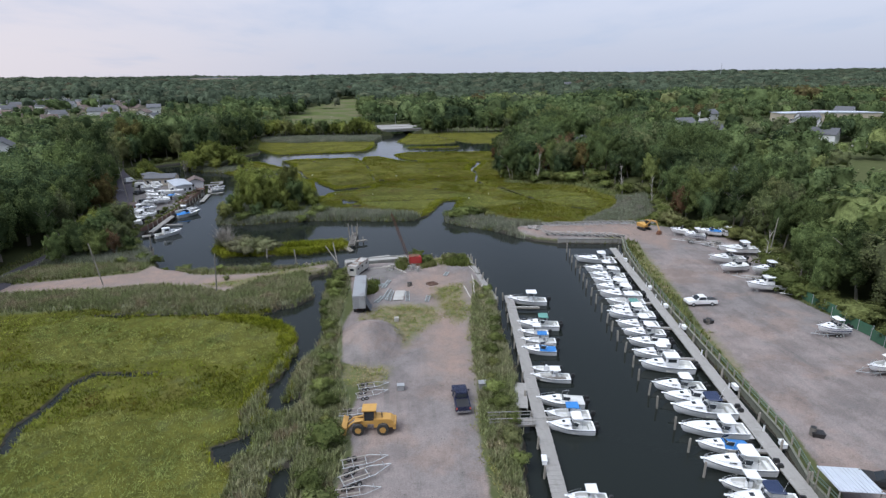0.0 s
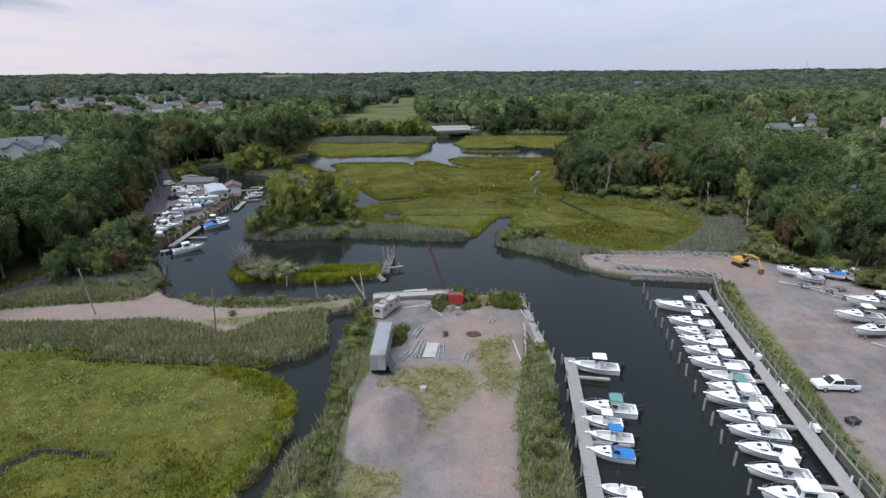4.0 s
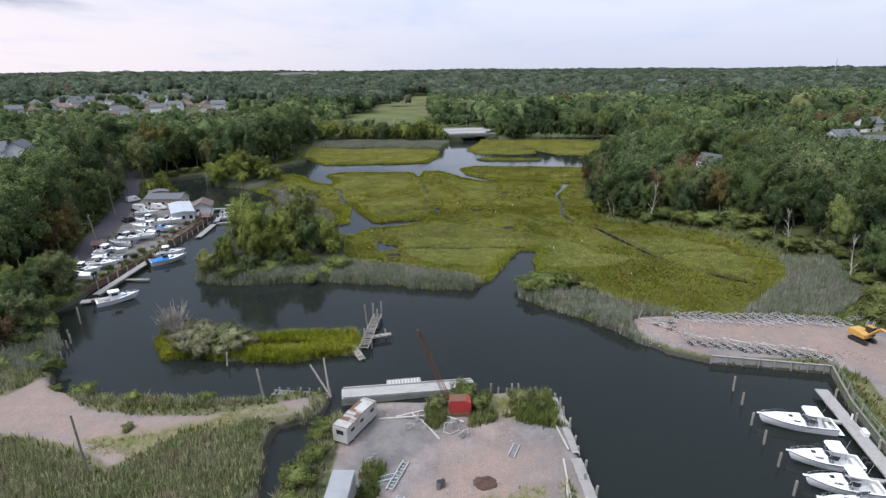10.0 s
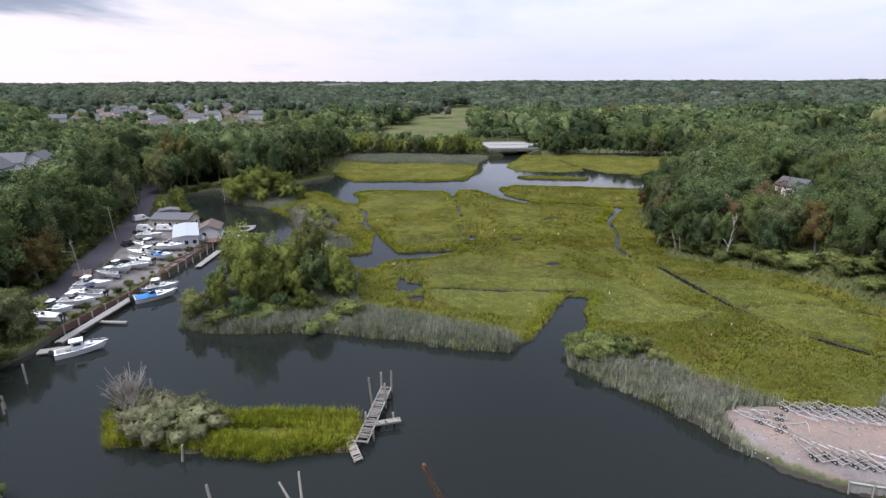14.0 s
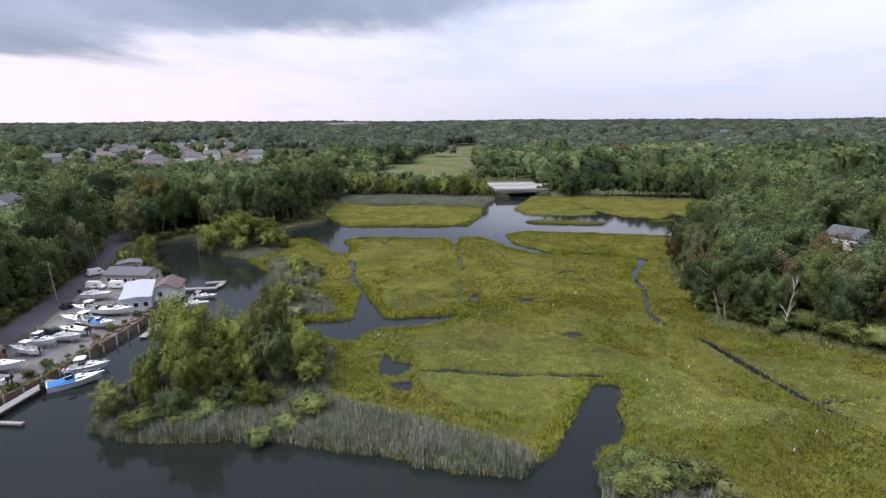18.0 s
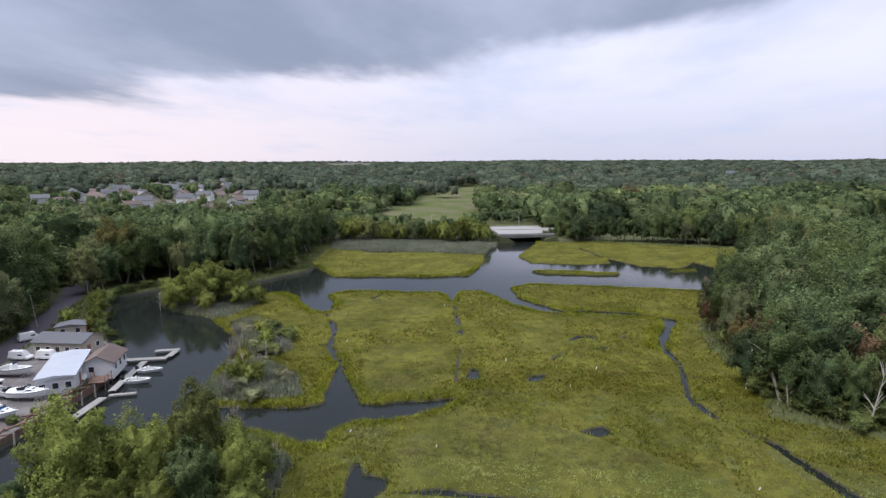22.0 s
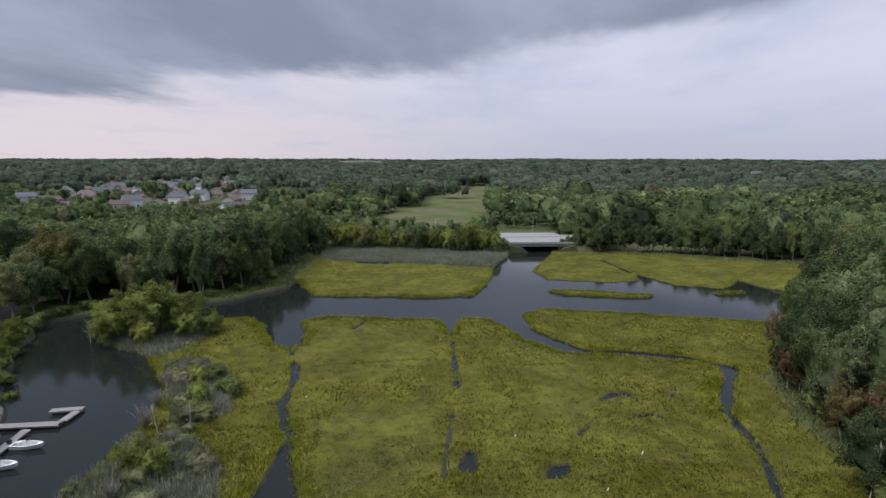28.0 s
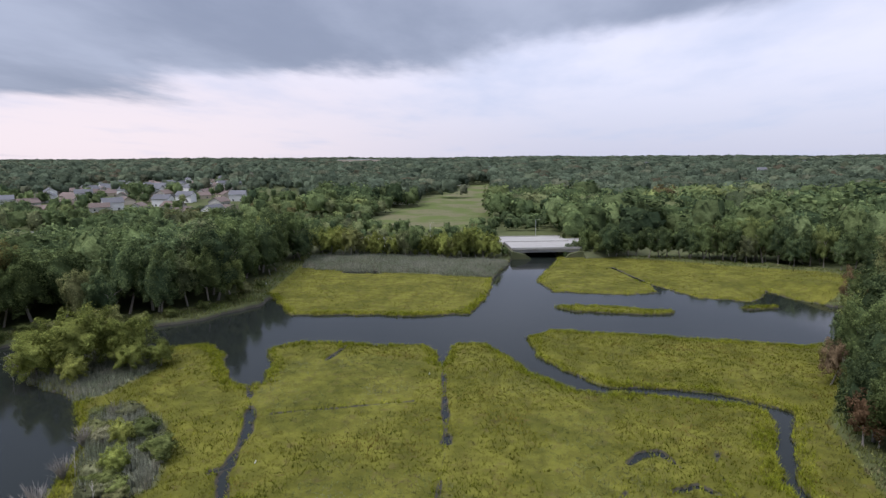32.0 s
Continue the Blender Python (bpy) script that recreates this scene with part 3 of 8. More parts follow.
def line_sd(px, py, line, half):
    d2 = np.full(px.shape, 1e12)
    for (x0, y0), (x1, y1) in zip(line, line[1:]):
        ex, ey = x1 - x0, y1 - y0
        f = np.clip(((px - x0) * ex + (py - y0) * ey) / (ex * ex + ey * ey), 0, 1)
        d2 = np.minimum(d2, (px - x0 - f * ex) ** 2 + (py - y0 - f * ey) ** 2)
    return half - np.sqrt(d2)


def smooth(v, lo, hi):
    f = np.clip((v - lo) / (hi - lo), 0, 1)
    return f * f * (3 - 2 * f)




def value_noise(x, y, cell, seed):
    """Smooth noise from 0 to 1 on a hashed lattice."""
    u, v = x / cell, y / cell
    i, j = np.floor(u).astype(np.int64), np.floor(v).astype(np.int64)
    fu, fv = u - i, v - j
    fu, fv = fu * fu * (3 - 2 * fu), fv * fv * (3 - 2 * fv)

    def h(a, b):
        n = (a * 374761393 + b * 668265263 + seed * 974634077) & 0x7FFFFFFF
        n = ((n ^ (n >> 13)) * 1274126177) & 0x7FFFFFFF
        return (n ^ (n >> 16)) / 0x7FFFFFFF

    return (h(i, j) * (1 - fu) + h(i + 1, j) * fu) * (1 - fv) + (h(i, j + 1) * (1 - fu) + h(i + 1, j + 1) * fu) * fv


def grow(start, stop, step, factor):
    out = [start]
    while abs(out[-1]) < abs(stop):
        step *= factor
        out.append(out[-1] + math.copysign(step, stop - start))
    return out[1:]


STEP = 0.6
core_x, core_y = np.arange(-124, 92, STEP), np.arange(36, 346, STEP)
xs = np.array(grow(core_x[0], -4600, STEP, 1.13)[::-1] + list(core_x) + grow(core_x[-1], 4600, STEP, 1.13))
mid_y = np.arange(core_y[-1] + 2, 432, 2.0)
ys = np.array([-900, -300, -100, -40, 0, 20, 30] + list(core_y) + list(mid_y) + grow(mid_y[-1], 4900, 2.0, 1.10))
GX, GY = np.meshgrid(xs, ys)
gx, gy = GX.ravel(), GY.ravel()


def shore_distance(px, py):
    """How far a point lies inside the land (negative: out in the water)."""
    wob = (value_noise(px, py, 2.6, 3) - 0.5) * 1.1 + (value_noise(px, py, 7.0, 4) - 0.5) * 1.4
    hard = (poly_sd(px, py, [(35, -60), (60, -60), (60, 136), (33, 139)]) > 0) | (poly_sd(px, py, [(-84, 150), (-72, 150), (-72, 226), (-84, 226)]) > 0) | (poly_sd(px, py, [(11, 92), (17, 92), (15, 128), (-6, 128), (-6, 120), (11, 120)]) > 0)
    wob = np.where(hard, 0.0, wob)
    sd = -poly_sd(px, py, WATER) + wob
    for isle in (ISLET, BAR, SPECKS):
        sd = np.maximum(sd, poly_sd(px, py, isle) + 0.7 * wob)
    sd = np.minimum(sd, -poly_sd(px, py, TEE_POND) + 0.6 * wob)
    for pool in POOLS:
        sd = np.minimum(sd, -poly_sd(px, py, pool) + 0.6 * wob)
    for line, width in CREEKS:
        sd = np.minimum(sd, -line_sd(px, py, line, width) + 0.8 * (value_noise(px, py, 1.8, 5) - 0.5) * width + 0.30 * wob + 0.9 * (value_noise(px, py, 5.0, 6) - 0.45) * (width < 0.42))
    return sd


near = (gx > -170) & (gx < 130) & (gy > -60) & (gy < 500)
nx, ny = gx[near], gy[near]
sd_near = shore_distance(nx, ny)


def zone(px, py, polys, soft=1.2):
    out = np.zeros(px.shape)
    for p in polys:
        out = np.maximum(out, np.clip(0.5 + poly_sd(px, py, p) / (2 * soft), 0, 1))
    return out


zones = {
    "marsh": zone(nx, ny, MARSHES), "reed": zone(nx, ny, REEDS, 1.8), "gravel": zone(nx, ny, [YARD, EAST_YARD, SPIT_ROAD], 0.8), "lot": np.maximum(zone(nx, ny, [MARINA_LOT], 0.8), 0.72 * zone(nx, ny, [RUBBLE_PATCH], 2.5)),
    "soil": zone(nx, ny, [SOIL, SOIL_YARD, SPIT_ROAD, [(0, 70), (6.5, 68), (8, 84), (10, 106), (2, 98), (1, 82)]], 4.0), "weed": zone(nx, ny, WEEDS, 2.2), "olive": zone(nx, ny, [[(-110, 232), (-40, 226), (0, 222), (34, 226), (48, 214), (120, 214), (120, 420), (-120, 420)]], 9.0) * zone(nx, ny, MARSHES), "tar": np.clip(0.5 + line_sd(nx, ny, *ROAD) / 0.6, 0, 1),
}
zones["olive"] = np.maximum(zones["olive"], 0.24 * zone(nx, ny, [[(-160, -40), (-12, -40), (-16, 60), (-18, 100), (-160, 104)]], 3.0))
zones["wet"] = np.clip(0.75 - sd_near / 1.3, 0, 1)
hard_land = np.clip(zones["gravel"] + zones["tar"] + zones["lot"], 0, 1)


def hills(px, py):
    """The rise of the land away from the creek."""
    r = np.hypot(px, py - 150)
    east = 5.5 * smooth(px, 46, 92) * smooth(py, 150, 200) * smooth(-py, -420, -330)
    roll = (value_noise(px, py, 420, 11) * 16 + value_noise(px, py, 150, 12) * 5) * smooth(r, 320, 1500)
    far = 14 * smooth(r, 1500, 3600) * (0.6 + 0.5 * value_noise(px, py, 900, 13)) + 4 * smooth(r, 1800, 3800) * smooth(px, -600, 1800)
    rise = 8.0 * np.exp(-(((px + 340) / 170) ** 2) - ((py - 640) / 190) ** 2) + 2.2 * np.exp(-(((px + 205) / 45) ** 2) - ((py - 284) / 45) ** 2) + 7.0 * smooth(px, 120, 210) * smooth(py, 150, 260) * smooth(-py, -700, -450)
    valley = 1 - 0.95 * np.exp(-(((px + 60) / 90) ** 2)) * smooth(-py, -1200, -500)
    return east + rise + (roll + far) * valley


land_z = 1.1 + 0.35 * (value_noise(nx, ny, 9, 21) - 0.5)
land_z = land_z * (1 - zones["marsh"]) + zones["marsh"] * (0.42 + 0.16 * (value_noise(nx, ny, 5, 22) - 0.5))
land_z += 0.25 * zones["reed"] * (1 - hard_land)
land_z = land_z * (1 - hard_land) + hard_land * (1.2 + 0.10 * (value_noise(nx, ny, 4, 23) - 0.5))
heap = np.hypot((nx + 8.5) / 5.2, (ny - 81.5) / 7.5)
land_z += 3.3 * np.clip(1.05 - heap, 0.0, 0.86) ** 0.9 * (0.92 + 0.16 * value_noise(nx, ny, 1.6, 24))
near_z = np.where(sd_near > 0, land_z * smooth(sd_near, -0.25, 1.0), -0.25 + np.maximum(sd_near, -9) * 0.16)
gz = 1.1 + hills(gx, gy)
gz[near] = near_z + hills(nx, ny) * smooth(sd_near, 1.0, 12.0)


def grid_mesh(name, X, Y, Z, mat):
    ny_, nx_ = X.shape
    me = bpy.data.meshes.new(name)
    idx = np.arange(nx_ * ny_).reshape(ny_, nx_)
    q = np.stack([idx[:-1, :-1], idx[:-1, 1:], idx[1:, 1:], idx[1:, :-1]], -1).reshape(-1, 4)
    fill_mesh(me, np.stack([X.ravel(), Y.ravel(), Z.ravel()], -1), q)
    me.polygons.foreach_set("use_smooth", np.ones(len(q), bool))
    me.materials.append(mat)
    return me


def fill_mesh(me, verts, faces):
    """Vertices and faces (all with the same number of corners) into an empty mesh."""
    k = faces.shape[1]
    me.vertices.add(len(verts))
    me.vertices.foreach_set("co", np.asarray(verts, np.float32).ravel())
    me.loops.add(faces.size)
    me.loops.foreach_set("vertex_index", faces.astype(np.int32).ravel())
    me.polygons.add(len(faces))
    me.polygons.foreach_set("loop_start", np.arange(0, faces.size, k, dtype=np.int32))
    me.polygons.foreach_set("loop_total", np.full(len(faces), k, np.int32))
    me.update(calc_edges=True)


ground_me = grid_mesh("ground", GX, GY, gz.reshape(GX.shape), M_GROUND)
for key, values in zones.items():
    full = np.zeros(len(gx), np.float32)
    full[near] = values
    ground_me.attributes.new(key, "FLOAT", "POINT").data.foreach_set("value", full)
open_land = np.clip(0.5 + poly_sd(gx, gy, MEADOW) / 8, 0, 1)
ground_me.attributes.new("lawn", "FLOAT", "POINT").data.foreach_set("value", open_land.astype(np.float32))
tagged(new("ground", ground_me), "salt marsh, gravel yards and wooded land", "ground", kind="structure")

wx, wy = np.meshgrid(np.linspace(-170, 130, 31), np.linspace(-60, 500, 57))
tagged(new("water", grid_mesh("water", wx, wy, np.zeros_like(wx), M_WATER)), "calm dark tidal creek water", "water", kind="structure")

# lookup of height, shore distance and zones on the fine part of the ground


def at_ground(px, py):
    """Ground height under points, by the grid."""
    i = np.clip(np.searchsorted(xs, px) - 1, 0, len(xs) - 2)
    j = np.clip(np.searchsorted(ys, py) - 1, 0, len(ys) - 2)
    u, v = (px - xs[i]) / (xs[i + 1] - xs[i]), (py - ys[j]) / (ys[j + 1] - ys[j])
    Z = gz.reshape(GX.shape)
    return (Z[j, i] * (1 - u) + Z[j, i + 1] * u) * (1 - v) + (Z[j + 1, i] * (1 - u) + Z[j + 1, i + 1] * u) * v


field = {}
for key, values in (*zones.items(), ("shore", sd_near)):
    full = np.zeros(len(gx), np.float32)
    full[near] = values
    field[key] = full.reshape(GX.shape)


def at_field(key, px, py):
    i = np.clip(np.searchsorted(xs, px), 0, len(xs) - 1)
    j = np.clip(np.searchsorted(ys, py), 0, len(ys) - 1)
    return field[key][j, i]


def gh(x, y):
    return float(at_ground(np.array([x]), np.array([y]))[0])

# ---- grass and reeds ----


def blade_field(name, pts, height, width, mat, label, category, lean=0.35, per=3, seed=1, upright=True, bow=(1.6, 3.0)):
    """Clumps of pointed blades at the given places, as one mesh."""
    r = np.random.default_rng(seed)
    n = len(pts) * per
    base = np.repeat(pts, per, 0) + np.c_[r.normal(0, 0.16, (n, 2)), np.zeros(n)]
    h = np.repeat(height, per) * r.uniform(0.65, 1.15, n)
    w = np.repeat(width, per) * r.uniform(0.7, 1.3, n) * 0.5
    a = r.uniform(0, 2 * np.pi, n)
    side = np.stack([np.cos(a), np.sin(a), 0 * a], -1)
    bend = r.normal(0, lean, n) * h if upright else np.sign(r.uniform(-1, 1, n)) * r.uniform(*bow, n) * h
    tip = np.stack([-np.sin(a) * bend, np.cos(a) * bend, h], -1) + np.stack([r.normal(0, lean * 0.4, n) * h, r.normal(0, lean * 0.4, n) * h, 0 * h], -1)
    v = np.empty((n, 3, 3))
    v[:, 0], v[:, 1], v[:, 2] = base - side * w[:, None], base + side * w[:, None], base + tip
    v[:, :2, 2] -= 0.08
    me = bpy.data.meshes.new(name)
    fill_mesh(me, v.reshape(-1, 3), np.arange(3 * n).reshape(n, 3))
    me.materials.append(mat)
    return tagged(new(name, me), label, category, kind="stuff")


def scatter(n, x0, x1, y0, y1, seed):
    r = np.random.default_rng(seed)
    return r.uniform(x0, x1, n), r.uniform(y0, y1, n), r


def grass_points(n, box, seed, keep):
    px, py, r = scatter(n, *box, seed)
    ok = keep(px, py) > r.uniform(0, 1, n)
    px, py = px[ok], py[ok]
    return np.stack([px, py, at_ground(px, py)], -1)


def marsh_keep(px, py):
    return np.where((at_field("shore", px, py) > 0.5) & (at_field("marsh", px, py) > 0.5) & (at_field("reed", px, py) < 0.6) & (at_field("gravel", px, py) < 0.3), 1.0, 0.0)


def edge_keep(px, py):
    """Thick at the water's edge and thinning inland; hardly any round the small pools; all over the islet."""
    s = at_field("shore", px, py)
    ok = (s > 0.15) & (s < 4.0) & (at_field("marsh", px, py) > 0.4) & (at_field("gravel", px, py) < 0.3)
    out = np.zeros(len(px))
    k = np.flatnonzero(ok)
    open_water = np.minimum(-poly_sd(px[k], py[k], WATER), -poly_sd(px[k], py[k], TEE_POND))
    big = open_water < 3.5
    out[k] = np.where(big, np.clip(1.1 - s[k] / (2.0 + 2.0 * value_noise(px[k], py[k], 8, 50)), 0, 1), np.where(s[k] < 0.7, 0.25, 0.0))
    isle = poly_sd(px[k], py[k], ISLET) > 0
    out[k] = np.where(isle, 0.8, out[k])
    return out


def reed_keep(px, py):
    return np.where((at_field("shore", px, py) > 0.2) & (at_field("reed", px, py) > 0.5) & (at_field("gravel", px, py) < 0.35), 1.0, 0.0)


def weed_keep(px, py):
    return np.where((at_field("weed", px, py) > 0.3 + 0.5 * value_noise(px, py, 2.2, 46)) & (at_field("shore", px, py) > 0.4), 0.95, 0.0)


parts = []
for seed, (n, box) in enumerate([(95000, (-62, 82, 148, 235)), (42000, (-105, 66, 235, 318)), (52000, (-112, -12, 40, 104)), (15000, (-95, 100, 316, 420)), (4000, (-50, -15, 131, 144))]):
    parts.append(grass_points(n, box, 31 + seed, marsh_keep))
pts = np.concatenate(parts)
clump = value_noise(pts[:, 0], pts[:, 1], 1.7, 401) * value_noise(pts[:, 0], pts[:, 1], 5.0, 402)
tall = 0.10 + 0.08 * value_noise(pts[:, 0], pts[:, 1], 9, 41) + 0.24 * clump
inside_hay = np.maximum.reduce([poly_sd(pts[:, 0], pts[:, 1], p) for p in HAY]) + 7 * (value_noise(pts[:, 0], pts[:, 1], 6, 403) - 0.5) > 0
north = at_field("olive", pts[:, 0], pts[:, 1]) > 0.2 + 0.6 * value_noise(pts[:, 0], pts[:, 1], 7, 48)
south = pts[:, 1] < 110
pale = pts[:, 1] < 198
for where, mat, label, seed in ((inside_hay & ~pale, M_HAY, "flattened grey-green salt hay in swirls", 20), (inside_hay & pale, M_PALEHAY, "short pale green salt hay inside the taller grass", 23)):
    blade_field("salt_hay", pts[where], tall[where], np.full(where.sum(), 0.14), mat, label, "grass", lean=0.5, per=3, seed=seed, upright=False)
was_hay = inside_hay.copy()
inside_hay |= south
south &= ~was_hay
blade_field("marsh_grass", pts[south], tall[south], np.full(south.sum(), 0.13), M_MEADOW, "bright green cordgrass meadow beside the sand track", "grass", lean=0.5, per=3, seed=24, upright=False)
for where, mat, label, seed in ((~north & ~inside_hay, M_MARSH, "yellow-green cordgrass meadow on the tidal marsh", 2), (north & ~inside_hay, M_OLIVE, "olive cordgrass meadow mottled with brown", 8)):
    blade_field("marsh_grass", pts[where], tall[where], np.full(where.sum(), 0.13), mat, label, "grass", lean=0.5, per=3, seed=seed, upright=False)


def standing_keep(px, py):
    """Standing cordgrass outside the salt hay, in drifts."""
    out = marsh_keep(px, py)
    hay = np.maximum.reduce([poly_sd(px, py, p) for p in HAY]) + 5 * (value_noise(px, py, 6, 403) - 0.5)
    drift = value_noise(px, py, 3.2, 404) * 0.6 + value_noise(px, py, 13, 405) * 0.6
    return out * np.where(hay < -0.5, np.clip((drift - 0.34) * 3.0, 0.05, 1), np.where(drift > 0.86, 0.35, 0.0))


pts = np.concatenate([grass_points(n, box, 331 + k, standing_keep) for k, (n, box) in enumerate([(90000, (-62, 82, 148, 235)), (42000, (-105, 66, 235, 318)), (52000, (-112, -12, 40, 104)), (12000, (-95, 100, 316, 420))])])
blade_field("standing_grass", pts, 0.22 + 0.30 * value_noise(pts[:, 0], pts[:, 1], 4, 406), np.full(len(pts), 0.12), M_STAND, "standing yellow-green cordgrass in drifts over the marsh", "grass", lean=0.4, per=3, seed=21, upright=False, bow=(0.3, 0.9))

pts = np.concatenate([grass_points(420000, (-112, 100, 145, 345), 51, edge_keep), grass_points(120000, (-60, -10, 40, 150), 52, edge_keep), grass_points(30000, (-95, 100, 345, 420), 53, edge_keep)])
tall = (0.45 + 0.30 * value_noise(pts[:, 0], pts[:, 1], 6, 42)) * np.where(poly_sd(pts[:, 0], pts[:, 1], ISLET) > 0, 1.5, 1.0)
blade_field("creek_grass", pts, tall, np.full(len(pts), 0.11), M_EDGE, "taller bright green cordgrass along the creek banks", "grass", lean=0.4, per=4, seed=3, upright=False, bow=(0.5, 1.1))

pts = np.concatenate([grass_points(80000, (-60, 82, 136, 200), 61, reed_keep), grass_points(95000, (-92, -8, 38, 142), 62, reed_keep), grass_points(34000, (-110, -30, 200, 292), 63, reed_keep), grass_points(18000, (-98, -8, 366, 412), 64, reed_keep), grass_points(6000, (5, 17, 38, 102), 65, reed_keep)])
tall = 1.35 + 0.8 * value_noise(pts[:, 0], pts[:, 1], 7, 43)
verge = (pts[:, 0] < 18) & (pts[:, 1] < 126)
blade_field("verge_grass", pts[verge], 0.62 * tall[verge], np.full(verge.sum(), 0.14), M_VERGE, "tall olive and straw-coloured grass on the peninsula and spit", "grass", lean=0.35, per=5, seed=10)
pts, tall = pts[~verge], tall[~verge]
blade_field("reeds", pts, tall, np.full(len(pts), 0.13), M_REED, "grey-green common reed with pale plumes along the shore", "reeds", lean=0.22, per=5, seed=4)

pts = np.concatenate([grass_points(52000, (-48, 62, 38, 130), 71, weed_keep)])
blade_field("weeds", pts, 0.12 + 0.3 * value_noise(pts[:, 0], pts[:, 1], 3, 44), np.full(len(pts), 0.13), M_LAWN, "patchy green and straw-coloured weeds on the gravel", "weeds", lean=0.5, per=3, seed=5, upright=False)

pts = grass_points(16000, (4, 16, 38, 112), 73, lambda px, py: np.where(poly_sd(px, py, WEEDS[3]) > 0.2, 0.9, 0.0))
blade_field("verge_grass", pts, 0.45 + 0.55 * value_noise(pts[:, 0], pts[:, 1], 3, 49), np.full(len(pts), 0.16), M_VERGE, "rank green and straw grass along the yard edge", "grass", lean=0.4, per=3, seed=11)

TALL_WEEDS = [[(-4.5, 115.5), (-3.6, 121), (-1.2, 122.5), (-1.0, 117), (-2.4, 114.5)], [(1.8, 116), (2.2, 122.6), (4.6, 123), (4.4, 117)], [(6.2, 118), (7, 124), (12.6, 124.2), (13, 116), (10.6, 115.4)], [(-9.8, 101.5), (-9.6, 108), (-8, 108), (-7.8, 102)]]
pts = grass_points(9000, (-11, 14, 100, 125), 74, lambda px, py: np.where(np.maximum.reduce([poly_sd(px, py, p) for p in TALL_WEEDS]) + 1.2 * (value_noise(px, py, 1.4, 411) - 0.5) > 0, 0.9, 0.0))
blade_field("tall_weeds", pts, 0.6 + 0.9 * value_noise(pts[:, 0], pts[:, 1], 2.2, 412), np.full(len(pts), 0.14), M_BANK, "tall rank weeds round the derelict machines", "weeds", lean=0.3, per=5, seed=22)

# ---- trees ----


def canopy(seed, boughs, leaves, size, low=0.2, wide=0.30, lat=7, lon=11, relief=0.36, ragged=0.10, inner=0.88):
    """A crown one metre high: leaf clumps over rounded boughs round a dense inside. Vertices, quads and the way each point faces."""
    r = np.random.default_rng(seed)
    k = np.arange(boughs) + 0.5
    cz = 1 - 1.72 * k / boughs
    a = k * 2.399 + r.uniform(-0.35, 0.35, boughs)
    flat = np.sqrt(1 - cz**2)
    c = np.stack([flat * np.cos(a), flat * np.sin(a), cz], -1) + r.normal(0, 0.10, (boughs, 3))
    c /= np.linalg.norm(c, axis=1)[:, None]
    out = r.uniform(0.62, 1.0, boughs)
    sig = 0.95 / math.sqrt(boughs)
    side = r.uniform(0, 6.28)
    half, mid = np.array([wide, wide, (1 - low) / 2]), np.array([0, 0, (1 + low) / 2])

    def reach(d):
        near = np.exp(-(2 - 2 * d @ c.T) / (2 * (1.25 * sig) ** 2)) * out
        w = np.arctan2(d[:, 1], d[:, 0])
        return (1 - relief + relief * near.max(1)) * (1 + 0.10 * np.cos(2 * w + side) + 0.07 * np.cos(w - side)), near.argmax(1)

    def place(d, f):
        rad, b = reach(d)
        dome = np.sign(d) * np.abs(d) ** np.array([1.0, 1.0, 0.72])
        dome[:, :2] *= (np.hypot(d[:, 0], d[:, 1]) + 1e-6)[:, None] ** -0.30
        p = dome * (rad * f)[:, None]
        p[:, 2] = np.where(p[:, 2] < 0, p[:, 2] * 0.92, p[:, 2])
        way = (d - c[b]) * 0.55 / sig + d * 0.75 + np.array([0, 0, 0.30])
        return mid + p * half, way / np.linalg.norm(way, axis=1)[:, None]

    pick = r.choice(boughs, leaves, p=out**2 / (out**2).sum())
    d = c[pick] + r.normal(0, 0.80 * sig, (leaves, 3))
    d /= np.linalg.norm(d, axis=1)[:, None]
    p, way = place(d, r.uniform(0.90, 1.0, leaves) + ragged * r.uniform(0, 1, leaves) ** 2)
    nrm = way + r.normal(0, 0.42, (leaves, 3))
    nrm /= np.linalg.norm(nrm, axis=1)[:, None]
    u = np.cross(nrm, r.normal(0, 1, (leaves, 3)))
    u /= np.linalg.norm(u, axis=1)[:, None]
    w = np.cross(nrm, u)
    s = size * r.uniform(0.6, 1.35, (leaves, 1))
    quad = np.stack([p - u * s, p - w * s * r.uniform(0.4, 0.85, (leaves, 1)) - nrm * s * 0.25, p + u * s * r.uniform(0.7, 1.1, (leaves, 1)), p + w * s * r.uniform(0.4, 0.85, (leaves, 1)) - nrm * s * 0.2], 1)
    th = np.linspace(0.06, 0.90 * math.pi, lat)
    ring = np.array([[math.sin(t) * math.cos(2 * math.pi * (j + 0.5 * (i % 2)) / lon), math.sin(t) * math.sin(2 * math.pi * (j + 0.5 * (i % 2)) / lon), math.cos(t)] for i, t in enumerate(th) for j in range(lon)])
    cp, cw = place(ring, np.full(len(ring), inner))
    n0 = leaves * 4
    q = np.array([(n0 + i * lon + j, n0 + (i + 1) * lon + j, n0 + (i + 1) * lon + (j + 1) % lon, n0 + i * lon + (j + 1) % lon) for i in range(lat - 1) for j in range(lon)])
    leaf_way = np.repeat(way * 0.70 + nrm * 0.45, 4, 0)
    facing = np.concatenate([leaf_way / np.linalg.norm(leaf_way, axis=1)[:, None], cw])
    return np.concatenate([quad.reshape(-1, 3), cp]), np.concatenate([np.arange(n0).reshape(-1, 4), q]), facing


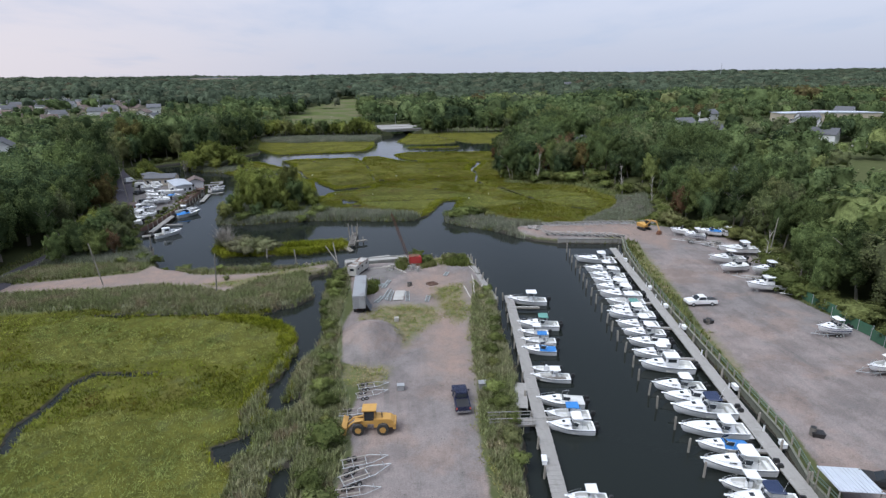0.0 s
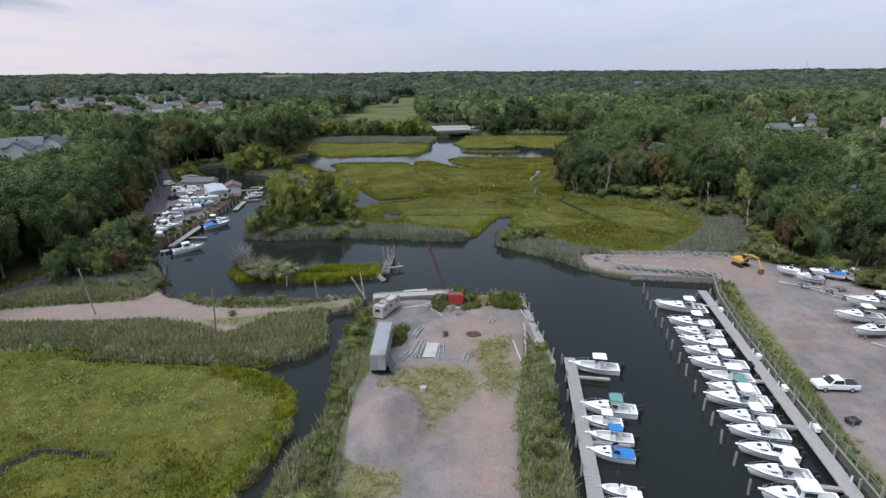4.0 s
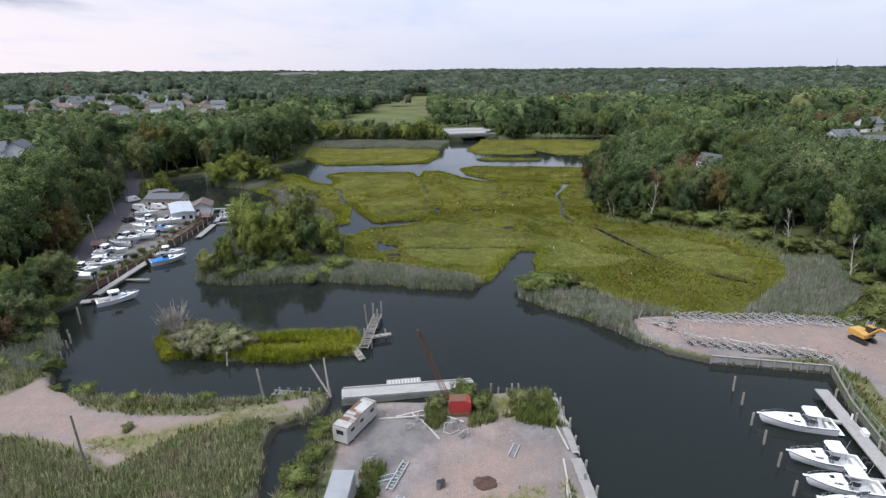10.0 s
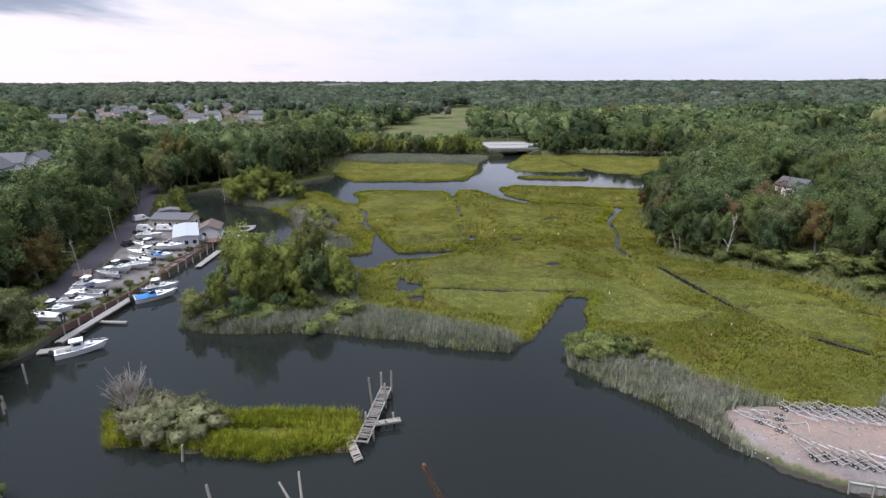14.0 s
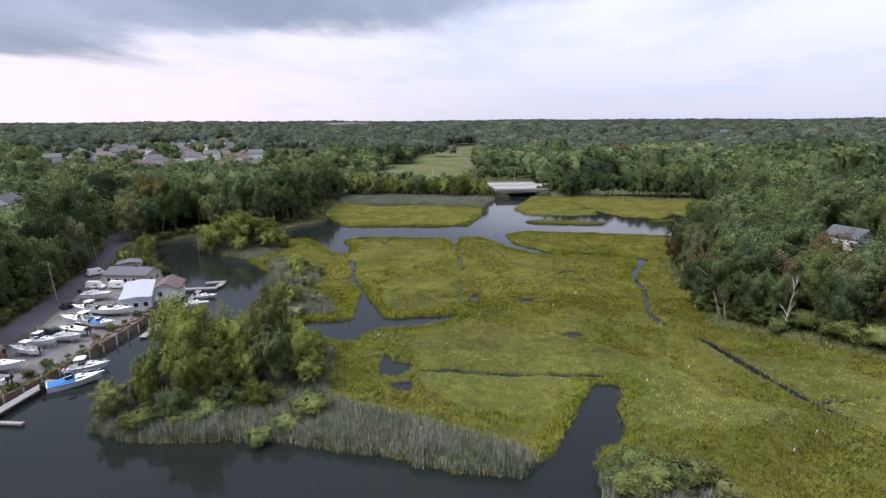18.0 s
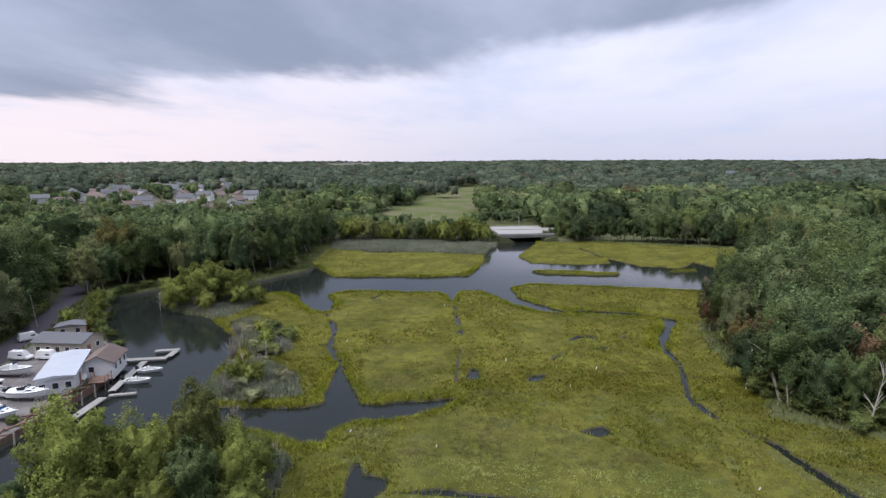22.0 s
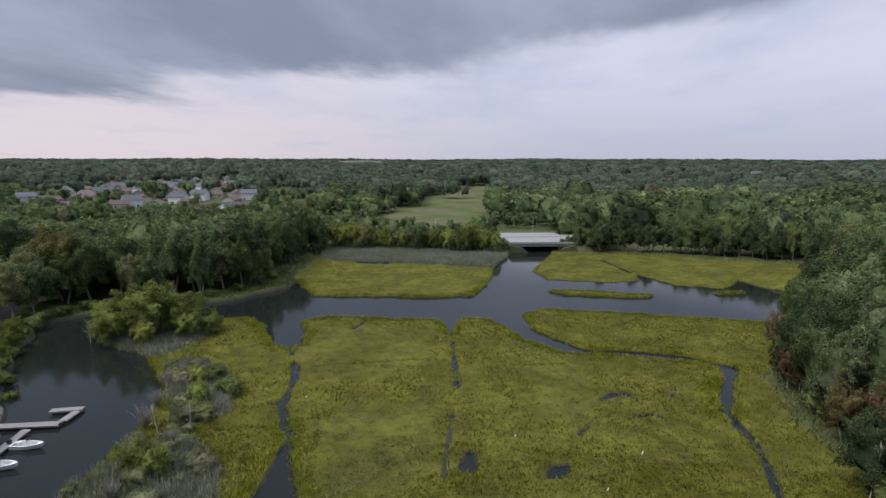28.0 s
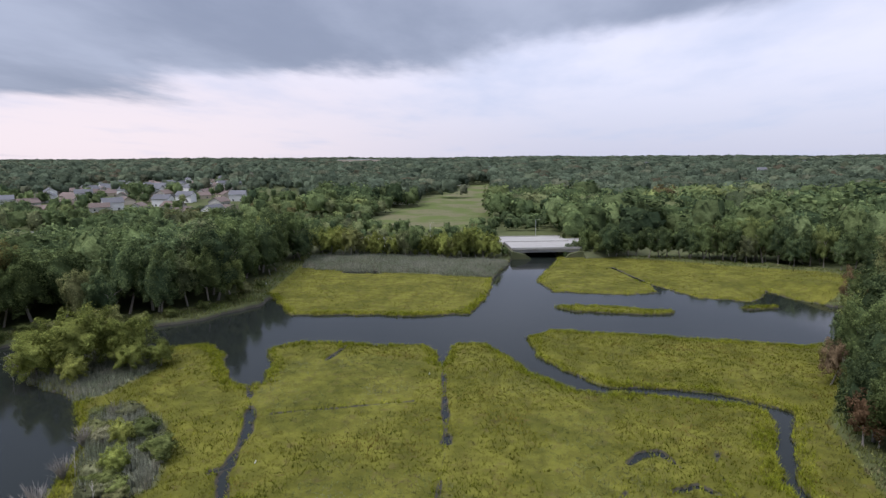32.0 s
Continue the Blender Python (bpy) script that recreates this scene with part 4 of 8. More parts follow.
def mesh_of(name, v, f, mat, facing=None):
    me = bpy.data.meshes.new(name)
    fill_mesh(me, v, f)
    if facing is not None:
        me.normals_split_custom_set_from_vertices(facing.astype(np.float32))
    me.materials.append(mat)
    return me


def tube(path, radii, sides=6):
    """A bent tapering tube: vertices and quads."""
    v, f = [], []
    for k, (p, rr) in enumerate(zip(path, radii)):
        for s in range(sides):
            a = 2 * math.pi * s / sides
            v.append((p[0] + rr * math.cos(a), p[1] + rr * math.sin(a), p[2]))
        if k:
            b = (k - 1) * sides
            f += [(b + s, b + (s + 1) % sides, b + sides + (s + 1) % sides, b + sides + s) for s in range(sides)]
    return np.array(v), np.array(f)


def trunk_shape(seed, bare=False):
    r = np.random.default_rng(seed)
    vs, fs, n0 = [], [], 0
    lean = r.normal(0, 0.02, 2)
    main = [(lean[0] * k, lean[1] * k, 0.16 * k - 0.02) for k in range(5 if not bare else 6)]
    limbs = [(main, [0.020, 0.016, 0.014, 0.010, 0.006, 0.003][: len(main)])]
    for k in range(6 if not bare else 14):
        z = r.uniform(0.22, 0.55) if not bare else r.uniform(0.15, 0.85)
        a, out, rise = r.uniform(0, 6.28), r.uniform(0.12, 0.24), r.uniform(0.10, 0.25)
        if bare:
            out *= 1.15 - z
        p0 = (lean[0] * z / 0.16, lean[1] * z / 0.16, z)
        limbs.append(([p0, (p0[0] + out * 0.5 * math.cos(a), p0[1] + out * 0.5 * math.sin(a), z + rise * 0.6), (p0[0] + out * math.cos(a), p0[1] + out * math.sin(a), z + rise)], [0.009, 0.006, 0.002]))
    for path, rad in limbs:
        v, f = tube(path, rad, 5)
        vs.append(v)
        fs.append(f + n0)
        n0 += len(v)
    return np.concatenate(vs), np.concatenate(fs)


def bush_shape(seed, leaves=260, size=0.10):
    v, f, way = canopy(seed, 13, leaves, size, low=0.02, wide=0.55, lat=6, lon=10, relief=0.48, ragged=0.22)
    return v * np.array([1.35, 1.35, 1.0]), f, way


TREES = []
for k, (boughs, wide, low, relief) in enumerate([(26, 0.33, 0.08, 0.40), (32, 0.36, 0.05, 0.38), (22, 0.30, 0.10, 0.42), (36, 0.38, 0.04, 0.42), (30, 0.36, 0.06, 0.52), (34, 0.38, 0.04, 0.54)]):
    root = new("broadleaf_tree")
    root.empty_display_size = 0.5
    tv, tf = trunk_shape(100 + k)
    trunk = new("trunk", mesh_of("trunk", tv, tf, M_BARK))
    airy = k >= 4
    crown_v, crown_f, crown_n = canopy(200 + k, boughs, 7000 if airy else 6800, 0.0128 if airy else 0.0118, low, wide, 10, 15, relief, 0.20 if airy else 0.13, 0.80)
    crown = new("crown", mesh_of("crown", crown_v, crown_f, M_LIGHT if airy else M_TREE, crown_n))
    trunk.parent = crown.parent = root
    tagged(root, "green broadleaf tree with a full summer crown", "tree", "trees along the shore")
    TREES.append(root)
russet = new("broadleaf_tree")
tv, tf = trunk_shape(108)
bole = new("trunk", mesh_of("trunk", tv, tf, M_BARK))
crown_v, crown_f, crown_n = canopy(208, 24, 3600, 0.0145, 0.10, 0.31, 9, 13, 0.54, 0.22, 0.70)
head = new("crown", mesh_of("crown", crown_v, crown_f, M_RUSSET, crown_n))
bole.parent = head.parent = russet
tagged(russet, "thin broadleaf tree with russet brown leaves", "tree", "trees along the shore")
TREES.append(russet)
used_tree = [False] * len(TREES)


def plant(kind, x, y, height, turn, spread=1.0, label="", sink=0.15):
    m = pose(x, y, gh(x, y) - sink, 0, 0, turn) @ Matrix.Diagonal((height * spread, height * spread, height, 1))
    if not used_tree[kind]:
        TREES[kind].matrix_basis = m
        TREES[kind]["label"] = label or TREES[kind]["label"]
        used_tree[kind] = True
        return TREES[kind]
    t = copy_thing(TREES[kind], pose(0, 0, 0))
    t.matrix_basis = m
    if label:
        t["label"] = label
    return t


# woods: outlines of the wooded land
WOOD_WEST = [(-300, 60), (-93, 60), (-92, 118), (-88, 140), (-89, 162), (-93, 182), (-106, 212), (-117, 238), (-126, 258), (-128, 272), (-127, 286), (-114, 297), (-100, 305), (-86, 326), (-92, 345), (-96, 400), (-100, 420), (-420, 420)]
WOOD_SHORE = [(-84, 120), (-82, 132), (-83, 156), (-78, 156), (-77, 148), (-68, 139), (-66, 130), (-74, 128)]
WOOD_EAST = [(40, 221), (41, 236), (41, 252), (44, 266), (51, 284), (58, 300), (70, 316), (87, 338), (92, 352), (104, 362), (108, 384), (70, 412), (40, 424), (420, 450), (420, 40), (78, 40), (75, 70), (74, 88), (78, 102), (87, 122), (82, 136), (72, 146), (79, 158), (82, 178), (70, 197), (54, 214)]
CLEARINGS = [(159, 306, 22), (190, 352, 16), (210, 284, 24), (280, 342, 22), (176, 222, 14), (116, 181, 10), (113, 132, 16), (160, 279, 10), (245, 300, 32), (222, 262, 16), (87.5, 260.5, 9), (83, 250, 6), (80, 242, 5), (-203, 283, 22), (120, 138, 18), (200, 405, 14)]
SUBURB = [(-440, 560), (-380, 510), (-260, 495), (-185, 505), (-170, 560), (-215, 680), (-320, 840), (-520, 860), (-560, 700)]
SUBURB_FAR = [(-600, 740), (-420, 830), (-380, 1020), (-520, 1060), (-620, 880)]


def wooded(px, py):
    """Distance inside the woods, negative outside."""
    d = np.maximum.reduce([poly_sd(px, py, p) for p in (WOOD_WEST, WOOD_SHORE, WOOD_EAST)])
    d = np.where((py > 436) | (py < 30) | (px < -300) | (px > 400), np.where((py > 436), py - 436, 20.0), d)
    d = np.where((py > 404) & (py < 490) & (px > -22) & (px < 16), -1.0, d)
    d = np.where(value_noise(px, py, 18, 77) < 0.94, np.minimum(d, -poly_sd(px, py, MEADOW)), d)
    d = np.minimum(d, -line_sd(px, py, [(-300, 398), (-105, 420), (-18, 428), (14, 435), (90, 452), (300, 492)], 14.0))
    d = np.minimum(d, -line_sd(px, py, *ROAD) - 0.3)
    for x, y, rr in CLEARINGS:
        d = np.minimum(d, np.hypot(px - x, py - y) - rr)
    for p in (SUBURB, SUBURB_FAR):
        inside = poly_sd(px, py, p)
        d = np.where((inside > 0) & (value_noise(px, py, 13, 71) < 0.75), -1.0, d)
    return d


def bank_keep(px, py):
    bare = (at_field("shore", px, py) > 0.3) & (at_field("marsh", px, py) < 0.6) & (at_field("gravel", px, py) < 0.3) & (at_field("lot", px, py) < 0.3) & (at_field("tar", px, py) < 0.3) & (at_field("reed", px, py) < 0.5)
    return np.where(bare & (wooded(px, py) < 3.5), 1.0, 0.0)


pts = np.concatenate([grass_points(60000, (35, 110, 60, 345), 91, bank_keep), grass_points(88000, (-128, -14, 100, 345), 92, bank_keep), grass_points(20000, (-100, 110, 345, 420), 93, bank_keep)])
blade_field("bank_grass", pts, 0.4 + 0.7 * value_noise(pts[:, 0], pts[:, 1], 4, 45), np.full(len(pts), 0.22), M_BANK, "rank green and straw-coloured grass along the banks", "grass", lean=0.4, per=3, seed=9)


def jitter_grid(x0, x1, y0, y1, s, seed):
    r = np.random.default_rng(seed)
    a, b = np.meshgrid(np.arange(x0, x1, s), np.arange(y0, y1, s))
    return a.ravel() + r.uniform(-0.42, 0.42, a.size) * s, b.ravel() + r.uniform(-0.42, 0.42, a.size) * s


def low_gap(px, py):
    """How far the crowns are kept down in front of the house in the wood."""
    return 1 - 0.36 * np.clip(line_sd(px, py, [(68, 228), (86, 258)], 6.0) / 2.5, 0, 1)


tx, ty = jitter_grid(-150, 150, 62, 430, 7.0, 81)
depth = wooded(tx, ty)
front = (depth > 0.3) & (depth < 11) & (tx > -128 - 30 * (ty > 240)) & (tx < 115) & ((ty > 100) | (tx > 60))
r_tree = np.random.default_rng(82)
chosen = np.flatnonzero(front)
chosen = chosen[np.argsort(np.hypot(tx[chosen], ty[chosen] - 190))][:285]
as_things = np.zeros(len(tx), bool)
as_things[chosen] = True
for i in chosen:
    edge = depth[i]
    hgt = (r_tree.triangular(11.5, 17, 22.5) + min(3.0, edge * 0.3)) * float(low_gap(tx[i : i + 1], ty[i : i + 1])[0])
    if -90 < tx[i] < -60 and ty[i] < 162:
        hgt *= 0.48
    elif tx[i] > 60 and ty[i] < 160:
        hgt *= 0.72
    elif edge < 4:
        hgt *= 0.84
    if tx[i] > 36 and ty[i] > 160:
        hgt *= 0.80
    plant(int(r_tree.integers(0, 4)), tx[i], ty[i], hgt, r_tree.uniform(0, 360), r_tree.uniform(0.78, 1.2))


def woods(name, px, py, height, spread, template, label, seed, mat):
    """Many crowns joined into one mesh, each with its own tint."""
    r = np.random.default_rng(seed)
    v, f, way = template
    n, k = len(px), len(v)
    a = r.uniform(0, 2 * np.pi, n)
    c, s = np.cos(a)[:, None], np.sin(a)[:, None]
    w = (height * spread)[:, None]
    out = np.empty((n, k, 3), np.float32)
    out[..., 0] = px[:, None] + (v[:, 0] * c - v[:, 1] * s) * w
    out[..., 1] = py[:, None] + (v[:, 0] * s + v[:, 1] * c) * w
    out[..., 2] = at_ground(px, py)[:, None] + v[:, 2] * height[:, None]
    me = bpy.data.meshes.new(name)
    fill_mesh(me, out.reshape(-1, 3), (f[None] + (np.arange(n) * k)[:, None, None]).reshape(-1, 4))
    turn = np.empty((n, k, 3), np.float32)
    turn[..., 0] = way[:, 0] * c - way[:, 1] * s
    turn[..., 1] = way[:, 0] * s + way[:, 1] * c
    turn[..., 2] = way[:, 2]
    me.normals_split_custom_set_from_vertices(turn.reshape(-1, 3))
    me.materials.append(mat)
    me.attributes.new("tint", "FLOAT", "POINT").data.foreach_set("value", np.repeat(np.clip(0.62 * r.uniform(0, 1, n) + 0.75 * (value_noise(px, py, 46, 78) - 0.25), 0, 1).astype(np.float32), k))
    return tagged(new(name, me), label, "woods", kind="stuff")


deep = (wooded(tx, ty) > 0.3) & ~as_things
sx, sy = jitter_grid(-460, 420, 30, 440, 7.6, 83)
outside = ((sx < -150) | (sx > 150)) & (wooded(sx, sy) > 0.3) & (np.abs(sx) < 1.1 * sy + 60) & ((sx < 0) | (value_noise(sx, sy, 14, 74) > 0.34))
r_m = np.random.default_rng(84)
close = deep & (np.abs(tx) < 122) & (ty > 100) & (ty < 345)
for k in range(2):
    sel = np.flatnonzero(close)[k::2]
    woods("woodland", tx[sel], ty[sel], r_m.triangular(14, 19, 24, len(sel)) * np.where((tx[sel] > 60) & (ty[sel] < 165), 0.68, np.where(tx[sel] > 36, 0.80, 1.0)) * low_gap(tx[sel], ty[sel]), r_m.uniform(0.8, 1.2, len(sel)), canopy(306 + k, 24, 1500, 0.0190, 0.05, 0.35, 7, 11, 0.40, 0.14, 0.82), "dense green broadleaf wood beside the marsh", 95 + k, M_WOODS)
deep &= ~close
mx, my = np.r_[tx[deep], sx[outside]], np.r_[ty[deep], sy[outside]]
for k in range(3):
    sel = np.arange(len(mx)) % 3 == k
    hh = r_m.triangular(12, 18, 24, sel.sum()) * np.where(mx[sel] > 108, 0.56, 1.0) * np.where((mx[sel] < -125) & (my[sel] < 300), 0.82, 1.0) * np.where((mx[sel] < -170) & (my[sel] > 300), 0.75, 1.0)
    hh *= 0.78 + 0.40 * value_noise(mx[sel], my[sel], 24, 76)
    hh *= 1 - 0.5 * np.clip((line_sd(mx[sel], my[sel], [(-200, 280), (-165, 233)], 16.0)) / 3, 0, 1)
    woods("woodland", mx[sel], my[sel], hh, r_m.uniform(0.85, 1.3, sel.sum()), canopy(300 + k, 17, 190, 0.048, 0.05, 0.36, 6, 9, 0.40, 0.14), "dense green broadleaf woodland behind the shore", 85 + k, M_WOODS)

bx, by = [], []
for y0, y1, s in ((436, 640, 8.6), (640, 1000, 11.5), (1000, 1500, 16.0), (1500, 2300, 25.0), (2300, 4400, 44.0)):
    x, y = jitter_grid(-1.05 * y1, 1.02 * y1, y0, y1, s, int(y0))
    ok = (x < 1.0 * y) & (x > -1.02 * y) & (wooded(x, y) > 0.3) & (value_noise(x, y, 60, 72) > 0.10)
    bx.append((x[ok], y[ok], s))
for k, (x, y, s) in enumerate(bx):
    h = r_m.triangular(6, 11, 20, len(x)) + 8 * value_noise(x, y, 34, 73)
    h *= 1 - 0.45 * np.exp(-(((x + 290) / 190) ** 2) - ((y - 480) / 110) ** 2)
    h *= np.where(poly_sd(x, y, SUBURB) > -12, 0.7, 1.0)
    h *= np.where((x > -170) & (x < 5) & (y < 535), 0.45, 1.0)
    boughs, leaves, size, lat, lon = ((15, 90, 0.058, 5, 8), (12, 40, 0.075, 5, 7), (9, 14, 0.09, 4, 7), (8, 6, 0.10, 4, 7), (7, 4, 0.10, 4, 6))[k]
    # all but the nearest band take the leaves with haze in their colour
    woods("far_woods", x, y, h, np.maximum(1.1, s / 11.0) * r_m.uniform(0.75, 1.4, len(x)), canopy(310 + k, boughs, leaves, size, 0.0, 0.40, lat, lon, 0.38, 0.12), "green woods rolling away to the horizon", 90 + k, M_WOODS if k == 0 else M_FAR_HAZE)

# ---- building kit ----


class Geo:
    """Collects vertices and faces of one part."""

    def __init__(self):
        self.v, self.f = [], []

    def add(self, verts, faces):
        n = len(self.v)
        self.v += [tuple(p) for p in verts]
        self.f += [tuple(i + n for i in q) for q in faces]
        return self

    def box(self, c, s, rz=0.0, ry=0.0, top=(1.0, 1.0)):
        """A box round c with sizes s, turned; top: how far its upper face is drawn in."""
        m = Euler((0, radians(ry), radians(rz))).to_matrix()
        pts = []
        for dz in (-0.5, 0.5):
            k = top if dz > 0 else (1, 1)
            for ax, ay in ((-0.5, -0.5), (0.5, -0.5), (0.5, 0.5), (-0.5, 0.5)):
                pts.append(Vector(c) + m @ Vector((ax * s[0] * k[0], ay * s[1] * k[1], dz * s[2])))
        return self.add(pts, [(3, 2, 1, 0), (4, 5, 6, 7), (0, 1, 5, 4), (1, 2, 6, 5), (2, 3, 7, 6), (3, 0, 4, 7)])

    def rod(self, a, b, r0, r1=None, n=6):
        a, b = Vector(a), Vector(b)
        q = (b - a).to_track_quat("Z", "Y")
        r1 = r0 if r1 is None else r1
        pts = [a + q @ Vector((r0 * math.cos(2 * math.pi * i / n), r0 * math.sin(2 * math.pi * i / n), 0)) for i in range(n)]
        pts += [b + q @ Vector((r1 * math.cos(2 * math.pi * i / n), r1 * math.sin(2 * math.pi * i / n), 0)) for i in range(n)]
        return self.add(pts, [(i, (i + 1) % n, n + (i + 1) % n, n + i) for i in range(n)] + [tuple(range(n - 1, -1, -1)), tuple(range(n, 2 * n))])

    def line(self, pts, r, n=5):
        for a, b in zip(pts, pts[1:]):
            self.rod(a, b, r, n=n)
        return self

    def loft(self, rings, caps=True, closed=True):
        k = len(rings[0])
        pts = [p for ring in rings for p in ring]
        faces = []
        for i in range(len(rings) - 1):
            for j in range(k if closed else k - 1):
                a, b = i * k + j, i * k + (j + 1) % k
                faces.append((a, b, b + k, a + k))
        if caps:
            faces += [tuple(range(k - 1, -1, -1)), tuple(range((len(rings) - 1) * k, len(rings) * k))]
        return self.add(pts, faces)

    def slab(self, outline, y0, y1):
        """A side outline in x and z, drawn out from y0 to y1."""
        return self.loft([[(x, y0, z) for x, z in outline], [(x, y1, z) for x, z in outline]])

    def plate(self, outline, z0, z1):
        return self.loft([[(x, y, z0) for x, y in outline], [(x, y, z1) for x, y in outline]])


def part(name, geo, mat, parent=None, label="", bevel=0.0, smooth_angle=35):
    """Links the geometry as one mesh object, under a thing or a part."""
    me = bpy.data.meshes.new(name)
    if bevel:
        bm = bmesh.new()
        vs = [bm.verts.new(p) for p in geo.v]
        for q in geo.f:
            bm.faces.new([vs[i] for i in q])
        bmesh.ops.recalc_face_normals(bm, faces=bm.faces)
        sharp = [e for e in bm.edges if len(e.link_faces) == 2 and e.calc_face_angle(0) > radians(40)]
        bmesh.ops.bevel(bm, geom=sharp, offset=bevel, segments=2, affect="EDGES", clamp_overlap=True)
        bm.to_mesh(me)
        bm.free()
    else:
        me.from_pydata(geo.v, [], geo.f)
        bm = bmesh.new()
        bm.from_mesh(me)
        bmesh.ops.recalc_face_normals(bm, faces=bm.faces)
        bm.to_mesh(me)
        bm.free()
    me.materials.append(mat)
    ob = new(name, me)
    if parent is not None:
        ob.parent = parent
    if label:
        ob["label"] = label
    return ob


def thing(name, label, category, m=None, group="", kind=""):
    ob = new(name)
    ob.empty_display_size = 0.3
    if m is not None:
        ob.matrix_basis = m
    return tagged(ob, label, category, group, kind)


def scaled(m, s, sy=None, sz=None):
    return m @ Matrix.Diagonal((s, s if sy is None else sy, s if sz is None else sz, 1))


def clone(ob, m, label=""):
    c = copy_thing(ob, pose(0, 0, 0))
    c.matrix_basis = m
    if label:
        c["label"] = label
    return c


M_GEL = paint("white_gelcoat", (0.76, 0.77, 0.79), (0.83, 0.83, 0.84), 1.5, (0.45, 0.43, 0.38), 0.18, 0.22, bump=0.02, vary=0.05)
M_LINER = paint("boat_liner", (0.60, 0.60, 0.58), (0.70, 0.70, 0.67), 3.0, (0.35, 0.33, 0.30), 0.3, 0.5, bump=0.05)
M_NAVY = paint("navy_paint", (0.02, 0.03, 0.07), (0.03, 0.045, 0.10), 2.0, dirty=0.15, rough=0.25, bump=0.02)
M_BLUE = paint("blue_canvas", (0.03, 0.16, 0.45), (0.05, 0.22, 0.55), 5.0, dirty=0.2, rough=0.85)
M_TEAL = paint("green_canvas", (0.10, 0.25, 0.22), (0.14, 0.32, 0.28), 5.0, dirty=0.2, rough=0.85)
M_BLACK = paint("black_plastic", (0.015, 0.015, 0.017), (0.03, 0.03, 0.03), 6.0, dirty=0.1, rough=0.4)
M_CHROME = paint("stainless_steel", (0.62, 0.63, 0.64), (0.70, 0.70, 0.70), 8.0, dirty=0.1, rough=0.25, metal=1.0, bump=0.02)
M_GLASS = paint("tinted_glass", (0.02, 0.025, 0.03), (0.035, 0.04, 0.045), 2.0, dirty=0.05, rough=0.12, bump=0.0)
M_PLANK = paint("weathered_planks", (0.24, 0.23, 0.215), (0.34, 0.325, 0.31), 2.2, (0.18, 0.17, 0.15), 0.45, 0.85, bump=0.3, stretch=(1.0, 0.2, 1.0))
M_PILE = paint("piling_timber", (0.22, 0.20, 0.17), (0.36, 0.33, 0.29), 3.0, (0.07, 0.065, 0.055), 0.6, 0.9, bump=0.4, stretch=(1, 1, 0.2))
M_BULK = paint("treated_bulkhead_timber", (0.13, 0.14, 0.105), (0.22, 0.22, 0.18), 2.5, (0.09, 0.085, 0.07), 0.5, 0.9, bump=0.35, stretch=(1, 1, 0.25))
M_RAILG = paint("green_stained_rail", (0.11, 0.16, 0.115), (0.17, 0.22, 0.165), 3.0, (0.12, 0.11, 0.09), 0.4, 0.85, bump=0.3)
M_YELLOW = paint("machine_yellow", (0.44, 0.24, 0.055), (0.52, 0.31, 0.085), 2.0, (0.20, 0.12, 0.06), 0.45, 0.5)
M_RED = paint("red_machine_paint", (0.36, 0.022, 0.022), (0.28, 0.040, 0.034), 1.8, (0.16, 0.06, 0.04), 0.45, 0.5)
M_RUST = paint("rusty_steel", (0.13, 0.058, 0.036), (0.21, 0.105, 0.062), 5.0, (0.10, 0.06, 0.04), 0.5, 0.85, bump=0.35)
M_TYRE = paint("tyre_rubber", (0.02, 0.02, 0.02), (0.04, 0.04, 0.038), 8.0, (0.16, 0.14, 0.12), 0.4, 0.9)
M_GALV = paint("galvanised_steel", (0.36, 0.37, 0.38), (0.48, 0.49, 0.50), 5.0, (0.25, 0.20, 0.16), 0.4, 0.5, metal=0.4)
M_SILVER = paint("trailer_aluminium", (0.30, 0.31, 0.325), (0.40, 0.405, 0.41), 0.9, (0.20, 0.185, 0.17), 0.6, 0.45, metal=0.3)
M_CREAM = paint("aged_white_panel", (0.38, 0.37, 0.345), (0.54, 0.53, 0.50), 1.5, (0.17, 0.125, 0.095), 0.75, 0.6)
M_PALE = paint("bleached_concrete", (0.50, 0.48, 0.45), (0.62, 0.60, 0.57), 1.0, (0.25, 0.22, 0.20), 0.5, 0.9, bump=0.25)
M_CONC = paint("bridge_concrete", (0.27, 0.26, 0.245), (0.36, 0.35, 0.335), 0.6, (0.20, 0.19, 0.18), 0.4, 0.9, bump=0.2)
M_ROAD = paint("worn_road_surface", (0.25, 0.24, 0.228), (0.31, 0.298, 0.285), 0.5, (0.20, 0.19, 0.18), 0.5, 0.9, bump=0.2)
M_WHITE = paint("white_siding", (0.64, 0.64, 0.65), (0.73, 0.73, 0.74), 1.2, (0.40, 0.38, 0.35), 0.25, 0.7)
M_TAN = paint("tan_stucco", (0.48, 0.42, 0.33), (0.56, 0.49, 0.40), 1.0, (0.28, 0.24, 0.20), 0.3, 0.9)
M_ROOFW = paint("pale_metal_roof", (0.46, 0.49, 0.55), (0.56, 0.59, 0.64), 0.8, (0.34, 0.32, 0.30), 0.3, 0.45, metal=0.2)
M_ROOFG = paint("grey_shingles", (0.085, 0.088, 0.100), (0.135, 0.138, 0.150), 1.5, (0.13, 0.12, 0.12), 0.4, 0.9, bump=0.4)
M_ROOFB = paint("brown_shingles", (0.10, 0.075, 0.068), (0.165, 0.125, 0.11), 1.5, (0.10, 0.08, 0.07), 0.4, 0.9, bump=0.4)
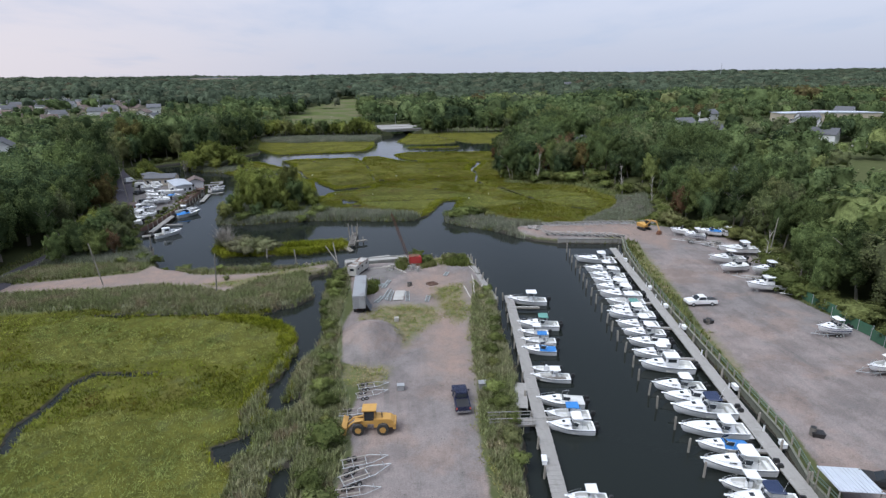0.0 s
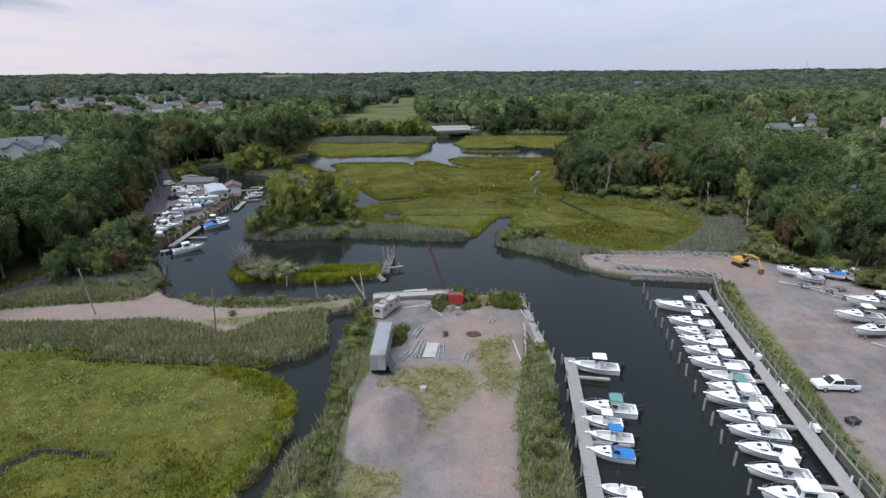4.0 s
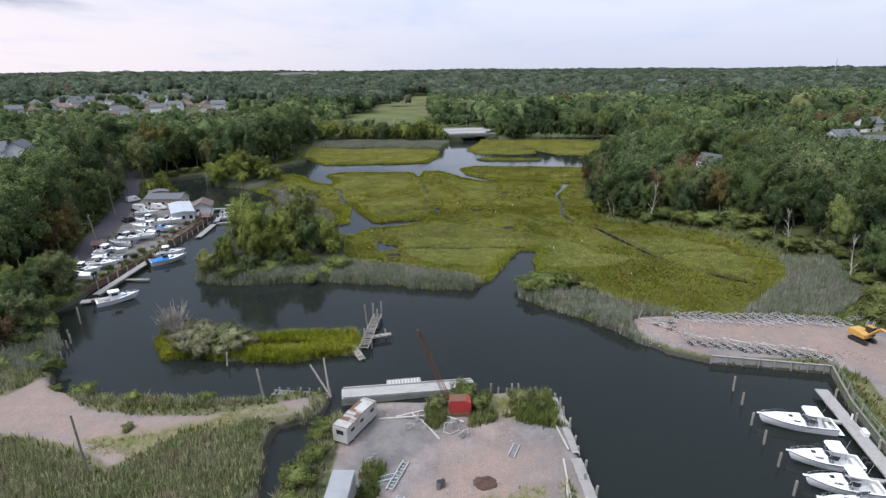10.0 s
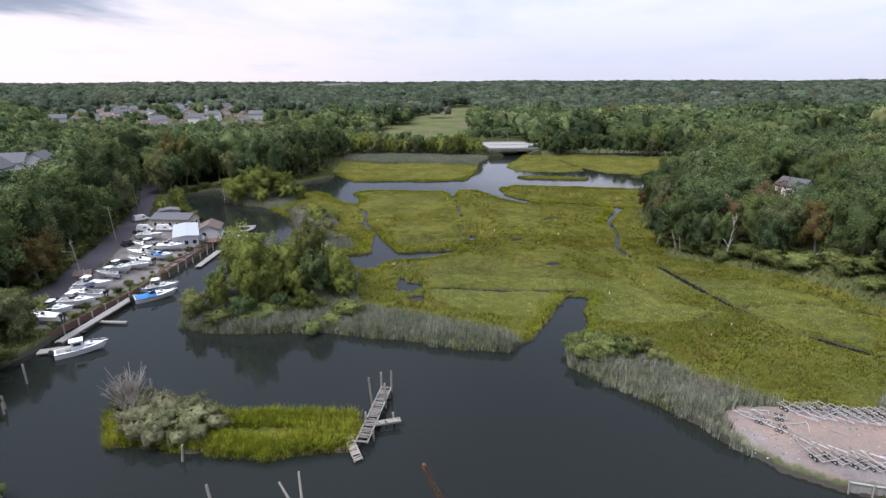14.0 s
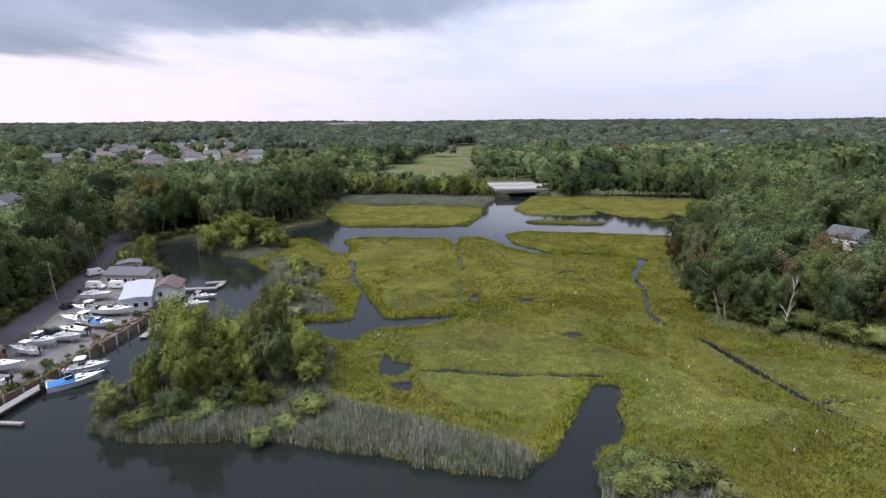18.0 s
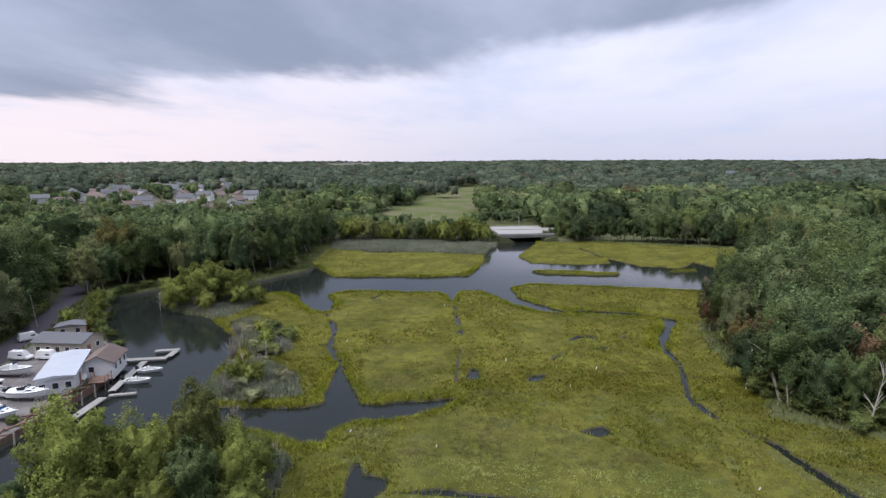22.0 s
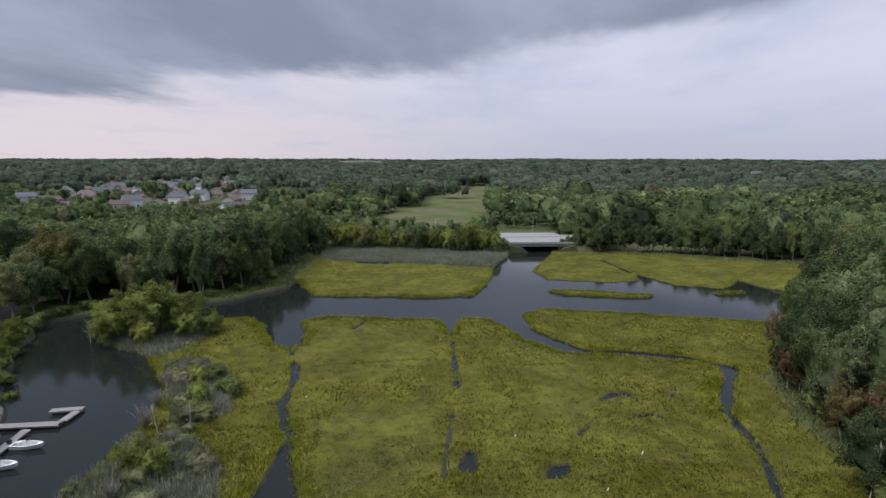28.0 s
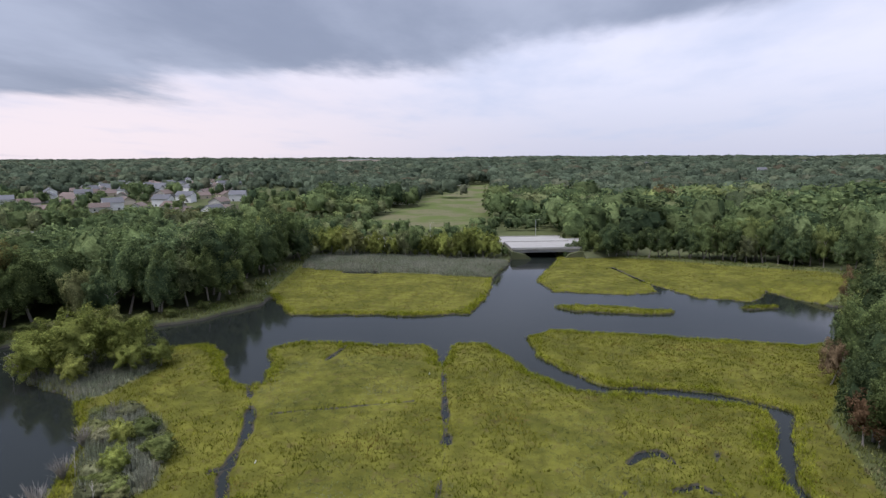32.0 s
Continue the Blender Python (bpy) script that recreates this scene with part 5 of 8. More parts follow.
M_BRICK = paint("red_brick", (0.28, 0.11, 0.075), (0.35, 0.17, 0.12), 2.0, (0.18, 0.12, 0.10), 0.3, 0.9)
M_MULCH = paint("dark_mulch", (0.05, 0.03, 0.022), (0.09, 0.05, 0.035), 3.0, rough=0.95, bump=0.6)
M_CARW = paint("white_car_paint", (0.70, 0.70, 0.70), (0.76, 0.76, 0.76), 1.0, dirty=0.1, rough=0.25, bump=0.01)
M_CARB = paint("dark_blue_car_paint", (0.014, 0.017, 0.040), (0.02, 0.024, 0.055), 1.0, dirty=0.1, rough=0.25, bump=0.01)
M_LAMP = paint("lamp_lens", (0.55, 0.10, 0.08), (0.60, 0.14, 0.10), 4.0, dirty=0.05, rough=0.3, bump=0.0)
M_EMBANK = paint("grassy_embankment", (0.06, 0.075, 0.03), (0.11, 0.115, 0.05), 0.6, rough=0.95)
M_GREENF = paint("green_privacy_screen", (0.04, 0.10, 0.06), (0.06, 0.14, 0.085), 2.0, dirty=0.25, rough=0.9)
M_OLD = paint("rotten_timber", (0.10, 0.09, 0.08), (0.20, 0.185, 0.165), 2.6, (0.06, 0.05, 0.045), 0.5, 0.92, bump=0.4, stretch=(1, 0.3, 0.4))
M_BARGE = paint("grimy_grey_deck", (0.30, 0.29, 0.275), (0.42, 0.41, 0.385), 1.1, (0.17, 0.13, 0.105), 0.6, 0.9, bump=0.25)
M_STAIN = paint("rust_stained_timber", (0.13, 0.075, 0.055), (0.22, 0.14, 0.105), 2.4, (0.07, 0.05, 0.04), 0.5, 0.92, bump=0.4, stretch=(1, 0.3, 0.4))
M_TRUSS = paint("teal_galvanised_steel", (0.25, 0.29, 0.30), (0.38, 0.40, 0.40), 3.0, (0.22, 0.20, 0.18), 0.5, 0.6)

# ---- boats ----


def hull_line(s, L, B, F):
    """Half breadth, sheer height, chine and keel at a station from stern (0) to stem (1)."""
    b = 0.5 * B * (0.90 + 0.10 * min(1, s / 0.35)) * (1 - max(0, (s - 0.42) / 0.58) ** 2.3)
    sheer = F * (0.86 + 0.42 * s**1.8)
    return max(b, 0.015), sheer, max(b * (0.86 - 0.32 * s), 0.01), -0.02 + 0.40 * s**3, -0.42 + 0.62 * s**5


def make_boat(kind, L, B, F, label, stripe=None, canvas=None):
    root = thing("motor_boat", label, "boat", group="boats of the marina")
    st = [0, 0.12, 0.25, 0.4, 0.52, 0.64, 0.75, 0.85, 0.93, 1.0]
    X = lambda s: (s - 0.5) * L + (0.0 if s < 1 else 0.0)
    g, rub, boot = Geo(), Geo(), Geo()
    rings = []
    for s in st:
        b, sh, cb, cz, kz = hull_line(s, L, B, F)
        x = X(s)
        rings.append([(x, b, sh), (x - 0.03 * s * L * 0.3, (b + cb) / 2 + 0.02, (sh + cz) / 2), (x - 0.05 * s * L, cb, cz), (x - 0.08 * s * L, 0, kz), (x - 0.05 * s * L, -cb, cz), (x - 0.03 * s * L * 0.3, -(b + cb) / 2 - 0.02, (sh + cz) / 2), (x, -b, sh)])
    g.loft(rings, caps=False, closed=False)
    g.add(rings[0], [tuple(range(7))])
    part("hull", g, M_GEL, root)
    edge = [(s, hull_line(s, L, B, F)) for s in st]
    loop = [(X(s), h[0] + 0.03, h[1]) for s, h in edge] + [(X(s), -h[0] - 0.03, h[1]) for s, h in edge[::-1]]
    rub.loft([[(x, y, z - 0.03), (x, y * 1.012, z - 0.06), (x, y, z - 0.10)] for x, y, z in loop], caps=False, closed=False)
    part("rub_rail", rub, M_BLACK if stripe is None else stripe, root)
    if stripe is not None:
        for side in (1, -1):
            pts = []
            for s in st:
                b, sh, cb, cz, kz = hull_line(s, L, B, F)
                pts.append(((X(s) - 0.04 * s * L, side * (0.45 * b + 0.55 * cb + 0.035), 0.42 * sh + 0.58 * cz)))
            boot = Geo().loft([[(x, y, z - 0.09), (x, y * 1.008, z), (x, y, z + 0.09)] for x, y, z in pts], caps=False, closed=False)
            part("hull_stripe", boot, stripe, root, "coloured stripe along the hull")
    # side decks, foredeck and the well
    front = {"cruiser": 0.42, "walkaround": 0.50, "console": 0.80, "cuddy": 0.48, "pilot": 0.55, "skiff": 0.82}[kind]
    deck, well = Geo(), Geo()
    ds = [s for s in st if s > front] or [0.93, 1.0]
    ds = [front] + ds
    deck.loft([[(X(s), k * hull_line(s, L, B, F)[0], hull_line(s, L, B, F)[1] + 0.10 * (1 - k * k) - 0.005) for k in (-1, -0.5, 0, 0.5, 1)] for s in ds], caps=False, closed=False)
    gun = 0.16
    ws = [s for s in st if s < front] + [front]
    for side in (1, -1):
        deck.loft([[(X(s), side * hull_line(s, L, B, F)[0], hull_line(s, L, B, F)[1]), (X(s), side * (hull_line(s, L, B, F)[0] - gun), hull_line(s, L, B, F)[1])] for s in ws], caps=False, closed=False)
        well.loft([[(X(s), side * (hull_line(s, L, B, F)[0] - gun), hull_line(s, L, B, F)[1]), (X(s), side * (hull_line(s, L, B, F)[0] - gun - 0.05), 0.22)] for s in ws], caps=False, closed=False)
    b0, s0 = hull_line(0, L, B, F)[:2]
    deck.box((X(0) + 0.12, 0, s0 - 0.02), (0.26, 2 * b0 - 0.1, 0.06))
    well.loft([[(X(s), k * (hull_line(s, L, B, F)[0] - gun - 0.05), 0.22) for k in (-1, 1)] for s in ws], caps=False, closed=False)
    bf, sf = hull_line(front, L, B, F)[:2]
    well.add([(X(front), -bf + gun, 0.22), (X(front), bf - gun, 0.22), (X(front), bf - gun, sf), (X(front), -bf + gun, sf)], [(0, 1, 2, 3)])
    part("deck", deck, M_GEL, root)
    part("cockpit", well, M_LINER, root)
    rail = Geo()
    if kind != "skiff":
        for side in (1, -1):
            up = [(X(s), side * max(0.05, hull_line(s, L, B, F)[0] - 0.08), hull_line(s, L, B, F)[1] + 0.42) for s in (0.62, 0.75, 0.85, 0.93, 0.985)]
            rail.line(up, 0.02)
            for p in up[::1]:
                rail.rod((p[0], p[1], p[2] - 0.44), p, 0.015, n=4)
        rail.rod((X(0.985), -0.05, hull_line(1, L, B, F)[1] + 0.40), (X(0.985), 0.05, hull_line(1, L, B, F)[1] + 0.40), 0.02)
        part("bow_rail", rail, M_CHROME, root)
        part("pulpit", Geo().box((X(1.0) + 0.05, 0, hull_line(1, L, B, F)[1] + 0.03), (0.55, 0.32, 0.06)), M_GEL, root, bevel=0.02)
    dk = lambda s: hull_line(s, L, B, F)[1]
    if kind in ("cruiser", "walkaround", "cuddy", "pilot"):
        h = {"cruiser": 0.42, "walkaround": 0.50, "cuddy": 0.40, "pilot": 0.45}[kind]
        cab = Geo()
        prof = [(front, 1.0, 0.72), (front + 0.10, 0.96, 0.70), (front + 0.24, 0.6, 0.60), (min(0.90, front + 0.36), 0.12, 0.40)]
        cab.loft([[(X(s), w * hull_line(s, L, B, F)[0], dk(s) + 0.02), (X(s), w * 0.86 * hull_line(s, L, B, F)[0], dk(s) + h * k), (X(s), 0, dk(s) + h * k * 1.15), (X(s), -w * 0.86 * hull_line(s, L, B, F)[0], dk(s) + h * k), (X(s), -w * hull_line(s, L, B, F)[0], dk(s) + 0.02)] for s, k, w in prof])
        part("cabin_trunk", cab, M_GEL, root)
        part("hatch", Geo().box((X(front + 0.17), 0, dk(front + 0.17) + h * 0.88), (0.5, 0.5, 0.06)), M_GLASS, root, bevel=0.02)
        for side in (1, -1):
            s = front + 0.12
            part("cabin_window", Geo().box((X(s), side * 0.665 * hull_line(s, L, B, F)[0], dk(s) + 0.26), (0.75, 0.05, 0.16), rz=-side * 6), M_GLASS, root, bevel=0.015)
    hgt = F + 0.5
    if kind in ("cruiser", "walkaround", "cuddy"):
        bw, x0 = bf - 0.18, X(front + 0.02)
        z0, rise = dk(front) + 0.38, 0.50
        shield, post = Geo(), Geo()
        pts = [(x0 - 0.95, bw), (x0 - 0.05, bw * 0.78), (x0 + 0.18, 0.0), (x0 - 0.05, -bw * 0.78), (x0 - 0.95, -bw)]
        for (xa, ya), (xb, yb) in zip(pts, pts[1:]):
            shield.add([(xa, ya, z0), (xb, yb, z0), (xb - 0.30, yb * 0.92, z0 + rise), (xa - 0.20, ya * 0.94, z0 + rise)], [(0, 1, 2, 3)])
        for xa, ya in pts:
            post.rod((xa, ya, z0 - 0.25), (xa - 0.27, ya * 0.93, z0 + rise), 0.025, n=4)
        post.line([(xa - 0.27, ya * 0.93, z0 + rise) for xa, ya in pts], 0.025, 4)
        part("windshield", shield, M_GLASS, root, "raked tinted windshield")
        part("windshield_frame", post, M_CHROME, root)
        for y in (0.5, -0.5):
            part("helm_seat", Geo().box((X(front) - 0.9, y, 0.5), (0.5, 0.55, 0.55)), M_LINER, root, bevel=0.04)
        part("stern_bench", Geo().box((X(0.06) + 0.25, 0, 0.45), (0.45, B * 0.62, 0.5)), M_LINER, root, bevel=0.04)
        top_z = z0 + rise + (0.62 if kind == "walkaround" else 0.5)
        if kind in ("walkaround", "cruiser"):
            tl = L * (0.24 if kind == "walkaround" else 0.22)
            xc = X(front) - tl * 0.42
            top = Geo()
            out = [(tl / 2, bw * 0.62), (tl * 0.32, bw * 0.92), (-tl * 0.5, bw * 0.98), (-tl * 0.5, -bw * 0.98), (tl * 0.32, -bw * 0.92), (tl / 2, -bw * 0.62)]
            top.loft([[(xc + x, y, top_z - 0.04) for x, y in out], [(xc + x * 1.0, y, top_z + 0.03) for x, y in out], [(xc + x * 0.9, y * 0.88, top_z + 0.09) for x, y in out]])
            part("hardtop", top, canvas or M_GEL, root)
            for dx_, y in ((tl * 0.34, bw * 0.86), (tl * 0.34, -bw * 0.86), (-tl * 0.4, bw * 0.92), (-tl * 0.4, -bw * 0.92)):
                part("top_post", Geo().rod((xc + dx_ - 0.15, y, dk(0.3) - 0.1), (xc + dx_, y * 0.97, top_z), 0.03, n=5), M_CHROME, root)
            part("antenna", Geo().rod((xc - tl * 0.3, bw * 0.7, top_z), (xc - tl * 0.55, bw * 0.75, top_z + 1.7), 0.015, 0.006, 4), M_GEL, root)
        if kind == "cruiser":
            arch = Geo()
            for side in (1, -1):
                arch.add([(X(0.2), side * (b0 - 0.06), dk(0.2)), (X(0.2) + 0.6, side * (b0 - 0.06), dk(0.2)), (X(0.2) + 0.95, side * (b0 - 0.25), top_z), (X(0.2) + 0.6, side * (b0 - 0.25), top_z), (X(0.2), side * (b0 - 0.2), dk(0.2)), (X(0.2) + 0.6, side * (b0 - 0.2), dk(0.2)), (X(0.2) + 0.95, side * (b0 - 0.37), top_z), (X(0.2) + 0.6, side * (b0 - 0.37), top_z)], [(0, 1, 2, 3), (7, 6, 5, 4), (0, 4, 5, 1), (1, 5, 6, 2), (2, 6, 7, 3), (3, 7, 4, 0)])
            arch.box((X(0.2) + 0.78, 0, top_z), (0.38, 2 * (b0 - 0.25), 0.10))
            part("radar_arch", arch, M_GEL, root)
            part("swim_platform", Geo().box((X(0) - 0.35, 0, 0.22), (0.75, B * 0.82, 0.10)), M_GEL, root, bevel=0.03)
    if kind == "cuddy":
        cov = Geo()
        cs = [0.02, 0.15, 0.3, front + 0.03]
        cov.loft([[(X(s), k * (hull_line(s, L, B, F)[0] - 0.02), dk(s) + 0.05 + (0.34 + 0.32 * (s / front) ** 2) * (1 - abs(k) ** 1.6)) for k in (-1, -0.6, -0.25, 0, 0.25, 0.6, 1)] for s in cs], caps=True, closed=False)
        part("cockpit_cover", cov, canvas or M_BLUE, root, "fitted canvas cockpit cover")
    if kind in ("console", "skiff"):
        con = Geo().box((X(0.44), 0, 0.75), (0.75, 0.75, 1.0), top=(0.8, 0.9))
        part("centre_console", con, M_GEL, root, bevel=0.05)
        part("console_screen", Geo().box((X(0.44) + 0.22, 0, 1.40), (0.05, 0.66, 0.42), ry=-20), M_GLASS, root)
        part("leaning_post", Geo().box((X(0.44) - 0.95, 0, 0.62), (0.42, 0.85, 0.75)), M_LINER, root, bevel=0.05)
        if kind == "console":
            tz, top, fr = 2.15, Geo(), Geo()
            top.loft([[(X(0.44) + x, y, tz) for x, y in ((0.75, 0.75), (0.75, -0.75), (-1.05, -0.85), (-1.05, 0.85))], [(X(0.44) + x * 0.94, y * 0.9, tz + 0.10) for x, y in ((0.75, 0.75), (0.75, -0.75), (-1.05, -0.85), (-1.05, 0.85))]])
            part("bimini_top", top, canvas or M_GEL, root, "canvas sun top")
            for x in (0.4, -0.7):
                for y in (0.62, -0.62):
                    fr.rod((X(0.44) + x * 0.8, y * 0.85, 0.22), (X(0.44) + x, y, tz), 0.025, n=5)
            part("top_frame", fr, M_CHROME, root)
    if kind == "pilot":
        xh, hw = X(front) - 0.75, bf * 0.72
        house = Geo()
        house.loft([[(xh + x, y, dk(front) - 0.1) for x, y in ((1.1, hw * 0.9), (1.1, -hw * 0.9), (-0.9, -hw), (-0.9, hw))], [(xh + x, y * 0.9, dk(front) + 1.25) for x, y in ((0.75, hw * 0.9), (0.75, -hw * 0.9), (-0.85, -hw), (-0.85, hw))]])
        part("pilothouse", house, M_GEL, root, bevel=0.04)
        part("pilothouse_roof", Geo().box((xh - 0.1, 0, dk(front) + 1.30), (2.0, hw * 2.05, 0.10)), M_GEL, root, bevel=0.03)
        for y in (-hw * 0.45, hw * 0.45):
            part("front_pane", Geo().box((xh + 0.91, y, dk(front) + 0.82), (0.05, hw * 0.72, 0.48), ry=-14), M_GLASS, root)
        for side in (1, -1):
            part("side_pane", Geo().box((xh, side * hw * 0.955, dk(front) + 0.82), (1.1, 0.05, 0.45)), M_GLASS, root)
    # engines
    if kind != "cruiser":
        for y in ((0.0,) if L < 6.3 else (-0.42, 0.42)):
            eng = part("outboard_motor", Geo().loft([[(X(0) - 0.45 + x * k, y + w * k, z) for x, w in ((0.32, 0.18), (0.32, -0.18), (-0.30, -0.20), (-0.30, 0.20))] for z, k in ((0.62, 0.8), (0.85, 1.0), (1.12, 0.98), (1.28, 0.72))]), M_BLACK, root, "dark outboard engine", bevel=0.03)
            part("leg", Geo().box((X(0) - 0.42, y, 0.1), (0.22, 0.12, 1.1)), M_BLACK, eng)
    return root


BOATS = {
    "cruiser": make_boat("cruiser", 8.8, 2.9, 1.15, "white express cruiser with a radar arch"),
    "walk": make_boat("walkaround", 7.4, 2.6, 1.05, "white fishing boat with a hardtop"),
    "walk_blue": make_boat("walkaround", 7.4, 2.6, 1.05, "white fishing boat with navy hull stripe", stripe=M_NAVY),
    "walk_teal": make_boat("walkaround", 7.2, 2.6, 1.05, "white cabin boat with green canvas", canvas=M_TEAL),
    "walk_navy": make_boat("walkaround", 7.2, 2.5, 1.05, "white cabin boat with navy canvas", canvas=M_NAVY),
    "console": make_boat("console", 6.2, 2.3, 0.85, "white centre-console boat with pale top"),
    "console_blue": make_boat("console", 6.0, 2.3, 0.85, "white centre-console boat with blue top", canvas=M_BLUE),
    "cuddy": make_boat("cuddy", 6.6, 2.4, 0.95, "white boat under a blue cover", canvas=M_BLUE),
    "cuddy_white": make_boat("cuddy", 6.4, 2.4, 0.95, "white boat under a pale cover", canvas=M_LINER),
    "pilot": make_boat("pilot", 7.2, 2.6, 1.05, "white pilothouse boat with dark windows"),
    "skiff": make_boat("skiff", 4.8, 1.9, 0.70, "small open white skiff with outboard"),
}
boat_length = {"cruiser": 8.8, "walk": 7.4, "walk_blue": 7.4, "walk_teal": 7.2, "walk_navy": 7.2, "console": 6.2, "console_blue": 6.0, "cuddy": 6.6, "cuddy_white": 6.4, "pilot": 7.2, "skiff": 4.8}
placed_boat, boat_label = set(), {k: b["label"] for k, b in BOATS.items()}


def moor(kind, x, y, length, heading, z=0.0, extra="", roll=0.0):
    s = length / boat_length[kind]
    m = scaled(pose(x, y, z, roll, 0, heading), s, max(s, 0.85), max(s, 0.9))
    base = boat_label[kind]
    label = f"{base} {extra}".strip()
    if kind not in placed_boat:
        placed_boat.add(kind)
        BOATS[kind].matrix_basis = m
        BOATS[kind]["label"] = label
        return BOATS[kind]
    return clone(BOATS[kind], m, label)


# along the long east dock, bows to the west
for kind, x, y, length in [("cruiser", 42.1, 119.3, 8.6), ("walk", 41.4, 112.3, 7.4), ("walk", 41.0, 108.2, 7.4), ("cuddy_white", 40.4, 105.0, 7.0), ("walk_blue", 39.8, 101.6, 7.0), ("walk", 39.6, 97.6, 8.0), ("console", 39.2, 94.0, 7.0), ("walk_teal", 38.6, 90.8, 6.6), ("walk_blue", 37.8, 88.0, 8.0), ("walk", 37.3, 84.0, 7.0), ("walk_blue", 37.0, 81.0, 6.8), ("cuddy_white", 36.3, 77.6, 6.4), ("walk", 35.6, 73.8, 6.6), ("pilot", 35.6, 69.9, 7.6), ("walk", 34.6, 64.4, 6.8), ("cuddy_white", 34.6, 61.6, 6.6), ("walk_navy", 35.0, 58.6, 7.8), ("cruiser", 34.0, 54.6, 7.8), ("cuddy", 33.4, 51.6, 5.6), ("walk", 33.2, 48.2, 7.6), ("console", 32.2, 45.2, 5.0), ("walk_navy", 32.4, 42.6, 7.2), ("walk", 31.6, 38.6, 7.2)]:
    moor(kind, x, y - 0.3, length, 171, extra="at the long dock")
# along the peninsula dock
for kind, x, y, length in [("console", 21.0, 96.5, 7.0), ("walk_teal", 20.3, 85.6, 6.9), ("console", 18.8, 82.9, 4.8), ("console_blue", 18.9, 79.8, 5.4), ("cuddy", 18.2, 76.7, 5.2), ("skiff", 17.4, 70.9, 4.0), ("console", 17.8, 68.5, 5.4), ("cuddy_white", 17.4, 62.3, 6.0), ("console_blue", 17.4, 59.2, 5.5), ("walk", 17.0, 56.6, 5.6), ("console", 14.9, 44.5, 4.2)]:
    moor(kind, x, y, length, 172, extra="beside the wooden dock")
# afloat at the western boatyard
moor("cuddy", -69.6, 178.0, 7.6, 42, extra="beside the boatyard dock")
moor("walk", -72.0, 183.2, 6.8, 25, extra="beside the boatyard dock")
moor("pilot", -67.2, 154.6, 7.2, 40, extra="at the dock end")
moor("skiff", -72.2, 218.2, 5.0, 8, extra="tied to the float")
moor("skiff", -73.4, 223.6, 4.8, 8, extra="tied to the float")
moor("skiff", -108.0, 246.0, 4.6, 12, z=gh(-108.0, 246.0) + 0.1, extra="drawn up on the cove bank")
moor("skiff", -105.0, 246.8, 4.2, -20, z=gh(-105.0, 246.8) + 0.1, extra="drawn up on the cove bank")
moor("skiff", -90.0, 348.6, 3.6, 20, z=0.25, extra="at the marsh edge")

stand = thing("boat_stand", "galvanised jack stand under a laid-up boat", "boat stand", group="boat stands")
for foot in ((0.35, 0.3, 0), (-0.35, 0.3, 0), (0, -0.4, 0)):
    part("leg", Geo().rod(foot, (0, 0, 0.7), 0.04), M_GALV, stand)
part("pad", Geo().box((0, 0, 0.74), (0.3, 0.3, 0.06)), M_PILE, stand)
stand.matrix_basis = pose(65.0, 107.0, gh(65.0, 107.0))
LAID_UP = [("cuddy_white", 70.3, 134.0, 4.2, 150), ("walk_blue", 72.0, 129.6, 5.0, 165), ("cuddy", 77.4, 132.2, 5.8, 155), ("pilot", 81.0, 130.6, 4.6, 120), ("cruiser", 75.6, 117.0, 8.6, 172), ("walk", 69.2, 110.6, 7.4, 170), ("cuddy_white", 67.6, 105.4, 6.4, 190), ("walk", 73.6, 103.0, 6.6, 175), ("pilot", 67.4, 94.4, 7.2, 175), ("walk_blue", 65.9, 75.2, 5.0, 178), ("console", 64.4, 63.4, 5.6, 185),
           ("walk", -90.6, 206.2, 6.6, 178), ("cuddy_white", -83.6, 206.0, 6.8, 4), ("cruiser", -87.0, 199.6, 8.0, 178), ("cuddy", -80.8, 198.6, 4.6, 2), ("cuddy_white", -84.0, 194.6, 5.8, 180), ("skiff", -82.4, 191.5, 5.4, 2), ("console", -85.2, 185.0, 5.4, 178), ("cruiser", -83.0, 178.2, 7.4, 10), ("walk_navy", -80.6, 173.4, 6.6, 185), ("walk", -79.6, 169.4, 6.8, 10), ("walk", -80.6, 165.2, 6.4, 10), ("cuddy_white", -80.0, 162.0, 6.0, 185), ("skiff", -95.4, 215.2, 7.0, 5), ("walk", -84.8, 188.4, 5.4, 5)]
for kind, x, y, length, head in LAID_UP:
    moor(kind, x, y, length, head, z=gh(x, y) + 0.78, extra="laid up on stands")
    for k in (-0.28, 0.25):
        for side in (0.55, -0.55):
            a = radians(head)
            sx_, sy_ = x + math.cos(a) * k * length - math.sin(a) * side, y + math.sin(a) * k * length + math.cos(a) * side
            clone(stand, pose(sx_, sy_, gh(sx_, sy_) - 0.02, 0, 0, head + 90 * side))

# ---- docks and timber ----


def plank_way(name, a, b, width, z, label, group="docks", kind="", board=0.20, mat=None, missing=0.0):
    """A boardwalk from a to b: stringers, planks and bearers."""
    a, b = Vector((*a, 0)), Vector((*b, 0))
    run = (b - a).length
    ang = math.degrees(math.atan2(b.y - a.y, b.x - a.x))
    root = thing(name, label, "dock", pose(a.x, a.y, z, 0, 0, ang), group)
    r = random.Random(int(run * 100))
    planks = Geo()
    for k in range(int(run / board)):
        if r.random() < missing or (missing and math.sin(k * 0.55 + run) > 0.95):
            continue
        drop = r.uniform(-0.16, 0.04) if missing else 0.0
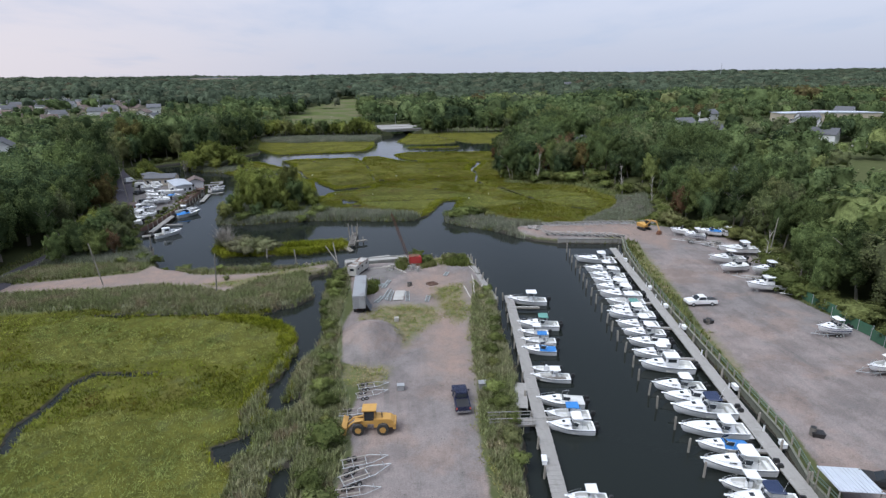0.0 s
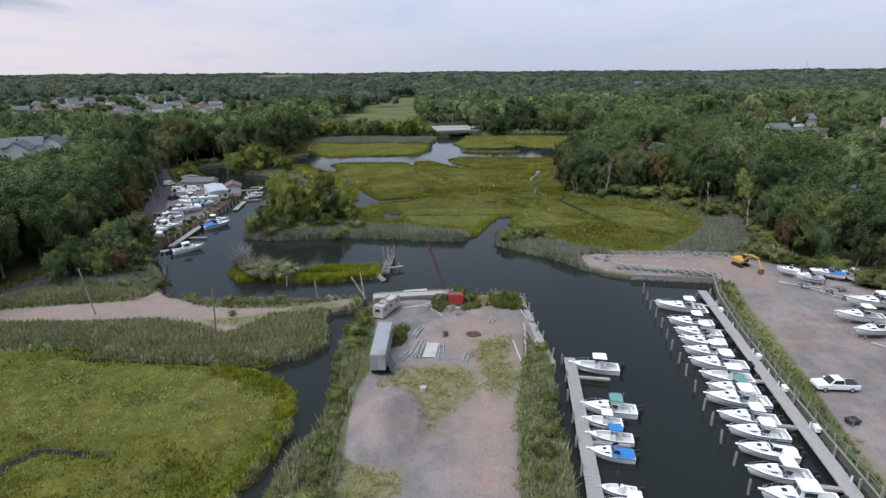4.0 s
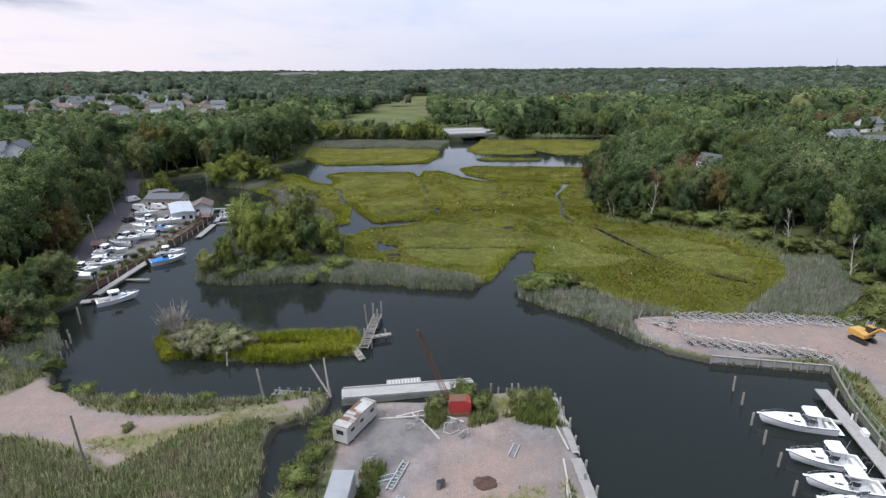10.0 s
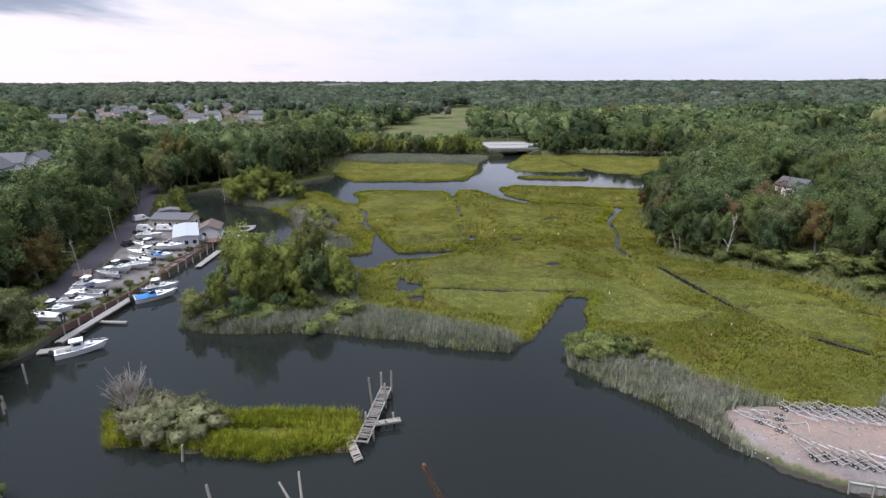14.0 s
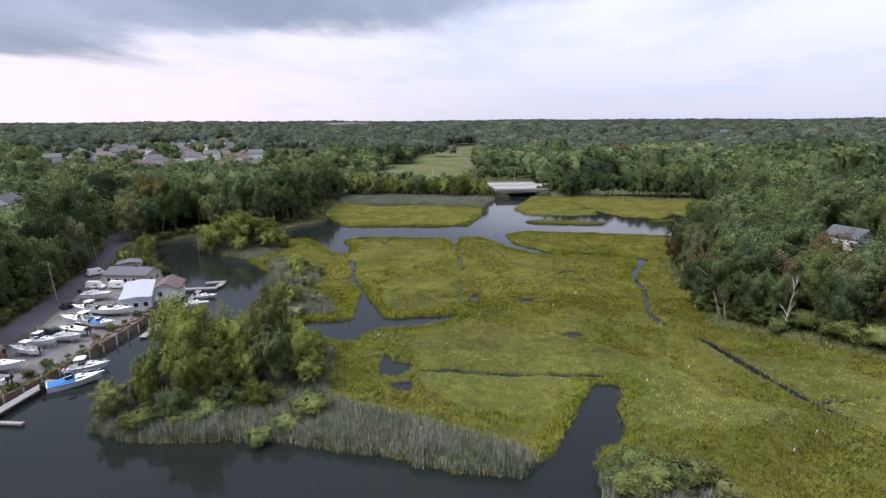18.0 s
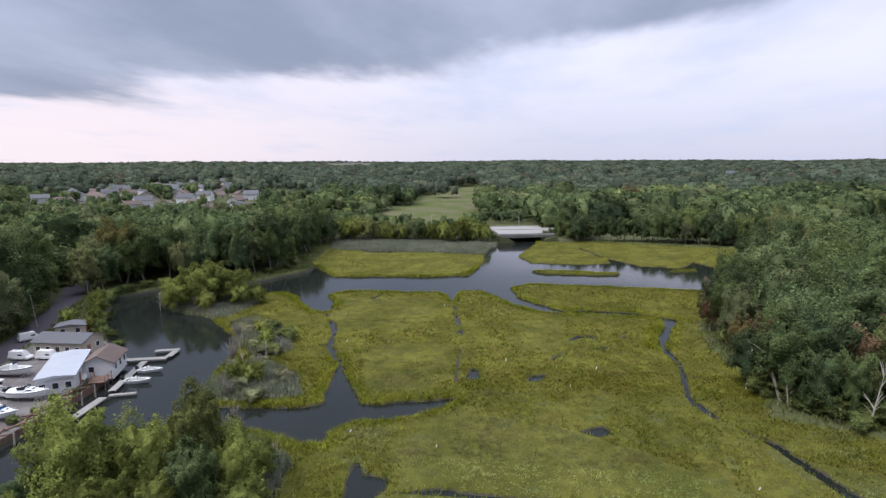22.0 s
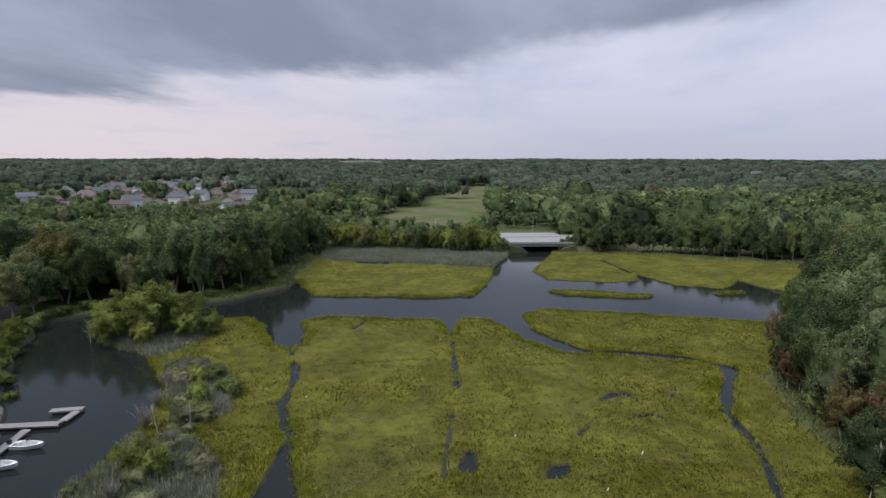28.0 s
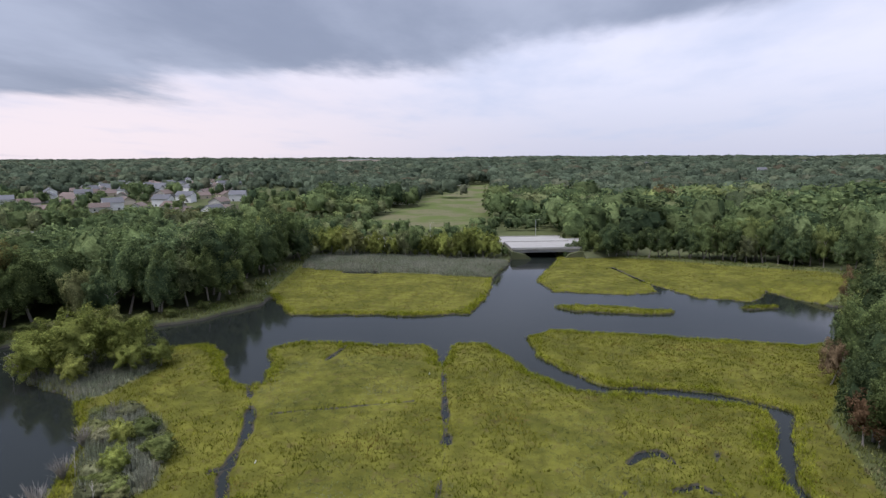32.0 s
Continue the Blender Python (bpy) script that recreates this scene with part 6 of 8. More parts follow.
        planks.box((board * (k + 0.5), r.uniform(-0.03, 0.03), -0.025 + drop + r.uniform(-0.008, 0.008)), (board - 0.025, (width + r.uniform(-0.05, 0.05)) * (r.uniform(0.6, 1.0) if missing else 1.0), 0.05), rz=r.uniform(-0.6, 0.6) * (9 if missing else 1))
    tagged(part("planks", planks, mat or M_PLANK, root), kind="stuff")
    for y in (-width * 0.42, width * 0.42):
        part("stringer", Geo().box((run / 2, y, -0.16), (run, 0.12, 0.22)), M_PILE, root)
    return root


pile = thing("dock_piling", "weathered timber mooring piling", "piling", pose(38.0, 127.0, -1.5), "mooring pilings")
part("post", Geo().loft([[(0.14 * k * math.cos(a * math.pi / 4), 0.14 * k * math.sin(a * math.pi / 4), z) for a in range(8)] for z, k in ((0, 1.05), (3.6, 1.0), (3.75, 0.92), (3.8, 0.6))]), M_PILE, pile)
r_p = random.Random(5)


def piling(x, y, top, lean=3.0):
    clone(pile, scaled(pose(x, y, -1.5, r_p.uniform(-lean, lean), r_p.uniform(-lean, lean), r_p.uniform(0, 360)), 1.0, 1.0, (top + 1.5) / 3.8))


for x, y in [(37.7, 123.7), (36.8, 119.2), (36.5, 115.3), (36.1, 111.4), (35.4, 106.9), (34.8, 103.1), (34.3, 98.8), (34.0, 95.0), (33.6, 90.8), (32.8, 86.4), (32.4, 83.0), (32.1, 79.4), (31.7, 75.6), (31.0, 70.9), (30.3, 67.2), (30.0, 63.4), (29.8, 60.2), (29.9, 55.6), (29.3, 51.3), (28.8, 47.0), (28.4, 42.0)]:
    piling(x, y, 1.9)
EAST_DOCK = ((49.4, 126.5), (32.8, 10.0))
plank_way("long_dock", *EAST_DOCK, 1.7, 0.85, "long weathered plank dock beside the timber bulkhead")
dock_dir = (Vector(EAST_DOCK[1]) - Vector(EAST_DOCK[0])).normalized()
for k in range(17):
    p = Vector(EAST_DOCK[0]) + dock_dir * (2 + k * 5.4)
    piling(p.x + 1.0, p.y, 2.1, 2)
    if k in (1, 3, 6, 8, 10, 12, 14):
        plank_way("finger_pier", (p.x - 0.8, p.y), (p.x - 5.0, p.y + 0.7), 0.6, 0.8, "narrow finger pier between moored boats", "finger piers")
PEN_DOCK = ((17.7, 98.9), (8.6, 10.0))
plank_way("peninsula_dock", *PEN_DOCK, 1.7, 0.85, "weathered plank dock along the peninsula")
pen_dir = (Vector(PEN_DOCK[1]) - Vector(PEN_DOCK[0])).normalized()
for k in range(14):
    p = Vector(PEN_DOCK[0]) + pen_dir * (0.5 + k * 5.0)
    piling(p.x - 1.05, p.y, 1.7, 3)
    if k in (1, 4, 6, 8):
        plank_way("finger_pier", (p.x + 0.8, p.y), (p.x + 5.2, p.y - 0.6), 0.5, 0.8, "narrow finger pier between moored boats", "finger piers")
plank_way("dock_platform", (11.8, 60.8), (12.9, 67.0), 1.6, 0.875, "wide plank landing on the dock")
gang = plank_way("gangway", (6.8, 57.6), (12.6, 57.3), 1.5, 1.25, "timber gangway with railings from the yard to the dock")
for y in (-0.72, 0.72):
    rail = Geo()
    for k in range(5):
        rail.rod((0.2 + 1.3 * k, y, -0.1), (0.2 + 1.3 * k, y, 0.95), 0.045)
    rail.box((2.9, y, 0.95), (5.8, 0.10, 0.06)).box((2.9, y, 0.5), (5.8, 0.04, 0.10))
    part("handrail", rail, M_PLANK, gang)
box_kit = thing("dock_box", "white fibreglass dock storage box", "dock box", pose(41.7, 62.4, 0.86, 0, 0, 83), "dock boxes")
part("chest", Geo().box((0, 0, 0.25), (1.1, 0.55, 0.5), top=(0.96, 0.9)), M_GEL, box_kit, bevel=0.03)
part("lid", Geo().box((0, 0, 0.54), (1.16, 0.6, 0.08)), M_GEL, box_kit, bevel=0.02)
for x, y in ((45.3, 90.0), (44.1, 81.0), (48.6, 116.5), (40.0, 50.2), (11.9, 50.2), (46.4, 99.0)):
    clone(box_kit, pose(x, y, 0.86, 0, 0, 83))
shore_power = thing("power_pedestal", "white dockside power pedestal", "pedestal", pose(45.5, 94.5, 0.86), "power pedestals")
part("column", Geo().box((0, 0, 0.45), (0.2, 0.2, 0.9), top=(0.8, 0.8)), M_GEL, shore_power, bevel=0.02)
part("cap", Geo().rod((0, 0, 0.9), (0, 0, 1.05), 0.13, 0.08, 8), M_BLACK, shore_power)
for k in range(8):
    p = Vector(EAST_DOCK[0]) + dock_dir * (7 + k * 9.6)
    clone(shore_power, pose(p.x + 0.65, p.y, 0.86))

# ---- bulkhead along the east yard ----
BULK = [(38.0, 134.7), (54.2, 132.2), (51.2, 123), (48.2, 108), (45.2, 87), (43.2, 69), (41.2, 52), (38.7, 44), (37.6, 10)]
bulk = thing("bulkhead", "green-grey timber bulkhead with a rail fence", "bulkhead", kind="structure")
post_me = None
for (x0, y0), (x1, y1) in zip(BULK, BULK[1:]):
    run, ang = math.hypot(x1 - x0, y1 - y0), math.degrees(math.atan2(y1 - y0, x1 - x0))
    wall = Geo()
    for k in range(int(run / 0.3)):
        wall.box((0.3 * (k + 0.5), 0.02 * ((k * 7) % 3), 0.35), (0.28, 0.10, 2.0 + 0.05 * ((k * 5) % 4)))
    seawall = y0 > 133
    w = part("sheeting", wall, M_CONC if seawall else M_BULK, bulk, "pale weathered seawall" if seawall else "")
    w.matrix_basis = pose(x0, y0, -0.1, 0, 0, ang)
    c = part("cap_board", Geo().box((run / 2, 0, 1.30), (run, 0.30, 0.09)), M_CONC if seawall else M_BULK, bulk)
    c.matrix_basis = pose(x0, y0, 0, 0, 0, ang)
    if y0 < 133:
        off = 0.35
        rails = part("rail", Geo().box((run / 2, off, 1.75), (run, 0.05, 0.15)).box((run / 2, off, 2.15), (run, 0.05, 0.15)), M_RAILG, bulk)
        rails.matrix_basis = pose(x0, y0, 0, 0, 0, ang)
    for k in range(int(run / 2.2) + 1):
        if post_me is None:
            post_me = part("fence_post", Geo().loft([[(0.10 * kk * math.cos(a * math.pi / 3), 0.10 * kk * math.sin(a * math.pi / 3), z) for a in range(6)] for z, kk in ((-1.4, 1.1), (2.3, 1.0), (2.36, 0.7))]), M_PILE, bulk)
            o = post_me
        else:
            o = new("fence_post", post_me.data)
            o.parent = bulk
        p = Matrix.Rotation(radians(ang), 3, "Z") @ Vector((2.2 * k, 0.22 if y0 < 133 else -0.2, 0))
        o.matrix_basis = scaled(pose(x0 + p.x, y0 + p.y, 0, ((k * 37) % 7) - 3, ((k * 53) % 7) - 3, 0), 1, 1, 1.0 if y0 < 133 else 0.66)

# ---- old timber on the peninsula, the spit and the islet ----
plank_way("old_walkway", (13.4, 110.2), (14.6, 96.0), 1.2, 1.35, "sagging old plank walkway on the peninsula bulkhead", "old docks")
plank_way("old_walkway", (12.6, 122.5), (13.6, 111.0), 0.9, 1.3, "sagging old plank walkway on the peninsula bulkhead", "old docks")
r_o = random.Random(9)
for k in range(13):
    y = 96 + k * 2.2
    piling(15.0 - 0.07 * (y - 96) + r_o.uniform(-0.2, 0.2), y, r_o.uniform(1.6, 3.0), 7)
for k in range(9):
    piling(4.5 + k * 1.0, 125.2 - 0.05 * k + r_o.uniform(-0.4, 0.4), r_o.uniform(0.8, 2.0), 8)
beam_thing = thing("loose_timber", "grey weathered timber lying on the ground", "timber", pose(11.4, 103.0, 1.3, 0, 0, 84), "loose timbers")
part("beam", Geo().box((0, 0, 0.1), (7.0, 0.22, 0.2)), M_DEAD, beam_thing, bevel=0.02)
for x, y, rz, s in ((11.9, 107, 88, 0.9), (11.0, 99.5, 80, 0.8), (12.4, 114, 100, 0.7), (-1.0, 117.4, 150, 0.6), (-4.5, 116.6, 135, 0.5), (-5.4, 118.2, 20, 0.7), (-7.0, 117.0, 5, 0.8), (12.6, 102.5, 62, 0.55), (9.8, 100, 96, 0.9), (-3.0, 114.5, 125, 0.5), (13.2, 118.5, 110, 0.6)):
    clone(beam_thing, scaled(pose(x, y, gh(x, y), 0, r_o.uniform(-3, 3), rz), s, 1.0, 1.0))
plank_way("ruined_dock", (-15.3, 135.6), (-15.1, 148.4), 1.7, 1.15, "ruined grey dock with broken planks at the islet", "old docks", mat=M_OLD, missing=0.08)
plank_way("ruined_dock", (-15.0, 139.6), (-11.6, 141.0), 0.9, 1.0, "fallen side section of the ruined dock", "old docks", mat=M_PILE, missing=0.12)
tilted = plank_way("ruined_dock", (-17.4, 137.0), (-15.0, 133.2), 1.1, 0.75, "tilted broken end of the ruined dock", "old docks", mat=M_PILE, missing=0.1)
tilted.matrix_basis = tilted.matrix_basis @ pose(0, 0, 0, 9, 4, 0)
for x, y, top in ((-16.2, 144.8, 4.4), (-14.4, 144.6, 3.6), (-14.5, 148.6, 3.4), (-15.9, 148.5, 3.0), (-16.0, 140, 2.2), (-14.3, 137.5, 1.8), (-12.4, 141.3, 1.6)):
    piling(x, y, top, 4)
plank_way("old_landing", (-25.4, 122.9), (-17.4, 122.2), 1.2, 0.95, "old plank landing at the tip of the spit", "old docks", mat=M_OLD, missing=0.1)
for k in range(6):
    piling(-25 + k * 1.5, 123.8, 1.0, 6)
lean_pole = thing("leaning_pole", "bare timber pole leaning over the landing", "pole", pose(-17.2, 122.3, 0.6), "leaning poles")
part("pole", Geo().rod((0, 0, 0), (-2.9, 1.2, 4.2), 0.16, 0.11, 7), M_PILE, lean_pole)
clone(lean_pole, pose(-17.5, 122.7, 0.5, 0, 13, -30))
for x, y, top in ((-26.6, 122.8, 4.6), (-67.8, 144.6, 3.2), (-64.4, 137.2, 1.8), (-63.6, 135.6, 1.5), (-62.2, 132.0, 1.4), (-65.2, 138.4, 2.0), (-35.5, 131.0, 2.2), (-48.0, 144.5, 2.2)):
    piling(x, y, top, 5)

# western boatyard docks
plank_way("yard_dock", (-72.4, 156.0), (-73.4, 177.6), 1.5, 0.9, "plank dock along the western boatyard")
plank_way("yard_float", (-73.6, 153.0), (-66.0, 156.6), 1.8, 0.55, "low float at the end of the boatyard dock")
plank_way("yard_float", (-72.4, 165.4), (-67.2, 165.7), 0.6, 0.5, "narrow float beside the boatyard dock")
plank_way("yard_float", (-71.6, 197.2), (-73.2, 210.4), 1.5, 0.45, "grey pontoon along the boatyard bulkhead")
plank_way("yard_float", (-73.6, 212.9), (-77.8, 227.6), 1.3, 0.55, "plank float north of the boat shop")
plank_way("yard_float", (-83.6, 227.4), (-74.2, 230.1), 1.6, 0.61, "plank cross float in the cove")
plank_way("yard_float", (-79.7, 233.8), (-75.0, 235.6), 1.4, 0.58, "end of the cross float in the cove")
plank_way("yard_float", (-74.7, 231.0), (-75.3, 234.6), 1.3, 0.56, "short float joining the cove docks")
plank_way("yard_float", (-72.8, 211.2), (-68.6, 212.9), 0.8, 0.5, "narrow finger float in the cove")
for k in range(16):
    y = 160 + k * 3.4
    piling(-74.6 - 0.04 * max(0, y - 195), y, r_o.uniform(1.2, 2.4), 3)
yard_wall = thing("boatyard_bulkhead", "dark rotting timber bulkhead of the boatyard", "bulkhead", kind="structure")
for (x0, y0), (x1, y1) in (((-76.0, 158), (-74.8, 178)), ((-74.8, 178), (-75.8, 198)), ((-75.8, 198), (-77.4, 214)), ((-77.4, 214), (-79, 220))):
    run, ang = math.hypot(x1 - x0, y1 - y0), math.degrees(math.atan2(y1 - y0, x1 - x0))
    wall = Geo()
    for k in range(int(run / 0.32)):
        wall.box((0.32 * (k + 0.5), 0.03 * ((k * 7) % 3), 0.4), (0.30, 0.12, 1.9 + 0.08 * ((k * 5) % 4)))
    part("sheeting", wall, M_STAIN, yard_wall).matrix_basis = pose(x0, y0, 0, 0, 0, ang)

# ---- vehicles and machines ----


def wheel(parent, x, y, r, w, rim=M_GALV):
    t = part("wheel", Geo().rod((x, y - w / 2, r), (x, y + w / 2, r), r, n=14), M_TYRE, parent, bevel=0.02)
    part("rim", Geo().rod((x, y - w / 2 - 0.01, r), (x, y + w / 2 + 0.01, r), r * 0.55, n=10), rim, t)


def make_pickup(body, label, m):
    root = thing("pickup_truck", label, "pickup", m, "parked vehicles")
    b = Geo().slab([(-2.8, 0.45), (2.75, 0.45), (2.85, 0.7), (2.75, 1.05), (1.35, 1.15), (-2.8, 1.12)], -0.97, 0.97)
    part("body", b, body, root, bevel=0.05)
    cab = Geo().loft([[(x, y, 1.10) for x, y in ((1.35, 0.92), (1.35, -0.92), (-0.75, -0.92), (-0.75, 0.92))], [(x, y, 1.82) for x, y in ((0.55, 0.74), (0.55, -0.74), (-0.62, -0.74), (-0.62, 0.74))]])
    part("cab", cab, body, root, bevel=0.05)
    part("windscreen", Geo().add([(1.30, 0.80, 1.18), (1.30, -0.80, 1.18), (0.62, -0.68, 1.78), (0.62, 0.68, 1.78)], [(0, 1, 2, 3)]), M_GLASS, root)
    part("rear_window", Geo().box((-0.71, 0, 1.48), (0.04, 1.25, 0.42), ry=10), M_GLASS, root)
    for side in (1, -1):
        part("side_window", Geo().add([(1.0, side * 0.895, 1.24), (-0.6, side * 0.895, 1.24), (-0.55, side * 0.775, 1.72), (0.55, side * 0.775, 1.72)], [(0, 1, 2, 3)]), M_GLASS, root)
        part("tail_light", Geo().box((-2.81, side * 0.85, 0.95), (0.06, 0.16, 0.3)), M_LAMP, root)
        part("mirror", Geo().box((0.95, side * 1.08, 1.28), (0.12, 0.22, 0.18)), body, root)
    part("bed", Geo().box((-1.8, 0, 1.13), (1.8, 1.62, 0.05)), M_BLACK, root, "dark open load bed")
    part("bumper", Geo().box((-2.88, 0, 0.55), (0.15, 1.8, 0.2)), M_CHROME, root)
    for x in (-1.75, 1.75):
        for y in (-0.86, 0.86):
            wheel(root, x, y, 0.38, 0.26)
    return root


make_pickup(M_CARB, "dark blue pickup truck parked on the gravel", pose(4.0, 62.3, gh(4.0, 62.3), 0, 0, 90))
make_pickup(M_CARW, "white pickup truck on the gravel yard", pose(51.8, 89.8, gh(51.8, 89.8), 0, 0, 178))


def make_car(body, label, m, tall=1.45, van=False):
    root = thing("van" if van else "car", label, "van" if van else "car", m, "parked vehicles")
    part("body", Geo().slab([(-2.2, 0.35), (2.2, 0.35), (2.3, 0.6), (2.1, 0.85), (1.1, 0.95), (-2.25, 0.92)], -0.88, 0.88), body, root, bevel=0.06)
    x0, x1 = ((1.6, -2.15) if van else (0.9, -1.7))
    part("cabin", Geo().loft([[(x, y, 0.92) for x, y in ((x0, 0.82), (x0, -0.82), (x1, -0.82), (x1, 0.82))], [(x, y, tall) for x, y in ((x0 - 0.7, 0.66), (x0 - 0.7, -0.66), (x1 + 0.15, -0.66), (x1 + 0.15, 0.66))]]), body if van else M_GLASS, root, bevel=0.05)
    part("roof", Geo().box(((x0 + x1) / 2 - 0.28, 0, tall + 0.01), (x0 - x1 - 0.9, 1.3, 0.05)), body, root, bevel=0.02)
    for side in (1, -1):
        part("side_window", Geo().box((0.45 if van else -0.3, side * 0.77, 1.2), (0.9, 0.05, 0.35)), M_GLASS, root)
    for x in (-1.4, 1.4):
        for y in (-0.78, 0.78):
            wheel(root, x, y, 0.32, 0.22)
    return root


make_car(M_BLACK, "black car beside the tin-roofed shelter", pose(45.6, 42.6, gh(45.6, 42.6), 0, 0, 150))
make_car(M_CARW, "white van parked by the boat shop", pose(-102.6, 223.4, gh(-102.6, 223.4), 0, 0, 5), 1.9, True)
make_car(M_CARW, "white van parked by the boat shop", pose(-97.2, 224.4, gh(-97.2, 224.4), 0, 0, 5), 1.9, True)
make_car(M_CARW, "white van at the roadside", pose(-111.8, 235.0, gh(-111.8, 235.0), 0, 0, 60), 1.9, True)
make_car(M_BLACK, "dark car parked by the road", pose(-97.4, 209.6, gh(-97.4, 209.6), 0, 0, 60))
make_car(M_BLACK, "dark car parked by the laid-up boats", pose(-89.4, 194.0, gh(-89.4, 194.0), 0, 0, 60))


def make_loader(m):
    root = thing("wheel_loader", "yellow wheel loader with a lowered bucket on the gravel", "loader", m)
    part("engine_hood", Geo().slab([(-3.0, 0.75), (-0.6, 0.75), (-0.6, 2.0), (-2.6, 1.85), (-3.0, 1.55)], -0.75, 0.75), M_YELLOW, root, bevel=0.06)
    part("counterweight", Geo().box((-3.05, 0, 1.0), (0.4, 1.9, 0.8)), M_YELLOW, root, bevel=0.06)
    part("front_frame", Geo().box((1.0, 0, 1.05), (1.6, 0.9, 0.8)), M_YELLOW, root, bevel=0.05)
    cab = Geo()
    for x in (-0.75, 0.55):
        for y in (-0.62, 0.62):
            cab.rod((x, y, 1.3), (x, y, 3.0), 0.06)
    cab.box((-0.1, 0, 1.45), (1.4, 1.35, 0.4))
    part("cab_frame", cab, M_YELLOW, root)
    part("cab_glass", Geo().box((-0.1, 0, 2.3), (1.25, 1.2, 1.25)), M_GLASS, root)
    part("cab_roof", Geo().box((-0.1, 0, 3.08), (1.7, 1.6, 0.14)), M_YELLOW, root, bevel=0.04)
    for y in (-0.5, 0.5):
        part("lift_arm", Geo().line([(0.7, y, 1.7), (1.9, y, 1.45), (2.75, y, 0.55)], 0.13), M_YELLOW, root)
        part("lift_cylinder", Geo().rod((0.9, y * 0.7, 0.9), (2.0, y * 0.9, 1.2), 0.08), M_CHROME, root)
    part("bucket", Geo().loft([[(2.7, y, 0.15), (3.6, y, 0.1), (3.55, y, 0.22), (2.85, y, 0.3), (2.75, y, 1.0), (3.2, y, 1.25), (3.05, y, 1.32), (2.6, y, 1.1)] for y in (-1.25, 1.25)]), M_YELLOW, root)
    part("exhaust", Geo().rod((-1.6, 0.3, 1.9), (-1.6, 0.3, 2.6), 0.06), M_BLACK, root)
    for x in (-1.7, 1.25):
        for y in (-0.95, 0.95):
            wheel(root, x, y, 0.72, 0.5, M_YELLOW)
    return root


make_loader(pose(-7.7, 57.6, gh(-7.7, 57.6), 0, 0, 177))
exc = thing("excavator", "yellow excavator parked with its bucket on the ground", "excavator", scaled(pose(63.6, 140.4, gh(63.6, 140.4), 0, 0, -70), 0.95))
for y in (-1.0, 1.0):
    part("track", Geo().slab([(-1.6, 0.25), (-1.2, 0.02), (1.2, 0.02), (1.6, 0.25), (1.6, 0.5), (1.2, 0.75), (-1.2, 0.75), (-1.6, 0.5)], y - 0.25, y + 0.25), M_BLACK, exc)
part("house", Geo().slab([(-1.9, 0.95), (1.0, 0.95), (1.0, 1.6), (-0.2, 1.9), (-1.9, 1.9)], -1.15, 1.15), M_YELLOW, exc, bevel=0.06)
part("cab", Geo().box((0.5, 0.7, 2.0), (1.3, 0.9, 1.5), top=(0.85, 0.9)), M_GLASS, exc, bevel=0.05)
part("cab_roof", Geo().box((0.45, 0.7, 2.8), (1.3, 0.95, 0.1)), M_YELLOW, exc, bevel=0.03)
part("boom", Geo().line([(0.9, -0.2, 1.5), (2.6, -0.2, 3.4), (4.6, -0.2, 3.3)], 0.24, 4), M_YELLOW, exc)
part("dipper", Geo().line([(4.4, -0.2, 3.5), (5.9, -0.2, 1.2)], 0.18, 4), M_YELLOW, exc)
part("bucket", Geo().loft([[(5.6, y, 1.2), (6.2, y, 1.1), (6.3, y, 0.2), (5.4, y, 0.05), (5.3, y, 0.5)] for y in (-0.7, 0.3)]), M_RUST, exc)

semi = thing("semi_trailer", "grey aluminium box trailer with a dented side", "trailer", scaled(pose(-10.9, 97.8, gh(-10.9, 97.8), 0, 0, 91), 0.83, 0.92, 0.95))
part("box_body", Geo().box((0, 0, 2.35), (13.2, 2.45, 2.5)), M_SILVER, semi, bevel=0.05)
part("roof_sheet", Geo().box((0, 0, 3.63), (13.1, 2.35, 0.05)), M_SILVER, semi)
for k in range(11):
    for y in (-1.245, 1.245):
        part("side_rib", Geo().box((-6 + 1.2 * k, y, 2.35), (0.08, 0.04, 2.4)), M_GALV, semi)
for y in (-0.6, 0.6):
    part("rear_door", Geo().box((-6.63, y, 2.3), (0.05, 1.12, 2.3)), M_SILVER, semi)
part("underframe", Geo().box((0, -0.45, 1.0), (12.8, 0.15, 0.25)).box((0, 0.45, 1.0), (12.8, 0.15, 0.25)), M_RUST, semi)
for x in (-5.2, -4.0):
    for y in (-0.95, 0.95):
        wheel(semi, x, y, 0.5, 0.45, M_RUST)
for y in (-0.7, 0.7):
    part("landing_leg", Geo().rod((4.2, y, 0.0), (4.2, y, 1.0), 0.07), M_RUST, semi)
part("tarpaulin", Geo().loft([[(x, -1.25, 0.9 + 1.2), (x, -1.9 - 0.1 * math.sin(x * 3), 0.55), (x, -2.3 - 0.15 * math.sin(x * 2), 0.03)] for x in (-6.0, -5.0, -4.0, -3.0, -2.0)], caps=False, closed=False), M_ROOFG, semi, "blue-grey tarpaulin hanging down the side")

rv = thing("motorhome", "derelict white motorhome with a rusted roof", "motorhome", scaled(pose(-12.2, 114.6, gh(-12.2, 114.6), 0, 0, -112), 0.95, 0.84, 0.88))
side_l = Geo().box((0, 1.15, 1.6), (6.8, 0.08, 2.2))
part("side_wall", side_l, M_CREAM, rv)
part("side_wall", Geo().box((0, -1.15, 1.6), (6.8, 0.08, 2.2)), M_CREAM, rv)
part("end_wall", Geo().box((3.36, 0, 1.55), (0.08, 2.38, 2.3)), M_CREAM, rv, bevel=0.03)
